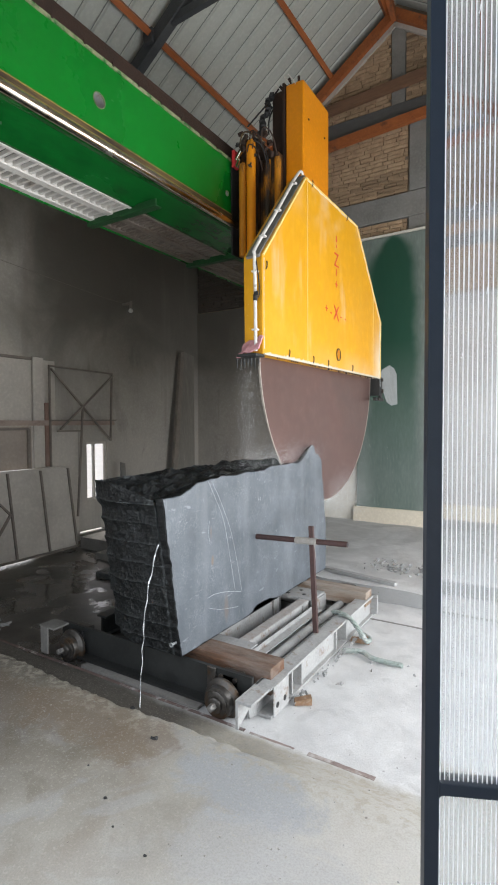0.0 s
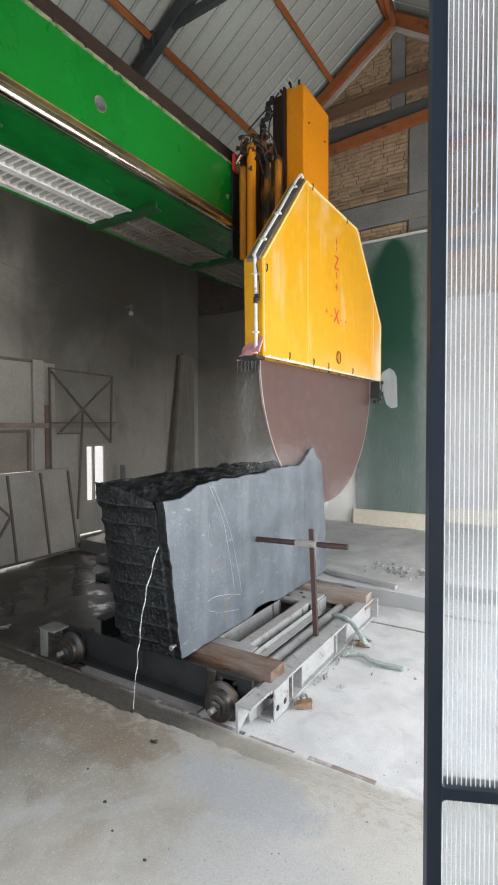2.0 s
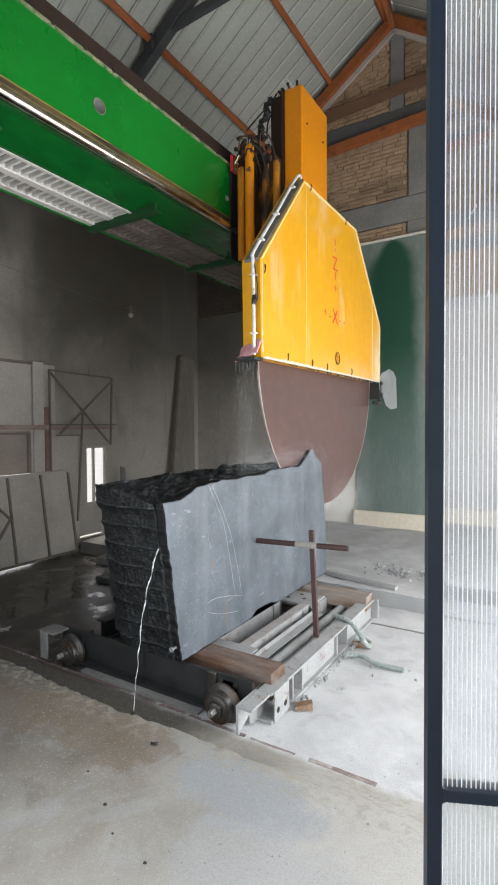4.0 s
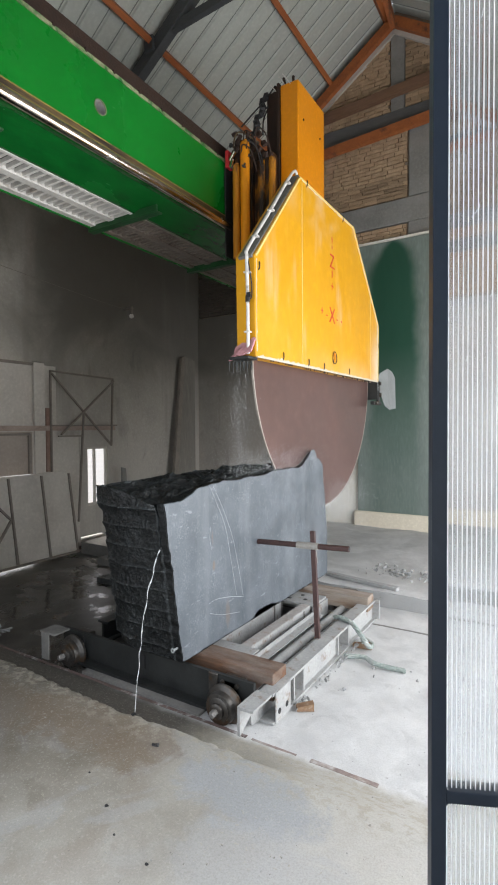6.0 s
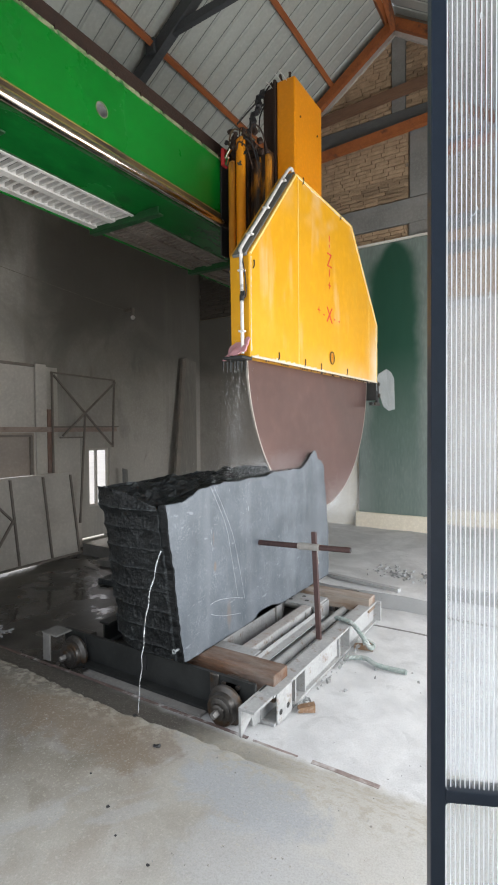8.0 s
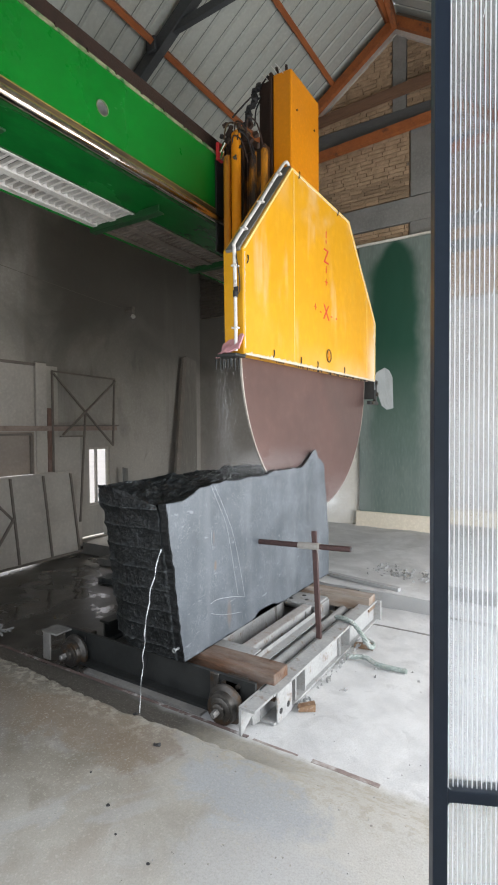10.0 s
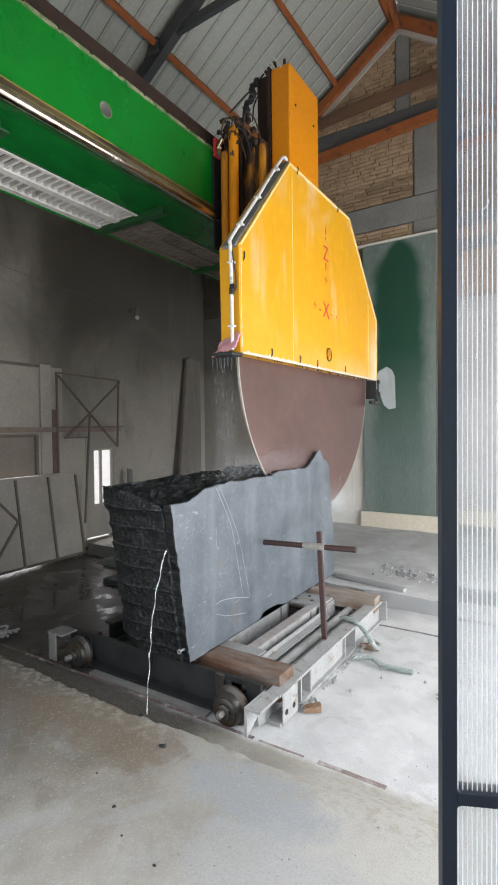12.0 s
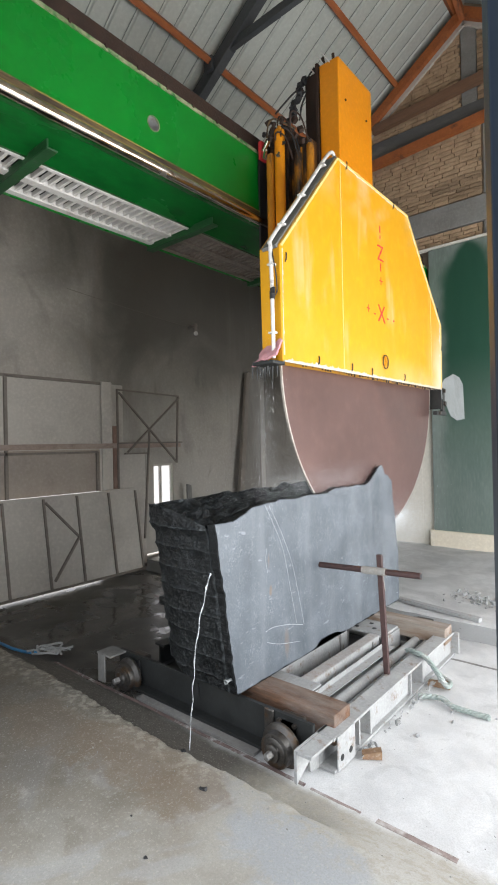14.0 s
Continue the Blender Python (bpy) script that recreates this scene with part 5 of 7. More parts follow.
def build_saw():
    s = thing("block_saw", "yellow bridge saw head with a big rust-brown circular blade", "stone saw", SAW_BASE)
    # hood: front sheet, back sheet and rim plates
    bm = bmesh.new()
    prism(bm, HOOD, -1.848, -1.702)
    es = [e for e in bm.edges]
    bmesh.ops.bevel(bm, geom=es, offset=0.006, segments=2, affect="EDGES", profile=0.5)
    hood = part("hood", bm, M["yellow"], s, "bright yellow sheet-metal blade hood, dusty near its edges")
    # folded seam lines on the front sheet
    for y, z0, z1 in ((3.62, 1.98, 3.36), (5.22, 1.99, 2.83)):
        bm = bmesh.new()
        bar(bm, (-1.7015, y, z0), (-1.7015, y, z1), 0.006, 0.004, (1, 0, 0))
        part("seam", bm, M["seam"], hood, "paler folded seam")
    # pale worn edge trims
    def trim(name, pts, x, w, mm, lab=""):
        bm = bmesh.new()
        for (ya, za), (yb, zb) in zip(pts, pts[1:]):
            bar(bm, (x, ya, za), (x, yb, zb), w, 0.012, (1, 0, 0))
        part(name, bm, M[mm], hood, lab)
    trim("bottom_trim", [(2.94, 1.966), (5.455, 1.986)], -1.70, 0.010, "crust", "pale dust-caked bottom edge")
    trim("edge_trim", [(5.455, 1.99), (5.465, 2.585), (4.72, 3.378), (3.59, 3.378)], -1.70, 0.010, "seam")
    trim("edge_trim", [(3.585, 3.378), (2.93, 2.615)], -1.70, 0.014, "seam")
    # crusts of dried slurry with a ragged inner edge
    crust = random.Random(9)

    def crust_strip(ya, za, yb, zb, inward, wide):
        bm = bmesh.new()
        a, b_, n_ = Vector((-1.7012, ya, za)), Vector((-1.7012, yb, zb)), Vector((0, *inward)).normalized()
        k = int((b_ - a).length / 0.014)
        outer = [a.lerp(b_, i / k) for i in range(k + 1)]
        wv = [wide * (0.25 + 0.75 * abs(noise.noise((i * 0.16, ya, za))) + crust.uniform(0, 0.5) * (crust.random() < 0.15)) for i in range(k + 1)]
        rows = [[bm.verts.new(p) for p in outer], [bm.verts.new(p + n_ * w_ * 0.5 + Vector((0.002, 0, 0))) for p, w_ in zip(outer, wv)], [bm.verts.new(p + n_ * w_) for p, w_ in zip(outer, wv)]]
        for r0, r1 in zip(rows, rows[1:]):
            for i in range(k):
                bm.faces.new((r0[i], r0[i + 1], r1[i + 1], r1[i]))
        g_ = bmesh.ops.extrude_face_region(bm, geom=bm.faces[:])
        for v in g_["geom"]:
            if isinstance(v, bmesh.types.BMVert):
                v.co.x -= 0.0018
        part("dust_crust", bm, M["crust"], hood, "ragged crust of dried pale slurry")
    for ya, za, yb, zb, inward, wide in ((2.98, 1.972, 5.44, 1.99, (0, 1), 0.022), (5.455, 2.0, 5.462, 2.58, (-1, 0), 0.05), (5.46, 2.59, 4.73, 3.372, (-1, -1), 0.028), (4.71, 3.376, 3.62, 3.376, (0, -1), 0.020), (3.57, 3.366, 2.95, 2.645, (1, -1), 0.018), (2.94, 2.60, 2.94, 2.0, (1, 0), 0.014)):
        crust_strip(ya, za, yb, zb, inward, wide)
    # slanted grey gutter with the white water pipe on it
    bm = bmesh.new()
    bar(bm, (-1.765, 3.60, 3.40), (-1.765, 2.905, 2.605), 0.10, 0.02, (0, -0.7, 0.7))
    part("gutter", bm, M["gutter"], hood, "grey rubber-edged gutter on the sloping edge")
    bm = bmesh.new()
    tube(bm, smooth([(-1.745, 3.62, 3.43), (-1.745, 3.54, 3.40), (-1.745, 3.2, 3.0), (-1.745, 2.91, 2.665), (-1.735, 2.878, 2.60), (-1.735, 2.885, 2.40), (-1.735, 2.887, 2.2), (-1.735, 2.89, 1.98)]), 0.0115, 10)
    pipe = part("water_pipe", bm, M["white"], s, "white plastic water pipe", True)
    for y, z in ((3.45, 3.29), (3.2, 3.005), (2.99, 2.76), (2.885, 2.5), (2.886, 2.12)):
        bm = bmesh.new()
        box(bm, (-1.755, y - 0.017, z - 0.005), (-1.715, y + 0.017, z + 0.005))
        part("pipe_clip", bm, M["white"], pipe)
    bm = bmesh.new()
    cyl(bm, (-1.735, 2.886, 2.35), (-1.735, 2.886, 2.31), 0.015, 12)
    box(bm, (-1.73, 2.86, 2.335), (-1.70, 2.868, 2.365))
    part("valve", bm, M["black"], pipe, "dark pipe valve")
    bm = bmesh.new()
    tube(bm, smooth([(-1.735, 2.89, 2.60), (-1.715, 2.875, 2.53), (-1.715, 2.90, 2.44), (-1.715, 2.905, 2.36), (-1.72, 2.895, 2.33)], 6), 0.004, 6)
    part("pipe_cable", bm, M["black"], pipe, "thin dark cable along the pipe", True)
    # hooks along the lower and sloping edges
    rnd = random.Random(3)
    for y, z in ((3.30, 2.0), (3.72, 2.0), (4.02, 2.0), (4.60, 2.01), (4.45, 3.36), (5.38, 2.70), (5.46, 2.36), (3.70, 3.37), (2.97, 2.55)):
        bm = bmesh.new()
        tube(bm, smooth([(-1.705, y, z - 0.02), (-1.694, y, z - 0.005), (-1.694, y + 0.003, z + 0.025), (-1.70, y + 0.008, z + 0.035)], 4), 0.0042, 6)
        part("hook", bm, M["black"], hood)
    # ring on the front
    bm = bmesh.new()
    k, cy, cz = 28, 4.245, 2.105
    pts = [(-1.694, cy + 0.045 * math.cos(2 * math.pi * i / k), cz + 0.052 * math.sin(2 * math.pi * i / k)) for i in range(k + 1)]
    tube(bm, pts, 0.0038, 6)
    ring = part("ring_handle", bm, M["black"], hood, "dark ring on the hood")
    bm = bmesh.new()
    tube(bm, smooth([(-1.693, cy - 0.02, cz - 0.03), (-1.693, cy + 0.012, cz), (-1.693, cy - 0.01, cz + 0.03), (-1.693, cy + 0.015, cz + 0.035)], 4), 0.005, 6)
    part("ring_bolt", bm, M["ochre"], ring)
    # hand-drawn red axis marks
    for body, y, z, size, turn in (("Z", 4.205, 2.915, 0.17, 0), ("+", 4.205, 2.705, 0.13, 0), ("X", 4.205, 2.455, 0.19, 0), ("+", 3.99, 2.46, 0.12, 0), ("-", 4.09, 2.455, 0.14, 0), ("-", 4.315, 2.455, 0.14, 0)):
        ob = new("axis_mark", text_mesh(body, size))
        ob.parent = hood
        ob.matrix_basis = pose(-1.7005, y, z, 90, 0, 90)
        ob["label"] = "red hand-drawn axis mark"
    for y0, z0, y1, z1 in ((4.205, 3.03, 4.205, 3.055), (4.205, 3.075, 4.205, 3.13), (4.205, 2.785, 4.205, 2.845), (4.41, 2.445, 4.43, 2.445)):
        bm = bmesh.new()
        bar(bm, (-1.7008, y0, z0), (-1.7008, y1, z1), 0.012, 0.002, (1, 0, 0))
        part("axis_mark", bm, M["red"], hood)
    # splash flap behind the blade, on a grimy bracket
    bm = bmesh.new()
    prism(bm, [(5.46, 2.02), (5.56, 2.09), (5.80, 2.16), (5.95, 2.14), (6.02, 2.07), (6.03, 1.72), (5.86, 1.70), (5.70, 1.74), (5.60, 1.84), (5.46, 1.90)], -1.712, -1.706)
    for v in bm.verts:
        v.co.x += 0.10 * (v.co.y - 5.46) ** 2 + 0.012 * noise.noise((v.co.y * 6, v.co.z * 5, 2))
    part("splash_flap", bm, M["flap"], s, "cloudy grey plastic splash flap")
    bm = bmesh.new()
    box(bm, (-1.86, 5.462, 1.80), (-1.705, 5.475, 2.03), bevel=0.003)
    box(bm, (-1.73, 5.30, 1.74), (-1.69, 5.56, 1.775), bevel=0.006)
    box(bm, (-1.725, 5.475, 1.775), (-1.695, 5.53, 2.0), bevel=0.006)
    part("flap_bracket", bm, M["dark_steel"], s, "grimy dark flap bracket")
    for y, z, r_ in ((5.49, 1.97, 0.018), (5.50, 1.85, 0.022), (5.36, 1.757, 0.016)):
        bm = bmesh.new()
        cyl(bm, (-1.70, y, z), (-1.675, y, z), r_, 10)
        part("flap_bolt", bm, M["wheel"], s)
    # rag tucked at the lower corner and the dripping end box
    bm = bmesh.new()
    bmesh.ops.create_grid(bm, x_segments=10, y_segments=10, size=0.5)
    for v in bm.verts:
        u, w = v.co.x, v.co.y
        v.co = Vector((-1.78 + 0.16 * u + 0.02 * noise.noise((u * 4, w * 4, 1)), 2.90 + 0.07 * w * (1 - 0.6 * u), 2.01 + 0.05 * u + 0.09 * w + 0.03 * noise.noise((u * 3, w * 3, 8))))
    g = bmesh.ops.extrude_face_region(bm, geom=bm.faces[:])
    for v in g["geom"]:
        if isinstance(v, bmesh.types.BMVert):
            v.co += Vector((0, -0.012, 0.004))
    part("rag", bm, M["pink"], s, "pink rag wedged at the hood's corner", True)
    bm = bmesh.new()
    box(bm, (-1.85, 2.835, 1.942), (-1.70, 2.95, 1.962), bevel=0.006)
    tray_ = part("drip_tray", bm, M["dark_steel"], s, "dark dripping tray under the pipe end")
    bm = bmesh.new()
    for i in range(9):
        x = -1.85 + 0.018 * i
        cyl(bm, (x, 2.84 + 0.02 * (i % 3), 1.93), (x, 2.84 + 0.02 * (i % 3), 1.88 - 0.03 * rnd.random()), 0.006, 6, 0.002)
    part("drip_fringe", bm, M["dark_steel"], tray_)["kind"] = "stuff"
    # fringe along the lower edge
    bm = bmesh.new()
    y = 2.98
    while y < 5.42:
        h = rnd.uniform(0.004, 0.022)
        box(bm, (-1.712, y, 1.975 - h), (-1.706, y + 0.008, 1.98))
        y += rnd.uniform(0.02, 0.045)
    part("brush_fringe", bm, M["black"], hood, "short dark fringe along the hood's lower edge")["kind"] = "stuff"
    # flange and arbor behind the hood
    bm = bmesh.new()
    cyl(bm, (-2.25, 4.19, 2.35), (-1.86, 4.19, 2.35), 0.16, 24)
    box(bm, (-2.40, 3.85, 2.25), (-1.87, 4.65, 2.85), bevel=0.02)
    part("arbor_housing", bm, M["ochre_dirty"], s)
    # column
    bm = bmesh.new()
    box(bm, (-2.14, 4.10, 2.6), (-1.965, 4.66, 4.50), bevel=0.012)
    col = part("column", bm, M["ochre"], s, "orange-yellow box column")
    for y, z in ((4.2, 4.2), (4.2, 3.6), (4.55, 4.2)):
        bm = bmesh.new()
        cyl(bm, (-1.966, y, z), (-1.957, y, z), 0.009, 8)
        part("bolt", bm, M["rust"], col)
    bm = bmesh.new()
    box(bm, (-2.165, 4.085, 2.7), (-2.145, 4.13, 4.52))
    box(bm, (-2.30, 4.14, 2.7), (-2.165, 4.56, 4.50), bevel=0.01)
    part("slide_plate", bm, M["rust"], col, "rust-brown slide plate")
    for (a, b_) in (((-2.02, 4.12, 4.50), (-2.02, 4.12, 4.55)), ((-2.1, 4.12, 4.50), (-2.12, 4.13, 4.57)), ((-2.23, 4.2, 4.5), (-2.24, 4.2, 4.58))):
        bm = bmesh.new()
        cyl(bm, a, b_, 0.012, 8)
        part("top_bolt", bm, M["rust"], col)
    # carriage on the beam
    bm = bmesh.new()
    box(bm, (-2.482, 3.88, 3.02), (-2.30, 4.72, 4.0), bevel=0.015)
    box(bm, (-2.30, 4.0, 2.8), (-2.165, 4.66, 3.9), bevel=0.01)
    part("carriage", bm, M["carriage"], s, "greasy orange carriage")
    for (x, y, r, z0, z1, mm) in ((-2.315, 3.79, 0.040, 2.95, 3.90, "ochre"), (-2.14, 3.95, 0.030, 2.95, 3.80, "ochre_worn"), (-2.385, 3.76, 0.030, 2.95, 3.72, "ochre_worn"), (-2.22, 3.90, 0.030, 3.0, 3.74, "ochre_dirty")):
        bm = bmesh.new()
        cyl(bm, (x, y, z0), (x, y, z1), r, 20)
        bmesh.ops.create_uvsphere(bm, u_segments=20, v_segments=8, radius=r, matrix=Matrix.Translation((x, y, z1)) @ Matrix.Diagonal((1, 1, 0.8, 1)))
        part("lift_cylinder", bm, M[mm], s, smooth_shade=True)
    bm = bmesh.new()
    box(bm, (-2.31, 3.93, 2.95), (-2.165, 3.975, 3.82), bevel=0.008)
    part("carriage_face", bm, M["ochre_dirty"], s, "greasy orange face of the carriage")
    # added black plate: stands for the shade where the carriage meets the beam
    bm = bmesh.new()
    box(bm, (-2.495, 3.74, 2.98), (-2.478, 3.90, 3.74), bevel=0.003)
    part("wiper_plate", bm, M["black"], s, "black plate added for the shade beside the carriage")
    for y, z0, z1, x_ in ((4.012, 3.15, 3.86, -2.158), (3.93, 3.30, 3.80, -2.20), (4.06, 3.05, 3.55, -2.155)):
        bm = bmesh.new()
        box(bm, (x_ - 0.012, y - 0.012, z0), (x_, y + 0.012, z1), bevel=0.003)
        part("guide_strip", bm, M["ochre_worn"], s, "worn orange strip on the carriage")
    for a_, b2 in (((-2.10, 4.11, 4.50), (-2.15, 4.09, 4.575)), ((-2.04, 4.10, 4.48), (-2.10, 4.07, 4.57)), ((-2.20, 4.13, 4.49), (-2.25, 4.11, 4.55))):
        bm = bmesh.new()
        tube(bm, smooth([a_, (Vector(a_) + Vector(b2)) / 2 + Vector((0, 0, 0.006)), b2], 4), 0.0035, 6)
        part("loose_wire", bm, M["white"], s, "pale loose wire end", True)
    bm = bmesh.new()
    for i in range(26):
        p = Vector((-2.30 + rnd.uniform(-0.16, 0.16), 3.86 + rnd.uniform(-0.08, 0.1), 3.90 + rnd.uniform(-0.08, 0.12)))
        box(bm, (-0.02, -0.02, -0.015), (0.02, 0.02, 0.015), Matrix.Translation(p) @ Euler((rnd.random() * 3, rnd.random() * 3, 0)).to_matrix().to_4x4())
    part("cable_clutter", bm, M["rust"], s, "greasy cable clutter on the carriage")["kind"] = "stuff"
    # hydraulic fittings among the grease
    for i in range(12):
        p = Vector((-2.36 + rnd.uniform(-0.10, 0.14), 3.74 + rnd.uniform(-0.02, 0.10), 3.82 + rnd.uniform(-0.14, 0.14)))
        q = p + Vector((rnd.uniform(-0.03, 0.03), rnd.uniform(-0.05, 0.02), rnd.uniform(-0.04, 0.05)))
        bm = bmesh.new()
        cyl(bm, p, q, rnd.uniform(0.008, 0.016), 10)
        cyl(bm, p.lerp(q, 0.6), p.lerp(q, 0.85), 0.02, 6)
        part("fitting", bm, M[("rust", "ochre_worn", "black", "wheel")[i % 4]], s)
    for i in range(5):
        a = Vector((-2.30 + rnd.uniform(-0.1, 0.1), 3.76 + rnd.uniform(0, 0.08), 3.84 + rnd.uniform(-0.05, 0.1)))
        bm = bmesh.new()
        tube(bm, smooth([a, a + Vector((0.05, -0.05, 0.07)), a + Vector((0.10, 0.0, 0.03)), a + Vector((0.12, 0.06, -0.12))], 6), 0.006, 6)
        part("hose", bm, M["black"] if i % 2 else M["rust"], s, smooth_shade=True)
    bm = bmesh.new()
    box(bm, (-2.47, 3.72, 3.72), (-2.44, 3.80, 3.86), bevel=0.004)
    part("switch_box", bm, M["red"], s, "small red switch box")
    bm = bmesh.new()
    cyl(bm, (-2.43, 3.74, 3.78), (-2.37, 3.72, 3.83), 0.020, 12)
    cyl(bm, (-2.42, 3.73, 3.72), (-2.38, 3.70, 3.75), 0.014, 12)
    part("sensor", bm, M["chrome"], s, smooth_shade=True)
    for pts in ([(-2.40, 3.74, 3.87), (-2.36, 3.72, 3.96), (-2.30, 3.74, 3.97), (-2.20, 3.84, 3.90)], [(-2.34, 3.78, 4.05), (-2.28, 3.92, 4.24), (-2.30, 4.10, 4.42), (-2.22, 4.16, 4.56)],
                [(-2.26, 3.85, 4.02), (-2.33, 4.0, 4.22), (-2.26, 4.1, 4.36)], [(-2.20, 3.9, 4.0), (-2.27, 4.02, 4.12), (-2.31, 4.12, 4.3), (-2.24, 4.2, 4.52)]):
        bm = bmesh.new()
        tube(bm, smooth(pts, 6), 0.007, 6)
        part("cable", bm, M["black"] if pts[0][0] > -2.39 else M["grease"], s, smooth_shade=True)
    bm = bmesh.new()
    for i in range(14):
        f = i / 13
        p = Vector((-2.30 + 0.02 * math.sin(i), 3.92 + 0.2 * f, 4.05 + 0.42 * f))
        box(bm, (-0.018, -0.03, -0.02), (0.018, 0.03, 0.02), Matrix.Translation(p) @ Euler((0.6 + 0.4 * (i % 2), 0, 0.2 * (i % 3))).to_matrix().to_4x4())
    part("drag_chain", bm, M["black"], s, "dark cable chain")
    settle(s)
    # the blade turns on its arbor
    bm = bmesh.new()
    R0 = 1.19
    cyl(bm, (-0.0045, 0, 0), (0.0045, 0, 0), R0 - 0.012, 160)
    blade = part("blade", bm, M["blade"], s, "big rust-brown circular diamond blade", False)
    blade.location = (0.02, 0.035, 0.0)
    bm = bmesh.new()
    n = 84
    for i in range(n):
        a0, a1 = 2 * math.pi * i / n, 2 * math.pi * (i + 0.975) / n
        ring_ = []
        for a in (a0, (a0 + a1) / 2, a1):
            for r_ in (R0 - 0.0125, R0 - 0.002):
                for x in (-0.0065, 0.0065):
                    ring_.append(bm.verts.new((x, r_ * math.cos(a), r_ * math.sin(a))))
        for k in (0, 4):
            q = ring_[k:k + 8]
            for f in ((0, 1, 5, 4), (2, 6, 7, 3), (0, 4, 6, 2), (1, 3, 7, 5)):
                bm.faces.new([q[j] for j in f])
        bm.faces.new([ring_[j] for j in (0, 2, 3, 1)])
        bm.faces.new([ring_[j] for j in (8, 9, 11, 10)])
    part("rim_segments", bm, M["rim"], blade, "pale diamond segments on the rim")
    return s, blade


M["bracket"] = mat("dusty_green_angle", (0.008, 0.075, 0.018), (0.006, 0.04, 0.011), rough=0.5, scale=7, fine=40, bump=0.08, dirt=(0.10, 0.11, 0.09), dirt_amount=0.0, dirt_scale=6, soft_dirt=0.25)
M["ochre_worn"] = mat("worn_orange_paint", (0.60, 0.24, 0.012), (0.42, 0.16, 0.012), rough=0.45, scale=8, fine=40, bump=0.12, stretch=(1, 1, 0.3), dirt=(0.04, 0.022, 0.014), dirt_amount=0.38, dirt_scale=8, soft_dirt=0.15)
M["gutter"] = mat("dark_rubber_gutter", (0.19, 0.19, 0.183), (0.12, 0.12, 0.116), rough=0.7, scale=10, fine=60, bump=0.1)
M["carriage"] = mat("oily_dark_orange", (0.16, 0.065, 0.014), (0.05, 0.025, 0.012), rough=0.5, scale=7, fine=40, bump=0.15, stretch=(1, 1, 0.3), dirt=(0.012, 0.010, 0.009), dirt_amount=0.55, dirt_scale=6)
M["crust"] = mat("dried_slurry_crust", (0.62, 0.56, 0.46), (0.52, 0.45, 0.34), rough=0.95, scale=14, fine=90, bump=0.3)
M["seam"] = mat("worn_pale_yellow", (0.80, 0.60, 0.22), (0.72, 0.52, 0.16), rough=0.6, scale=10, fine=60, bump=0.05)
M["strip_edge"] = mat("worn_yellow_edge", (0.42, 0.33, 0.07), (0.12, 0.08, 0.03), rough=0.5, scale=10, fine=60, bump=0.1, stretch=(1, 0.2, 1), dirt=(0.03, 0.025, 0.02), dirt_amount=0.35, dirt_scale=8)


# ---------------------------------------------------------------- the stone block
FACE_X, KERF_X, CUT_Z = -1.755, -1.803, 0.87


def front_edge(z):
    """How the sawn face's edge on the splintered end wanders with height."""
    return 0.010 * noise.noise((z * 6, 2, 0)) + 0.010 * noise.noise((z * 22, 5, 0)) + 0.003 * noise.noise((z * 60, 5, 0))


def top_height(x, y):
    back = sstep(-1.80, -2.15, x)
    base = (1.108 + 0.062 * sstep(2.0, 2.45, y) + 0.022 * sstep(2.4, 3.2, y)) * (1 - back) + 1.185 * back
    base += (0.13 * sstep(3.56, 3.84, y) * (1 - 0.72 * sstep(3.845, 3.90, y))) * sstep(-1.95, -1.72, x) * (1 - sstep(3.92, 4.0, y)) + 0.012 * noise.noise((x * 9, y * 9, 2)) + 0.012 * noise.noise((x * 3, y * 3.2, 1))
    return base


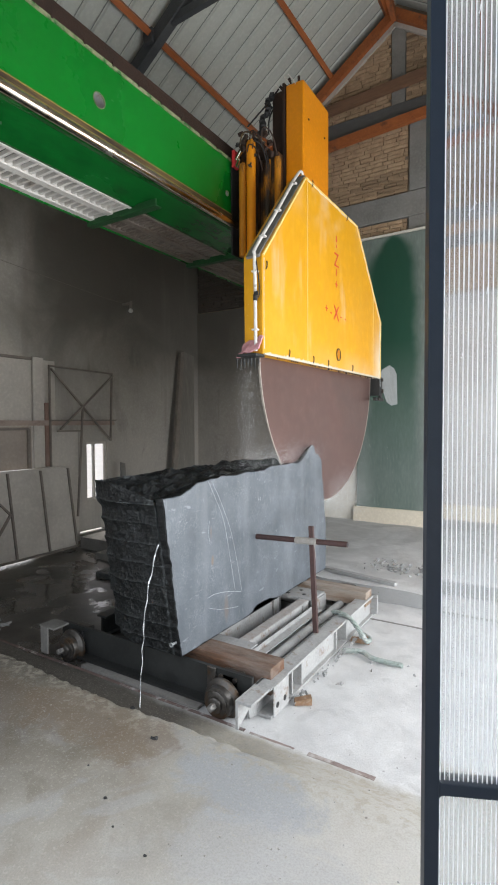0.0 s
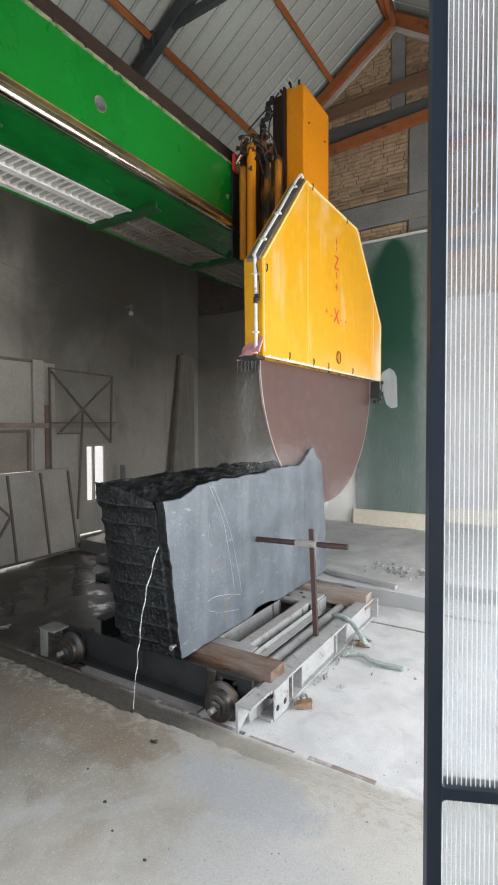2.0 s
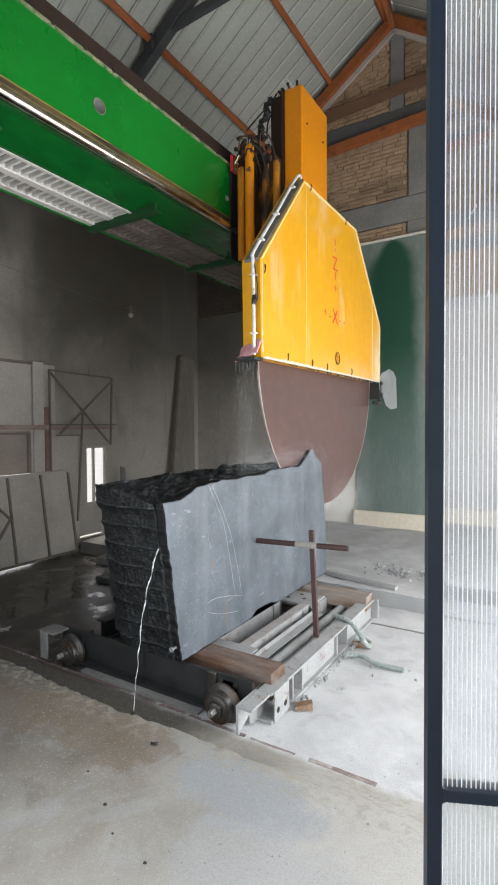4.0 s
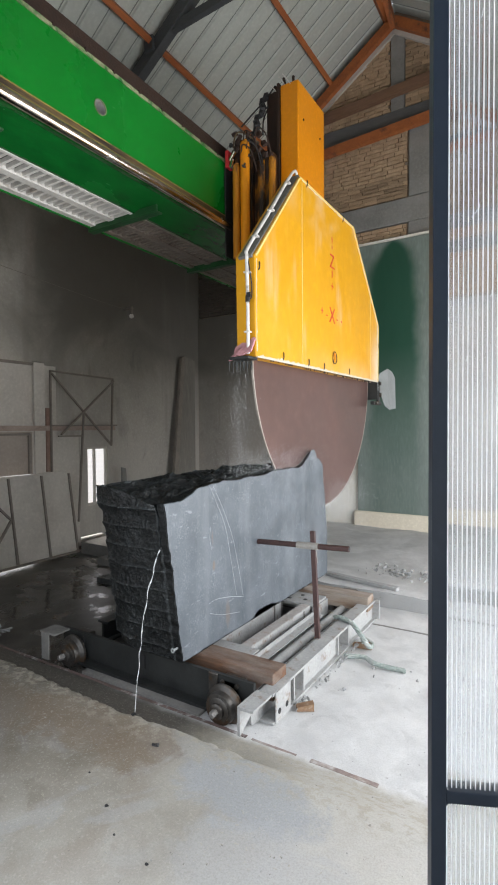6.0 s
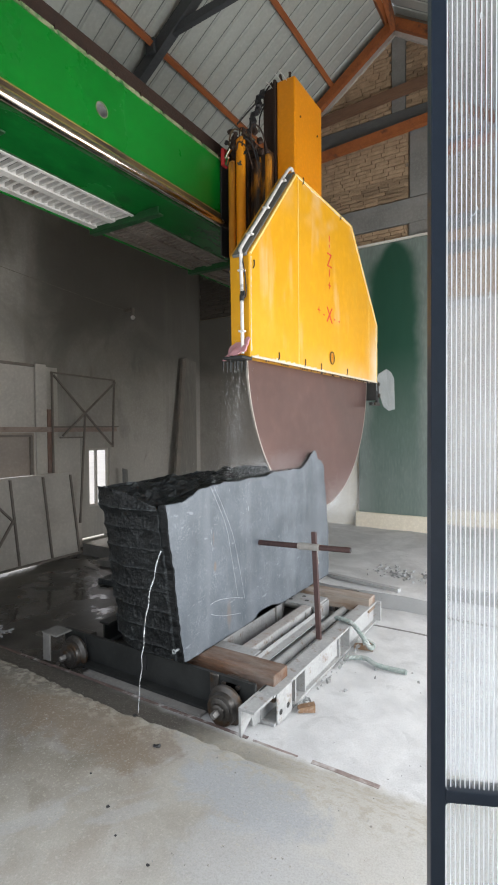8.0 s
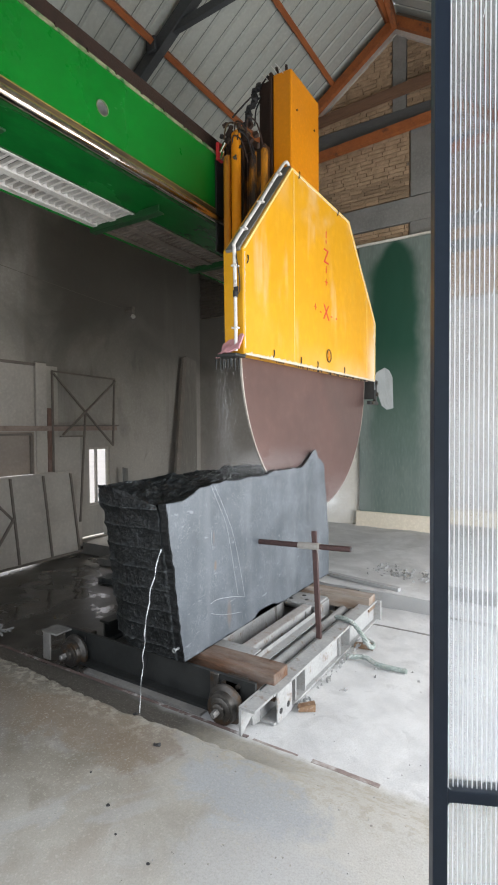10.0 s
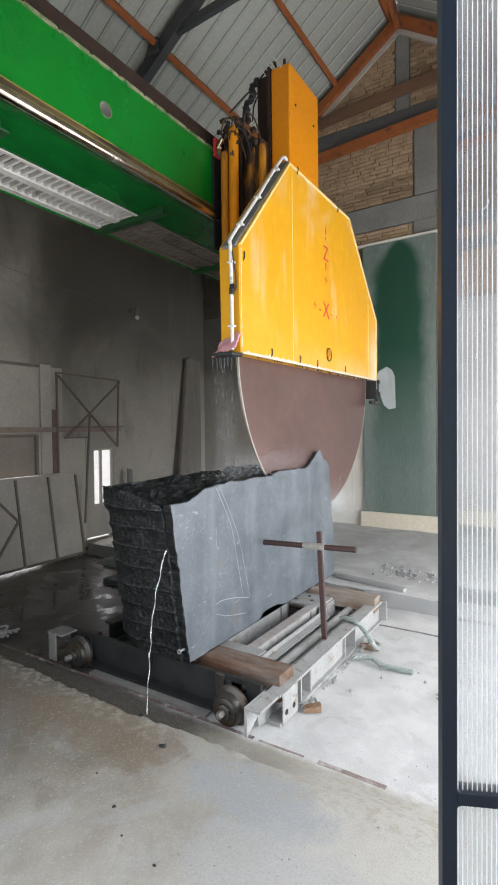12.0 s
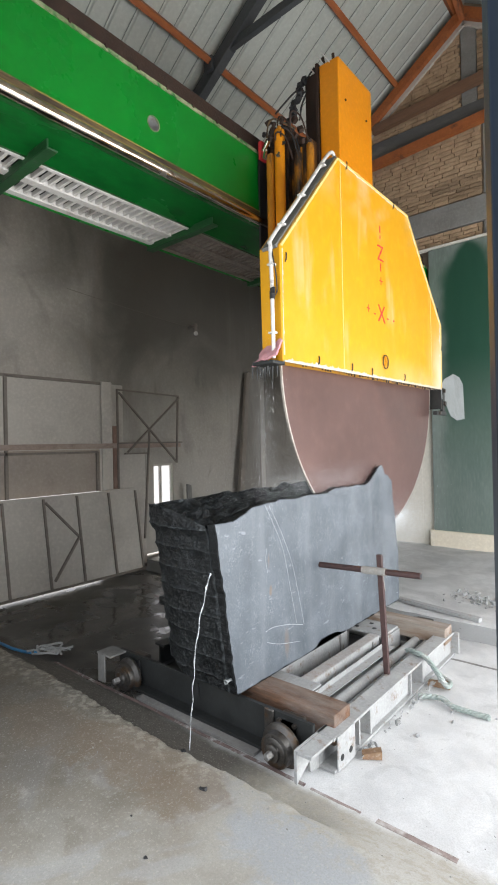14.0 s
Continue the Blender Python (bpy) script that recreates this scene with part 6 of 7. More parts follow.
def build_block():
    b = thing("stone_block", "rough dark granite block with one sawn grey face on the cart", "stone block", (-2.05, 3.0, 0.22))
    # body behind the saw cut: a grid box whose free sides are broken rough
    bm = bmesh.new()
    nx, ny, nz_ = 72, 100, 190
    x0, x1, y0, y1, z0 = -2.30, KERF_X - 0.014, 2.0, 4.0, 0.222

    def rough(p, k):
        return 0.026 * noise.noise(p * 4.5 + Vector((k, 0, 0))) + 0.016 * noise.noise(p * 11 + Vector((0, k, 0))) + 0.008 * noise.noise(p * 27 + Vector((0, 0, k)))

    def shape(i, j, k, xa, xb, na, left_rough, roof=None):
        fx, fy, fz = i / na, j / ny, k / nz_
        x = xa + (xb - xa) * fx
        y = y0 + (y1 - y0) * fy
        z = z0 + fz * ((roof or top_height(x, y)) - z0)
        p = Vector((x, y, z))
        # the broken end: courses between lines of drill holes, each line a thin ridge
        layer = (z - 0.395 + 0.030 * (x + 2.0) * noise.noise((math.floor((z - 0.34) / 0.113) * 2.7, 1, 0)) + 0.006 * noise.noise((x * 6, z * 3, 0))) / 0.113
        n_, f_ = math.floor(layer), layer - math.floor(layer)
        d_ = min(f_, 1 - f_)
        inner = 1 - sstep(-1.86, -1.80, x)
        ledge = (0.003 + 0.008 * abs(noise.noise((x * 4, math.floor(layer + 0.5) * 3.1, 4)))) * math.exp(-(d_ / 0.06) ** 2) - 0.007 * (1 - (2 * f_ - 1) ** 2) + 0.016 * noise.noise((n_ * 3.7, x * 1.5, 8))
        q = Vector((x, 2.0, z))
        chip = 0.013 * abs(noise.noise(q * 9 + Vector((5, 0, 2)))) + 0.010 * abs(noise.noise(Vector((q.x * 30, 0, q.z * 17)))) + 0.005 * abs(noise.noise(q * 52))
        start = 2.119 - 0.156 * (z - 0.263) + front_edge(z) * (0.1 + 0.9 * sstep(-1.92, -1.81, x)) - ledge * (0.25 + 0.75 * inner) + 0.35 * rough(q, 3) * inner + chip * (0.2 + 0.8 * inner) - 0.012 + 0.05 * sstep(-2.12, -2.32, x) - 0.015 * sstep(1.0, 1.08, z) * inner
        p.y = start + (y1 - start) * fy
        if j == ny:
            p.y += 0.012 * noise.noise((z * 8, x * 5, 9)) + 0.10 - 0.16 * max(0.0, z - 0.6)
        if i == 0 and left_rough:
            p.x += 1.6 * rough(p, 7) + 0.10 * sstep(1.08, 0.85, z) + 0.05 * sstep(0.8, 0.3, z)
        if k == nz_ and not roof:
            p.z += (1.0 if left_rough else 0.6) * rough(p, 11) + (0.040 * abs(noise.noise((p.x * 12, p.y * 6, 3))) + 0.020 * abs(noise.noise((p.x * 30, p.y * 19, 5))) - 0.020 if left_rough else 0)
        if k == 0:
            p.z = z0
        return p

    def grid_box(bm, xa, xb, na, left_rough, roof=None):
        vs = {}

        def v(i, j, k):
            if (i, j, k) not in vs:
                vs[i, j, k] = bm.verts.new(shape(i, j, k, xa, xb, na, left_rough, roof))
            return vs[i, j, k]

        for i in range(na):
            for j in range(ny):
                for k in (0, nz_):
                    bm.faces.new((v(i, j, k), v(i + 1, j, k), v(i + 1, j + 1, k), v(i, j + 1, k)))
        for i in range(na):
            for k in range(nz_):
                for j in (0, ny):
                    bm.faces.new((v(i, j, k), v(i + 1, j, k), v(i + 1, j, k + 1), v(i, j, k + 1)))
        for j in range(ny):
            for k in range(nz_):
                for i in (0, na):
                    bm.faces.new((v(i, j, k), v(i, j + 1, k), v(i, j + 1, k + 1), v(i, j, k + 1)))

    grid_box(bm, x0, x1, nx, True)
    part("body", bm, M["granite"], b, "wet black split granite with drill ridges")
    # stone left below the cut, and the slab in front of it
    bm = bmesh.new()
    grid_box(bm, KERF_X + 0.0, FACE_X - 0.004, 4, False)
    part("slab", bm, M["granite_slab"], b, "dark rough edge of the cut slab")
    bm = bmesh.new()
    grid_box(bm, KERF_X - 0.0138, KERF_X - 0.0002, 2, False, CUT_Z)
    part("uncut_core", bm, M["granite"], b)
    # sawn face: a thin plate that follows the slab's outline
    bm = bmesh.new()
    prev = None
    for j in range(ny + 1):
        cur = []
        for k in range(nz_ + 1):
            p = shape(4, j, k, KERF_X, FACE_X - 0.004, 4, False)
            if j == 0:
                p.y += 0.006
            if k == 0:
                p.z = 0.23 + 0.035 * sstep(2.84, 2.92, p.y) * (1 - sstep(3.02, 3.25, p.y)) + 0.008 * noise.noise((p.y * 14, 3, 1))
            cur.append((bm.verts.new((FACE_X - 0.004, p.y, p.z)), bm.verts.new((FACE_X, p.y, p.z - (0.004 if k == nz_ else 0)))))
        if prev:
            for k in range(nz_):
                for s_ in (0, 1):
                    bm.faces.new((prev[k][s_], cur[k][s_], cur[k + 1][s_], prev[k + 1][s_]))
            bm.faces.new((prev[nz_][0], prev[nz_][1], cur[nz_][1], cur[nz_][0]))
        prev = cur
    part("sawn_face", bm, M["sawn"], b, "smooth sawn blue-grey face")
    # stub of a plastic tube in an old drill hole
    bm = bmesh.new()
    tube(bm, [(-1.782 + 0.010 * math.cos(a), 2.066, 0.305 + 0.010 * math.sin(a)) for a in (2 * math.pi * i / 14 for i in range(15))], 0.004, 6)
    cyl(bm, (-1.782, 2.072, 0.305), (-1.782, 2.12, 0.305), 0.007, 10)
    part("drill_hole_plug", bm, M["flap"], b, "small pale plug in a drill hole", True)
    # chalk lines on the sawn face
    for pts, r in (([(2.377, 1.165), (2.45, 1.05), (2.535, 0.897), (2.60, 0.66), (2.654, 0.445)], 0.0012), ([(2.41, 1.162), (2.50, 1.03), (2.608, 0.831), (2.68, 0.61), (2.733, 0.411)], 0.0012),
                   ([(2.362, 0.476), (2.42, 0.482), (2.498, 0.472), (2.60, 0.45), (2.72, 0.415)], 0.0016), ([(2.37, 0.418), (2.42, 0.396), (2.497, 0.369), (2.60, 0.345), (2.685, 0.327)], 0.0013), ([(2.385, 0.93), (2.375, 0.86), (2.39, 0.79)], 0.0009)):
        bm = bmesh.new()
        tube(bm, smooth([(FACE_X + 0.0005, y, z) for y, z in pts], 6), r, 5)
        part("chalk_line", bm, M["chalk"], b, "thin white chalk line")
    settle(b)


# ---------------------------------------------------------------- the rail cart
def lathe_y(bm, c, prof, seg=28):
    """A turned body round the y axis through c; prof is (y, radius)."""
    rings = [[bm.verts.new((c[0] + r * math.cos(2 * math.pi * k / seg), c[1] + y, c[2] + r * math.sin(2 * math.pi * k / seg))) for k in range(seg)] for y, r in prof]
    for a, b in zip(rings, rings[1:]):
        for k in range(seg):
            bm.faces.new((a[k], a[(k + 1) % seg], b[(k + 1) % seg], b[k]))
    bm.faces.new(rings[0]), bm.faces.new(rings[-1][::-1])


def channel(bm, x, y0, y1, z0, z1, w, t=0.014, side=1):
    """A channel along y: web at x, flanges w wide to one side."""
    a, b, c = x - side * t / 2, x + side * t / 2, x + side * w
    prism_y(bm, [(a, z0), (c, z0), (c, z0 + t), (b, z0 + t), (b, z1 - t), (c, z1 - t), (c, z1), (a, z1)], y0, y1)


def build_cart():
    c = thing("rail_cart", "dust-covered steel rail cart with flanged wheels", "rail cart", (-2.0, 3.0, 0.0))
    # outer channel on the bright side
    bm = bmesh.new()
    channel(bm, -1.315, 2.18, 3.82, 0.005, 0.165, 0.085)
    side = part("side_channel", bm, M["dust_grey"], c)
    bm = bmesh.new()
    box(bm, (-1.31, 2.0, 0.1505), (-1.235, 2.179, 0.1645), bevel=0.002)
    part("end_flange", bm, M["dust_grey"], side)
    bm = bmesh.new()
    prism(bm, [(2.0, 0.165), (2.0, 0.02), (2.10, 0.075), (2.11, 0.02), (2.2, 0.005), (2.3, 0.005), (2.3, 0.165)], -1.325, -1.311)
    part("end_gusset", bm, M["dust_grey"], c, "notched end plate")
    for y in (2.425, 2.545, 3.06, 3.24):
        bm = bmesh.new()
        box(bm, (-1.308, y, 0.019), (-1.236, y + 0.014, 0.151))
        part("stiffener", bm, M["dust_grey"], side)
    # closing plate between the stiffeners, with a worn lower edge
    bm = bmesh.new()
    box(bm, (-1.262, 2.56, 0.0195), (-1.252, 3.059, 0.1505), bevel=0.002)
    part("web_plate", bm, M["dust_grey"], side)
    bm = bmesh.new()
    box(bm, (-1.262, 3.255, 0.0195), (-1.252, 3.80, 0.1505), bevel=0.002)
    part("web_plate", bm, M["dust_grey"], side)
    bm = bmesh.new()
    box(bm, (-1.2295, 2.20, 0.006), (-1.2215, 2.36, 0.164), bevel=0.002)
    part("cover_plate", bm, M["dust_grey"], side)
    # black discs paint the shade inside the cover plate's holes
    for x, y in ((-1.2205, 2.315), (-1.2205, 2.235)):
        bm = bmesh.new()
        cyl(bm, (x - 0.004, y, 0.06), (x + 0.001, y, 0.06), 0.015, 14)
        part("bolt_hole", bm, M["black"], side)
    # inner beams
    for x, z1 in ((-1.60, 0.175), (-1.845, 0.172)):
        bm = bmesh.new()
        prism_y(bm, [(x, 0.03), (x, z1), (x - 0.075, z1), (x - 0.075, z1 - 0.012), (x - 0.012, z1 - 0.012), (x - 0.012, 0.03)], 2.42, 3.42)
        part("inner_beam", bm, M["dust_grey"], c, "dusty grey channel beam")
        for y in (3.30, 3.41):
            bm = bmesh.new()
            box(bm, (x + 0.0005, y, 0.05), (x + 0.006, y + 0.012, z1 - 0.01))
            part("weld_rib", bm, M["flange_grey"], c)
    bm = bmesh.new()
    prism_y(bm, [(-1.545, 0.126), (-1.485, 0.126), (-1.485, 0.132), (-1.539, 0.132), (-1.539, 0.16), (-1.545, 0.16)], 2.43, 3.40)
    part("angle_bar", bm, M["dust_grey"], c)
    for x, w, z1, name in ((-2.35, 0.10, 0.165, "inner_beam"), (-2.72, 0.09, 0.165, "inner_beam")):
        bm = bmesh.new()
        box(bm, (x - w / 2, 2.42, z1 - 0.014), (x + w / 2, 3.82, z1))
        box(bm, (x - 0.008, 2.42, 0.03), (x + 0.008, 3.82, z1 - 0.014))
        box(bm, (x - w / 2, 2.42, 0.02), (x + w / 2, 3.82, 0.034))
        part(name, bm, M["dark_steel"], c, "dark inner beam")
    bm = bmesh.new()
    box(bm, (-1.672, 2.47, 0.1755), (-1.604, 3.41, 0.178))
    part("rust_patch", bm, M["rust_dust"], c, "rusty top of the inner beam")
    # round bars along the bed
    for x, r in ((-1.445, 0.030), (-1.372, 0.022)):
        bm = bmesh.new()
        cyl(bm, (x, 2.3, 0.10), (x, 3.72, 0.10), r, 16)
        part("round_bar", bm, M["dust_grey"], c, smooth_shade=True)
    bm = bmesh.new()
    box(bm, (-1.87, 3.421, 0.165), (-1.57, 3.65, 0.182), bevel=0.004)
    plate = part("bed_plate", bm, M["dust_grey"], c, "dusty bed plate with bolt holes")
    # no real openings: black discs give the dark of the holes
    for x, y in ((-1.80, 3.47), (-1.68, 3.50), (-1.74, 3.58)):
        bm = bmesh.new()
        cyl(bm, (x, y, 0.176), (x, y, 0.1832), 0.016, 12)
        part("bolt_hole", bm, M["black"], plate)
    bm = bmesh.new()
    box(bm, (-1.575, 3.40, 0.04), (-1.563, 3.66, 0.164))
    part("plate_side", bm, M["dust_grey"], plate)
    # cover over the beams' near end, beside the bearer
    bm = bmesh.new()
    box(bm, (-1.86, 2.415, 0.1755), (-1.53, 2.56, 0.184), bevel=0.003)
    part("end_cover", bm, M["dust_grey"], c)
    bm = bmesh.new()
    box(bm, (-1.605, 2.145, 0.10), (-1.548, 2.158, 0.205), bevel=0.006)
    part("hanging_lug", bm, M["wheel"], c, "worn steel lug on the end beam")
    # dark end beam under the block
    bm = bmesh.new()
    box(bm, (-2.80, 2.16, 0.035), (-1.33, 2.18, 0.20))
    box(bm, (-2.62, 2.10, 0.02), (-1.50, 2.18, 0.034))
    part("end_beam", bm, M["dark_steel"], c, "dark wet end beam")
    bm = bmesh.new()
    box(bm, (-2.50, 2.055, 0.004), (-1.60, 2.15, 0.019))
    part("lower_flange", bm, M["flange_grey"], c)
    bm = bmesh.new()
    box(bm, (-2.80, 3.80, 0.02), (-1.20, 3.825, 0.165))
    part("far_end_beam", bm, M["dust_grey"], c)
    bm = bmesh.new()
    box(bm, (-2.852, 2.028, 0.03), (-2.785, 2.040, 0.20), bevel=0.002)
    box(bm, (-2.88, 2.041, 0.188), (-2.735, 2.16, 0.20), bevel=0.002)
    part("end_angle", bm, M["flange_grey"], c)
    for x in (-2.60, -2.08):
        bm = bmesh.new()
        box(bm, (x - 0.01, 2.150, 0.10), (x + 0.01, 2.159, 0.18))
        part("hook_plate", bm, M["black"], c)
    # flanged wheels with stepped hubs
    for x, y, rr in ((-1.474, 2.045, 0.106), (-2.66, 2.065, 0.106), (-1.474, 3.74, 0.098), (-2.66, 3.74, 0.098)):
        bm = bmesh.new()
        lathe_y(bm, (x, y, 0.078), [(-0.004, 0.060), (0.0, 0.066), (0.006, 0.066), (0.008, 0.078), (0.012, 0.081), (0.040, 0.083), (0.046, 0.090), (0.052, rr - 0.004), (0.056, rr), (0.070, rr), (0.076, rr - 0.006), (0.082, 0.075), (0.11, 0.06), (0.13, 0.055)], 40)
        w = part("wheel", bm, M["wheel"], c, "worn flanged steel wheel", True)
        bm = bmesh.new()
        lathe_y(bm, (x, y, 0.078), [(-0.020, 0.034), (-0.016, 0.040), (-0.0045, 0.042)], 32)
        part("hub", bm, M["wheel"], w, smooth_shade=True)
        bm = bmesh.new()
        lathe_y(bm, (x, y, 0.078), [(-0.056, 0.014), (-0.052, 0.018), (-0.020, 0.020)], 5)
        part("axle_end", bm, M["axle"], w)
        bm = bmesh.new()
        box(bm, (x - 0.065, y + 0.115, 0.05), (x + 0.065, y + 0.19, 0.185), bevel=0.012)
        cyl(bm, (x - 0.045, y + 0.10, 0.165), (x - 0.045, y + 0.13, 0.165), 0.012, 8)
        cyl(bm, (x + 0.045, y + 0.10, 0.165), (x + 0.045, y + 0.13, 0.165), 0.012, 8)
        part("bearing_block", bm, M["wheel"], c)
    # upright with a cross handle
    bm = bmesh.new()
    bar(bm, (-1.322, 2.93, 0.165), (-1.353, 2.928, 0.845), 0.030, 0.022, (0, 1, 0))
    post = part("handle_post", bm, M["handle"], c, "rusty brown flat-bar post")
    bm = bmesh.new()
    cyl(bm, (-1.795, 2.925, 0.733), (-1.10, 2.905, 0.763), 0.018, 14)
    hd = part("cross_handle", bm, M["handle"], c, "rusty round cross handle", True)
    bm = bmesh.new()
    cyl(bm, (-1.455, 2.915, 0.7475), (-1.305, 2.911, 0.754), 0.0225, 14)
    part("handle_wrap", bm, M["wrap"], hd, "pale tape wrap", True)
    # black disc on the closed end, for the shade inside the tube
    bm = bmesh.new()
    cyl(bm, (-1.1005, 2.905, 0.763), (-1.0985, 2.905, 0.763), 0.014, 14)
    part("hollow_end", bm, M["black"], hd, "black disc for the tube's shaded inside")
    bm = bmesh.new()
    tube(bm, smooth([(-1.318, 2.895, 0.775), (-1.312, 2.888, 0.74), (-1.308, 2.889, 0.70), (-1.303, 2.89, 0.655)], 5), 0.002, 6)
    part("tie_wire", bm, M["wrap"], hd, "loose end of tie wire", True)
    settle(c)


M["spray"] = mat("spray_droplets", (0.85, 0.87, 0.88), (0.8, 0.82, 0.83), rough=1.0, spec=0.0, scale=5, fine=20, bump=0)
M["rust_dust"] = mat("dusty_rust", (0.38, 0.36, 0.345), (0.30, 0.275, 0.255), rough=0.9, scale=12, fine=60, bump=0.2, dirt=(0.22, 0.11, 0.075), dirt_amount=0.25, dirt_scale=14, soft_dirt=0.2)
M["rail"] = mat("dark_rusty_rail", (0.17, 0.12, 0.11), (0.10, 0.07, 0.065), rough=0.8, scale=14, fine=60, bump=0.2, dirt=(0.42, 0.41, 0.40), dirt_amount=0.3, dirt_scale=9)
M["rail_dusty"] = mat("dusty_rail", (0.30, 0.24, 0.215), (0.17, 0.13, 0.12), rough=0.85, scale=14, fine=60, bump=0.2, dirt=(0.45, 0.43, 0.41), dirt_amount=0.4, dirt_scale=9, soft_dirt=0.2)
M["timber_dusty"] = mat("dusty_timber", (0.27, 0.185, 0.125), (0.15, 0.10, 0.068), rough=0.9, scale=8, fine=55, bump=0.35, stretch=(0.14, 1, 1), dirt=(0.42, 0.40, 0.37), dirt_amount=0.5, dirt_scale=6, soft_dirt=0.3)
M["offcut"] = mat("split_brown_wood", (0.30, 0.19, 0.11), (0.17, 0.095, 0.055), rough=0.9, scale=14, fine=70, bump=0.3, dirt=(0.45, 0.41, 0.36), dirt_amount=0.35, dirt_scale=18, soft_dirt=0.25)
M["handle"] = mat("red_brown_rusty_bar", (0.085, 0.045, 0.041), (0.05, 0.029, 0.027), rough=0.6, scale=16, fine=80, bump=0.15, metal=0.2)
M["wrap"] = mat("pale_tape", (0.34, 0.325, 0.30), (0.25, 0.235, 0.21), rough=0.85, scale=20, fine=90, bump=0.2)


def build_timbers():
    for y0, y1, x1, z0, lab in ((2.255, 2.405, -1.27, 0.1665, "front"), (3.66, 3.79, -1.24, 0.1665, "far")):
        bm = bmesh.new()
        box(bm, (-2.08, y0, z0 - (0.088 if y0 < 3 else 0.055)), (x1, y1, 0.2215), bevel=0.005)
        for v in bm.verts:
            v.co += 0.003 * Vector((noise.noise(v.co * 9), noise.noise(v.co * 7 + Vector((3, 0, 0))), 0))
        tagged(link("timber_sleeper", bm, M["timber"] if y0 < 3 else M["timber_dusty"]), "weathered brown timber bearer lying across the rail cart", "timber", "bearers under the block")
    for pts, lab in (([(-1.195, 2.375, 0.0), (-1.12, 2.425, 0.0)], "split wooden wedge on the dusty floor"), ([(-1.215, 3.28, 0.0), (-1.09, 3.30, 0.0)], "short brown wood offcut beside the cart")):
        bm = bmesh.new()
        p, q = Vector(pts[0]) + Vector((0, 0, 0.024)), Vector(pts[1]) + Vector((0, 0, 0.024))
        bar(bm, p, q, 0.042, 0.04)
        for v in bm.verts:
            if (v.co - p).length < 0.06 and v.co.z > 0.03:
                v.co.z -= 0.018
        tagged(link("wood_offcut", bm, M["offcut"]), lab, "wood offcut")


def build_rails():
    for y, x0, x1, z, hw in ((2.042, -3.4, -1.30, 0.003, 0.010), (2.042, -1.27, -1.03, 0.002, 0.007), (2.042, -0.96, -0.65, 0.004, 0.0125), (3.74, -3.4, 0.6, 0.004, 0.010)):
        bm = bmesh.new()
        n = max(2, int((x1 - x0) / 0.12))
        for i in range(n):
            a, b = x0 + (x1 - x0) * i / n, x0 + (x1 - x0) * (i + 1) / n
            dz = floor_height((a + b) / 2, y)
            box(bm, (a, y - hw, -0.05), (b, y + hw, dz + z - 0.001))
        bmesh.ops.remove_doubles(bm, verts=bm.verts[:], dist=0.0003)
        tagged(link("rail", bm, M["flange_grey"] if y > 3 else M["rail"] if x0 < -3 else M["rail_dusty"]), "rusty rail let into the concrete floor", "rail", "floor rails", "structure")


def twisted(bm, pts, r, strands=3, turns=40):
    pts = smooth(pts, 14)
    for s_ in range(strands):
        out = []
        for i, p in enumerate(pts):
            a = 2 * math.pi * (s_ / strands + turns * i / len(pts) / 6)
            d = (pts[min(i + 1, len(pts) - 1)] - pts[max(i - 1, 0)]).normalized()
            u = d.cross(Vector((0, 0.1, 1))).normalized()
            w = u.cross(d)
            out.append(p + 0.62 * r * (math.cos(a) * u + math.sin(a) * w))
        tube(bm, out, r * 0.62, 6)


def build_ropes():
    for pts, r in (([(-1.36, 3.30, 0.172), (-1.29, 3.27, 0.185), (-1.215, 3.25, 0.172), (-1.14, 3.22, 0.12), (-1.09, 3.23, 0.05), (-1.10, 3.32, 0.03), (-1.18, 3.38, 0.03), (-1.14, 3.28, 0.045)], 0.014),
                   ([(-1.19, 3.06, 0.025), (-1.08, 3.10, 0.03), (-1.0, 3.06, 0.025), (-0.90, 3.06, 0.022), (-0.81, 3.07, 0.02)], 0.0135)):
        bm = bmesh.new()
        twisted(bm, pts, r)
        tagged(link("rope", bm, M["rope"], smooth_shade=True), "thick grey-green rope, dusty, lying by the cart", "rope")
    # blue hose and a pale rag-like coil
    bm = bmesh.new()
    tube(bm, smooth([(-4.5, 1.80, 0.02), (-4.07, 1.92, 0.02), (-3.83, 1.94, 0.02), (-3.66, 1.98, 0.02), (-3.60, 2.03, 0.02)]), 0.011, 8)
    tagged(link("hose", bm, M["blue"], smooth_shade=True), "blue water hose on the wet floor", "hose")
    bm = bmesh.new()
    rnd = random.Random(8)
    for k in range(7):
        pts = [(-3.64 + 0.055 * i + rnd.uniform(-0.03, 0.03), 1.98 + 0.022 * k + 0.02 * i + rnd.uniform(-0.04, 0.04), 0.025 + rnd.uniform(0, 0.035)) for i in range(5)]
        tube(bm, smooth(pts, 5), 0.008, 6)
    tagged(link("rope_coil", bm, M["stone_chip"], smooth_shade=True), "untidy pale coil of cord on the wet floor", "cord")


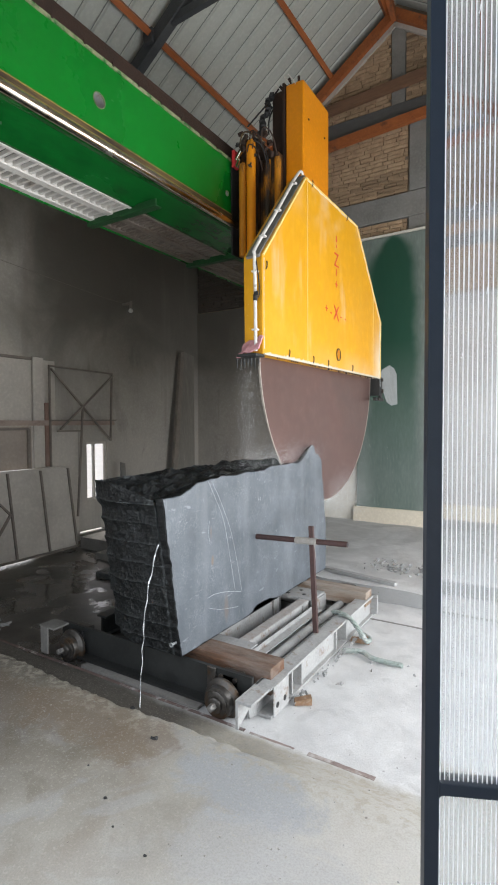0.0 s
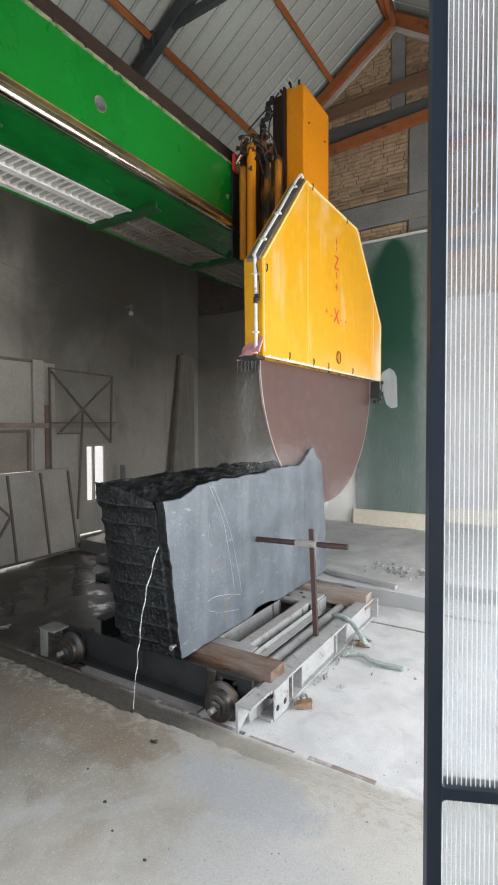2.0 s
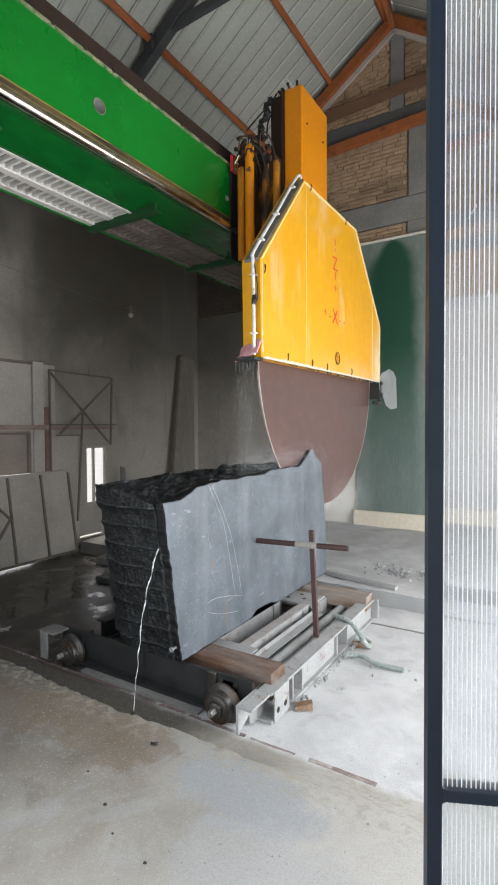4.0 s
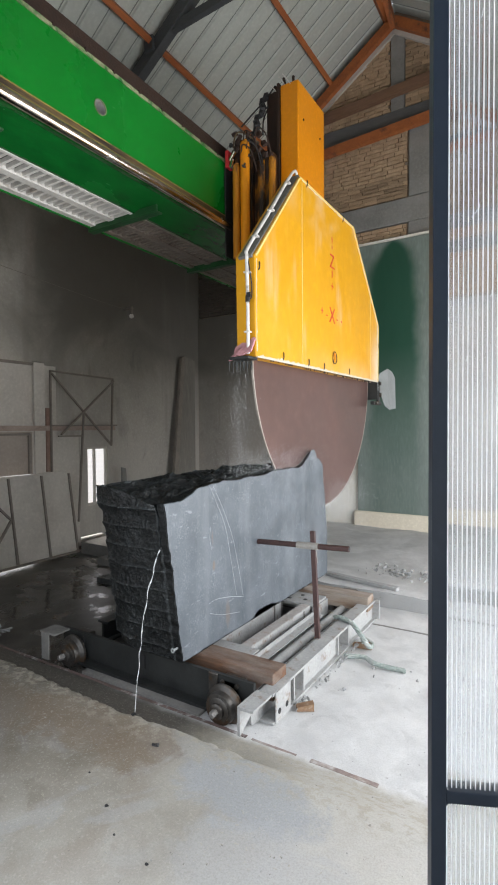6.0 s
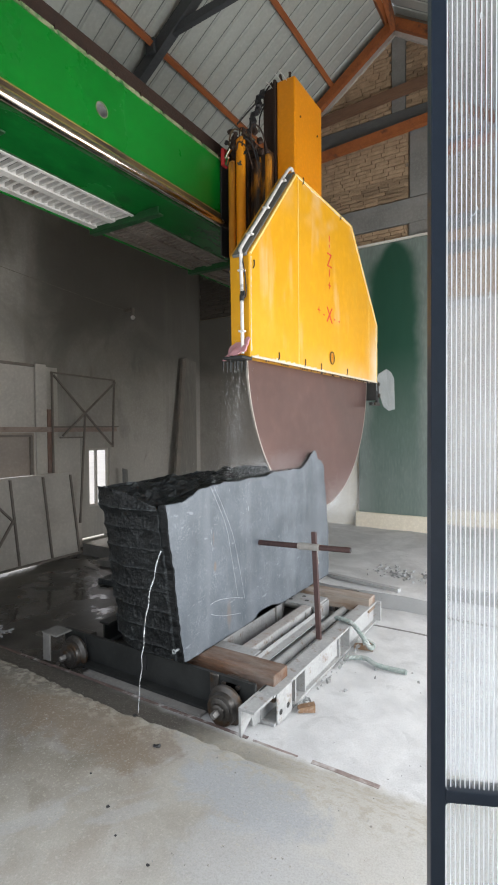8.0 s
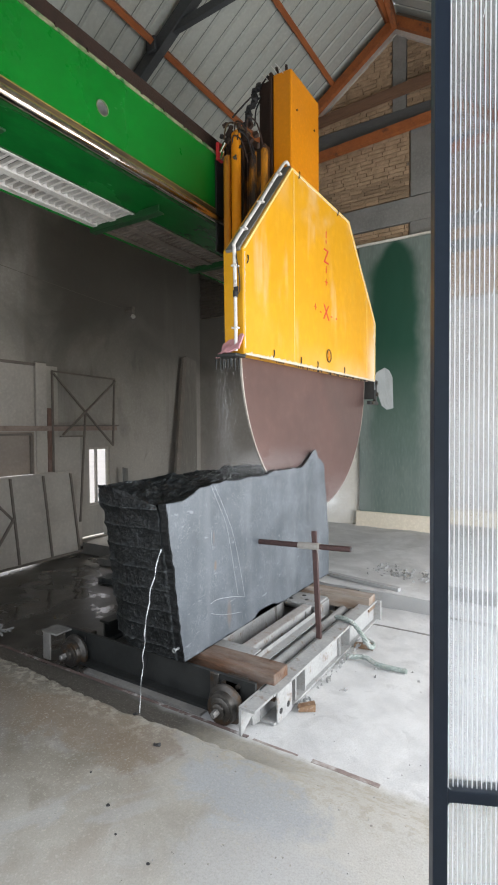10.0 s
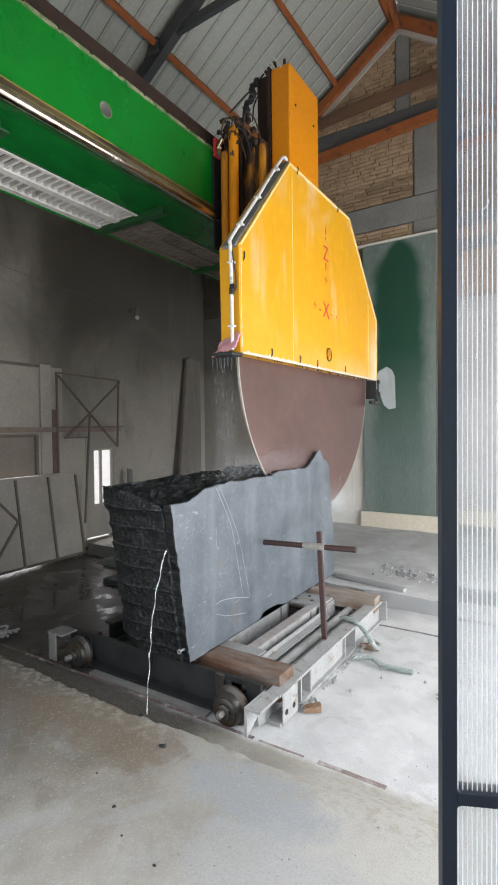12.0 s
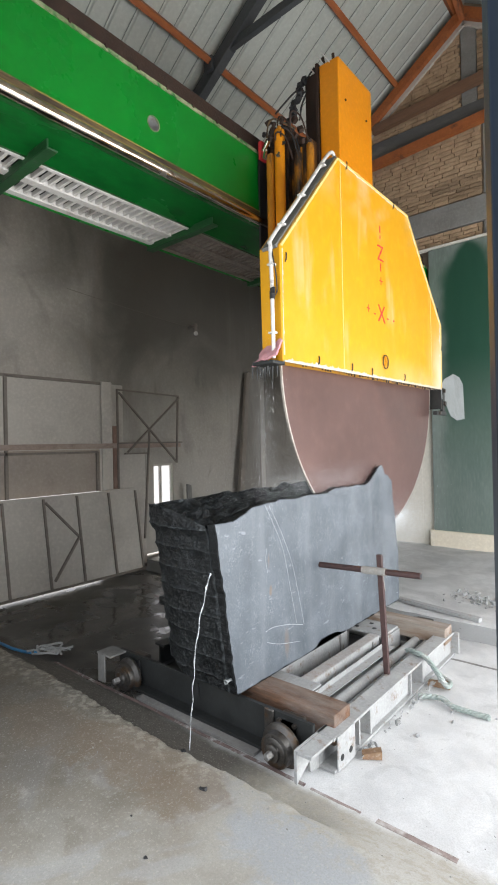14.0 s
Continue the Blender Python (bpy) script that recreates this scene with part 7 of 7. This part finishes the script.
def chips(name, label, spots, seed, size):
    rnd = random.Random(seed)
    bm = bmesh.new()
    for x, y, z in spots:
        s = size * rnd.uniform(0.4, 1.3)
        m = Matrix.Translation((x, y, z + 0.15 * s)) @ Euler((rnd.random() * 6, rnd.random() * 6, rnd.random() * 6)).to_matrix().to_4x4() @ Matrix.Diagonal((s * rnd.uniform(0.7, 1.6), s, s * rnd.uniform(0.2, 0.45), 1))
        g = bmesh.ops.create_icosphere(bm, subdivisions=1, radius=0.5, matrix=m)
        for v in g["verts"]:
            v.co += Vector((rnd.uniform(-1, 1), rnd.uniform(-1, 1), rnd.uniform(-1, 1))) * 0.1 * s
    return tagged(link(name, bm, M["stone_chip"]), label, "rubble", kind="stuff")


def build_debris():
    rnd = random.Random(12)
    heap = [(-1.235 + 1.0 * u + rnd.gauss(0, 0.06), 4.76 - 0.2 * u + rnd.gauss(0, 0.09), 0.127) for u in (rnd.uniform(-0.33, 0.33) for _ in range(130))]
    chips("stone_chips", "heap of pale stone chips on the concrete step", heap, 2, 0.028)
    chips("stone_crumbs", "small stone crumbs scattered on the floor", [(x, y, floor_height(x, y)) for x, y in ((rnd.uniform(-2.6, -0.2), rnd.uniform(0.9, 2.4)) for _ in range(150))], 5, 0.006)
    chips("dust_crumbs", "stone crumbs beside the cart and on its flange", [(-1.185 + rnd.gauss(0, 0.02), rnd.uniform(2.3, 3.3), 0.02) for _ in range(46)] + [(rnd.uniform(-1.1, -0.5), rnd.uniform(2.6, 3.3), 0.002) for _ in range(7)] + [(-0.70 + 0.32 * f + rnd.gauss(0, 0.02), 2.94 - 0.12 * f + rnd.gauss(0, 0.03), 0.002) for f in (rnd.random() for _ in range(16))], 6, 0.024)
    for x, y, s in ((-1.770, 1.762, 0.014), (-1.511, 1.632, 0.015), (-1.423, 1.27, 0.008), (-1.30, 1.19, 0.005), (-1.12, 1.16, 0.006), (-1.62, 1.36, 0.005)):
        bm = bmesh.new()
        g = bmesh.ops.create_icosphere(bm, subdivisions=2, radius=s, matrix=Matrix.Translation((x, y, floor_height(x, y) + 0.2 * s)) @ Matrix.Diagonal((1.1, 0.8, 0.55, 1)))
        for v in g["verts"]:
            v.co += 0.55 * s * noise.noise_vector(v.co * 70)
        tagged(link("pebble", bm, M["black"]), "small dark wet stone on the slab", "pebble", "pebbles on the slab")
    # steel strip and slabs on the far step, stacked wet slabs by the window
    bm = bmesh.new()
    bar(bm, (-1.87, 4.36, 0.146), (-1.17, 4.215, 0.146), 0.05, 0.03)
    tagged(link("steel_strip", bm, M["dust_grey"]), "dusty steel strip lying on the concrete step", "steel strip")
    for i, (x, y, w, d, z, h) in enumerate(((-4.96, 4.10, 0.52, 0.60, -0.01, 0.15), (-4.42, 3.86, 0.55, 0.48, -0.01, 0.08), (-3.9, 3.4, 0.45, 0.3, -0.01, 0.06))):
        bm = bmesh.new()
        box(bm, (x, y, z), (x + w, y + d, z + h), bevel=0.008)
        tagged(link("stone_slab", bm, M["flange_grey"] if i < 2 else M["granite"]), "grey stone slab lying on the wet floor" if i < 2 else "wet dark stone slab lying on the floor", "stone slab", "slabs by the wall")


# ---------------------------------------------------------------- water
STREAM = [(-1.796, 1.985, 0.868), (-1.799, 1.960, 0.80), (-1.80, 1.915, 0.667), (-1.792, 1.872, 0.529), (-1.785, 1.850, 0.40), (-1.775, 1.825, 0.276), (-1.757, 1.790, 0.105)]


def build_stream():
    """The jet that runs out of the saw cut, in rigid lengths that swing on one another."""
    s = thing("water_stream", "thin white stream of water falling from the saw cut", "water", STREAM[0])
    pts = [Vector(p) - Vector(STREAM[0]) for p in smooth(STREAM, 10)]
    bm = bmesh.new()

    def rad(f):
        return 0.0030 * (1 - 0.45 * f) * (1 + 0.35 * math.sin(f * 47) + 0.2 * math.sin(f * 91 + 1))
    tube(bm, [p + Vector((0.003 * math.sin(i * 0.55), 0.0025 * math.cos(i * 0.8), 0)) for i, p in enumerate(pts)], rad, 8)
    part("jet", bm, M["water"], s, smooth_shade=True)
    return s


def build_drops():
    """Clusters of falling drops, each cluster one rigid piece."""
    sets = []
    rnd = random.Random(31)
    for c in range(8):
        bm = bmesh.new()
        for _ in range(6):
            x, y, z = rnd.gauss(-0.01, 0.03), rnd.gauss(0, 0.025), rnd.uniform(-0.16, 0.16)
            r = rnd.uniform(0.0004, 0.00065)
            bmesh.ops.create_icosphere(bm, subdivisions=1, radius=r, matrix=Matrix.Translation((x, y, z)) @ Matrix.Diagonal((1, 1, rnd.uniform(14, 34), 1)))
        ob = tagged(link("water_drops", bm, M["spray"], smooth_shade=True), "falling drops of cooling water under the saw hood", "water", "falling drops", "stuff")
        sets.append(ob)
    mist = []
    for n, (cx, cy, cz), (sx, sy, sz), r0 in ((36000, (0, 0, 0.0), (0.06, 0.34, 0.06), 0.00036), (44000, (0.03, 1.05, -0.42), (0.10, 0.28, 0.13), 0.00044), (40000, (-0.07, 0.86, -0.40), (0.03, 0.14, 0.05), 0.00044), (9000, (0, -0.56, 0.22), (0.04, 0.05, 0.26), 0.00036)):
        rng = np.random.default_rng(n)
        c = rng.normal(size=(n, 3)) * (sx, sy, sz) + (cx, cy, cz)
        r = rng.uniform(0.6, 1.4, (n, 1, 1)) * r0
        octa = np.array([(1, 0, 0), (-1, 0, 0), (0, 1, 0), (0, -1, 0), (0, 0, 1.6), (0, 0, -1.6)])
        tri = np.array([(0, 2, 4), (2, 1, 4), (1, 3, 4), (3, 0, 4), (2, 0, 5), (1, 2, 5), (3, 1, 5), (0, 3, 5)])
        me = bpy.data.meshes.new("water_spray")
        me.from_pydata((c[:, None, :] + r * octa).reshape(-1, 3).tolist(), [], (np.arange(n)[:, None, None] * 6 + tri).reshape(-1, 3).tolist())
        me.materials.append(M["spray"])
        mist.append(tagged(new("water_spray", me), "fine white water spray drifting round the blade", "water", "spray", "stuff"))
    return sets, mist


# ---------------------------------------------------------------- build
build_ground()
build_walls()
gable = build_gable()
build_roof()
build_gable_sheets()
build_west_gate()
build_door()
build_bridge()
saw, blade = build_saw()
build_block()
build_cart()
build_timbers()
build_rails()
build_ropes()
build_debris()
stream = build_stream()
drops, sprays = build_drops()
build_bricks(gable)

SAW_WAY = [(0, 0), (2.6, 0), (3.2, 0), (3.8, -0.012), (5.5, -0.084), (6.5, -0.125), (7.5, -0.165), (8.2, -0.194), (9.2, -0.234), (10.3, -0.279), (11, -0.308), (12, -0.349), (13, -0.390), (14, -0.429)]
STREAM_SWAY = [(0, -0.5, 0), (0.8, 0.8, 0.5), (1.5, 2.2, -0.5), (2.2, 2.8, 0), (3.0, 3.2, -1.0), (4.2, 2.6, 0.2), (5.5, 2.2, 0), (6.5, 2.5, -0.5), (7.5, 2.2, 0), (8.5, 1.8, 0.5), (10.3, 1.0, 0), (11, 1.0, 0.6), (12, 0.2, 0), (13, -0.3, 0.5), (14, 0.2, 0)]


def saw_shift(t):
    for (a, u), (b, v) in zip(SAW_WAY, SAW_WAY[1:]):
        if t <= b:
            return u + (v - u) * (t - a) / (b - a)
    return SAW_WAY[-1][1]


def motions():
    x, y, z = SAW_BASE
    walk(saw, [(t, pose(x, y + s, z)) for t, s in SAW_WAY])
    # about one turn and a half each second
    walk(blade, [(k * 0.1, pose(0.02, 0.035, 0.0, 54 * k)) for k in range(141)])
    walk(stream, [(t, Matrix.Translation(STREAM[0]) @ pose(0, 0, 0, b, a, 0)) for t, a, b in STREAM_SWAY])
    # drops fall from the tray, drawn up again behind the hood's lower edge
    for i, d in enumerate(drops):
        rows, fall, t = [], 0.42, -0.42 * i / len(drops) * 1.0
        n = 0
        while t < 14.0:
            ox = -1.80 + 0.03 * math.sin(i * 2.1 + n)
            for f in (0.0, 0.25, 0.5, 0.75, 1.0):
                tt = t + f * (fall - 0.04)
                if 0 <= tt <= 14.0:
                    rows.append((tt, pose(ox, 2.90 + saw_shift(tt) + 0.02 * math.sin(n * 1.7 + i), 1.83 - 0.25 * f - 0.45 * f * f)))
            t += fall
            n += 1
        keep = []
        for r in rows:
            if not keep or frame(r[0]) > frame(keep[-1][0]):
                keep.append(r)
        if keep[0][0] > 0:
            keep.insert(0, (0, keep[0][1]))
        if frame(keep[-1][0]) < frame(14.0):
            keep.append((14.0, keep[-1][1]))
        walk(d, keep)
    # the clouds travel with the blade, but for the one that hangs behind the block's far end
    for i, m in enumerate(sprays):
        follow = 0.0 if i == 2 else 1.0
        walk(m, [(k * 0.5, pose(-1.80, 3.45 + follow * saw_shift(k * 0.5) + 0.02 * math.sin(k * 2.3 + i), 1.25 + 0.012 * math.sin(k * 1.9 + 2 * i))) for k in range(29)])


motions()
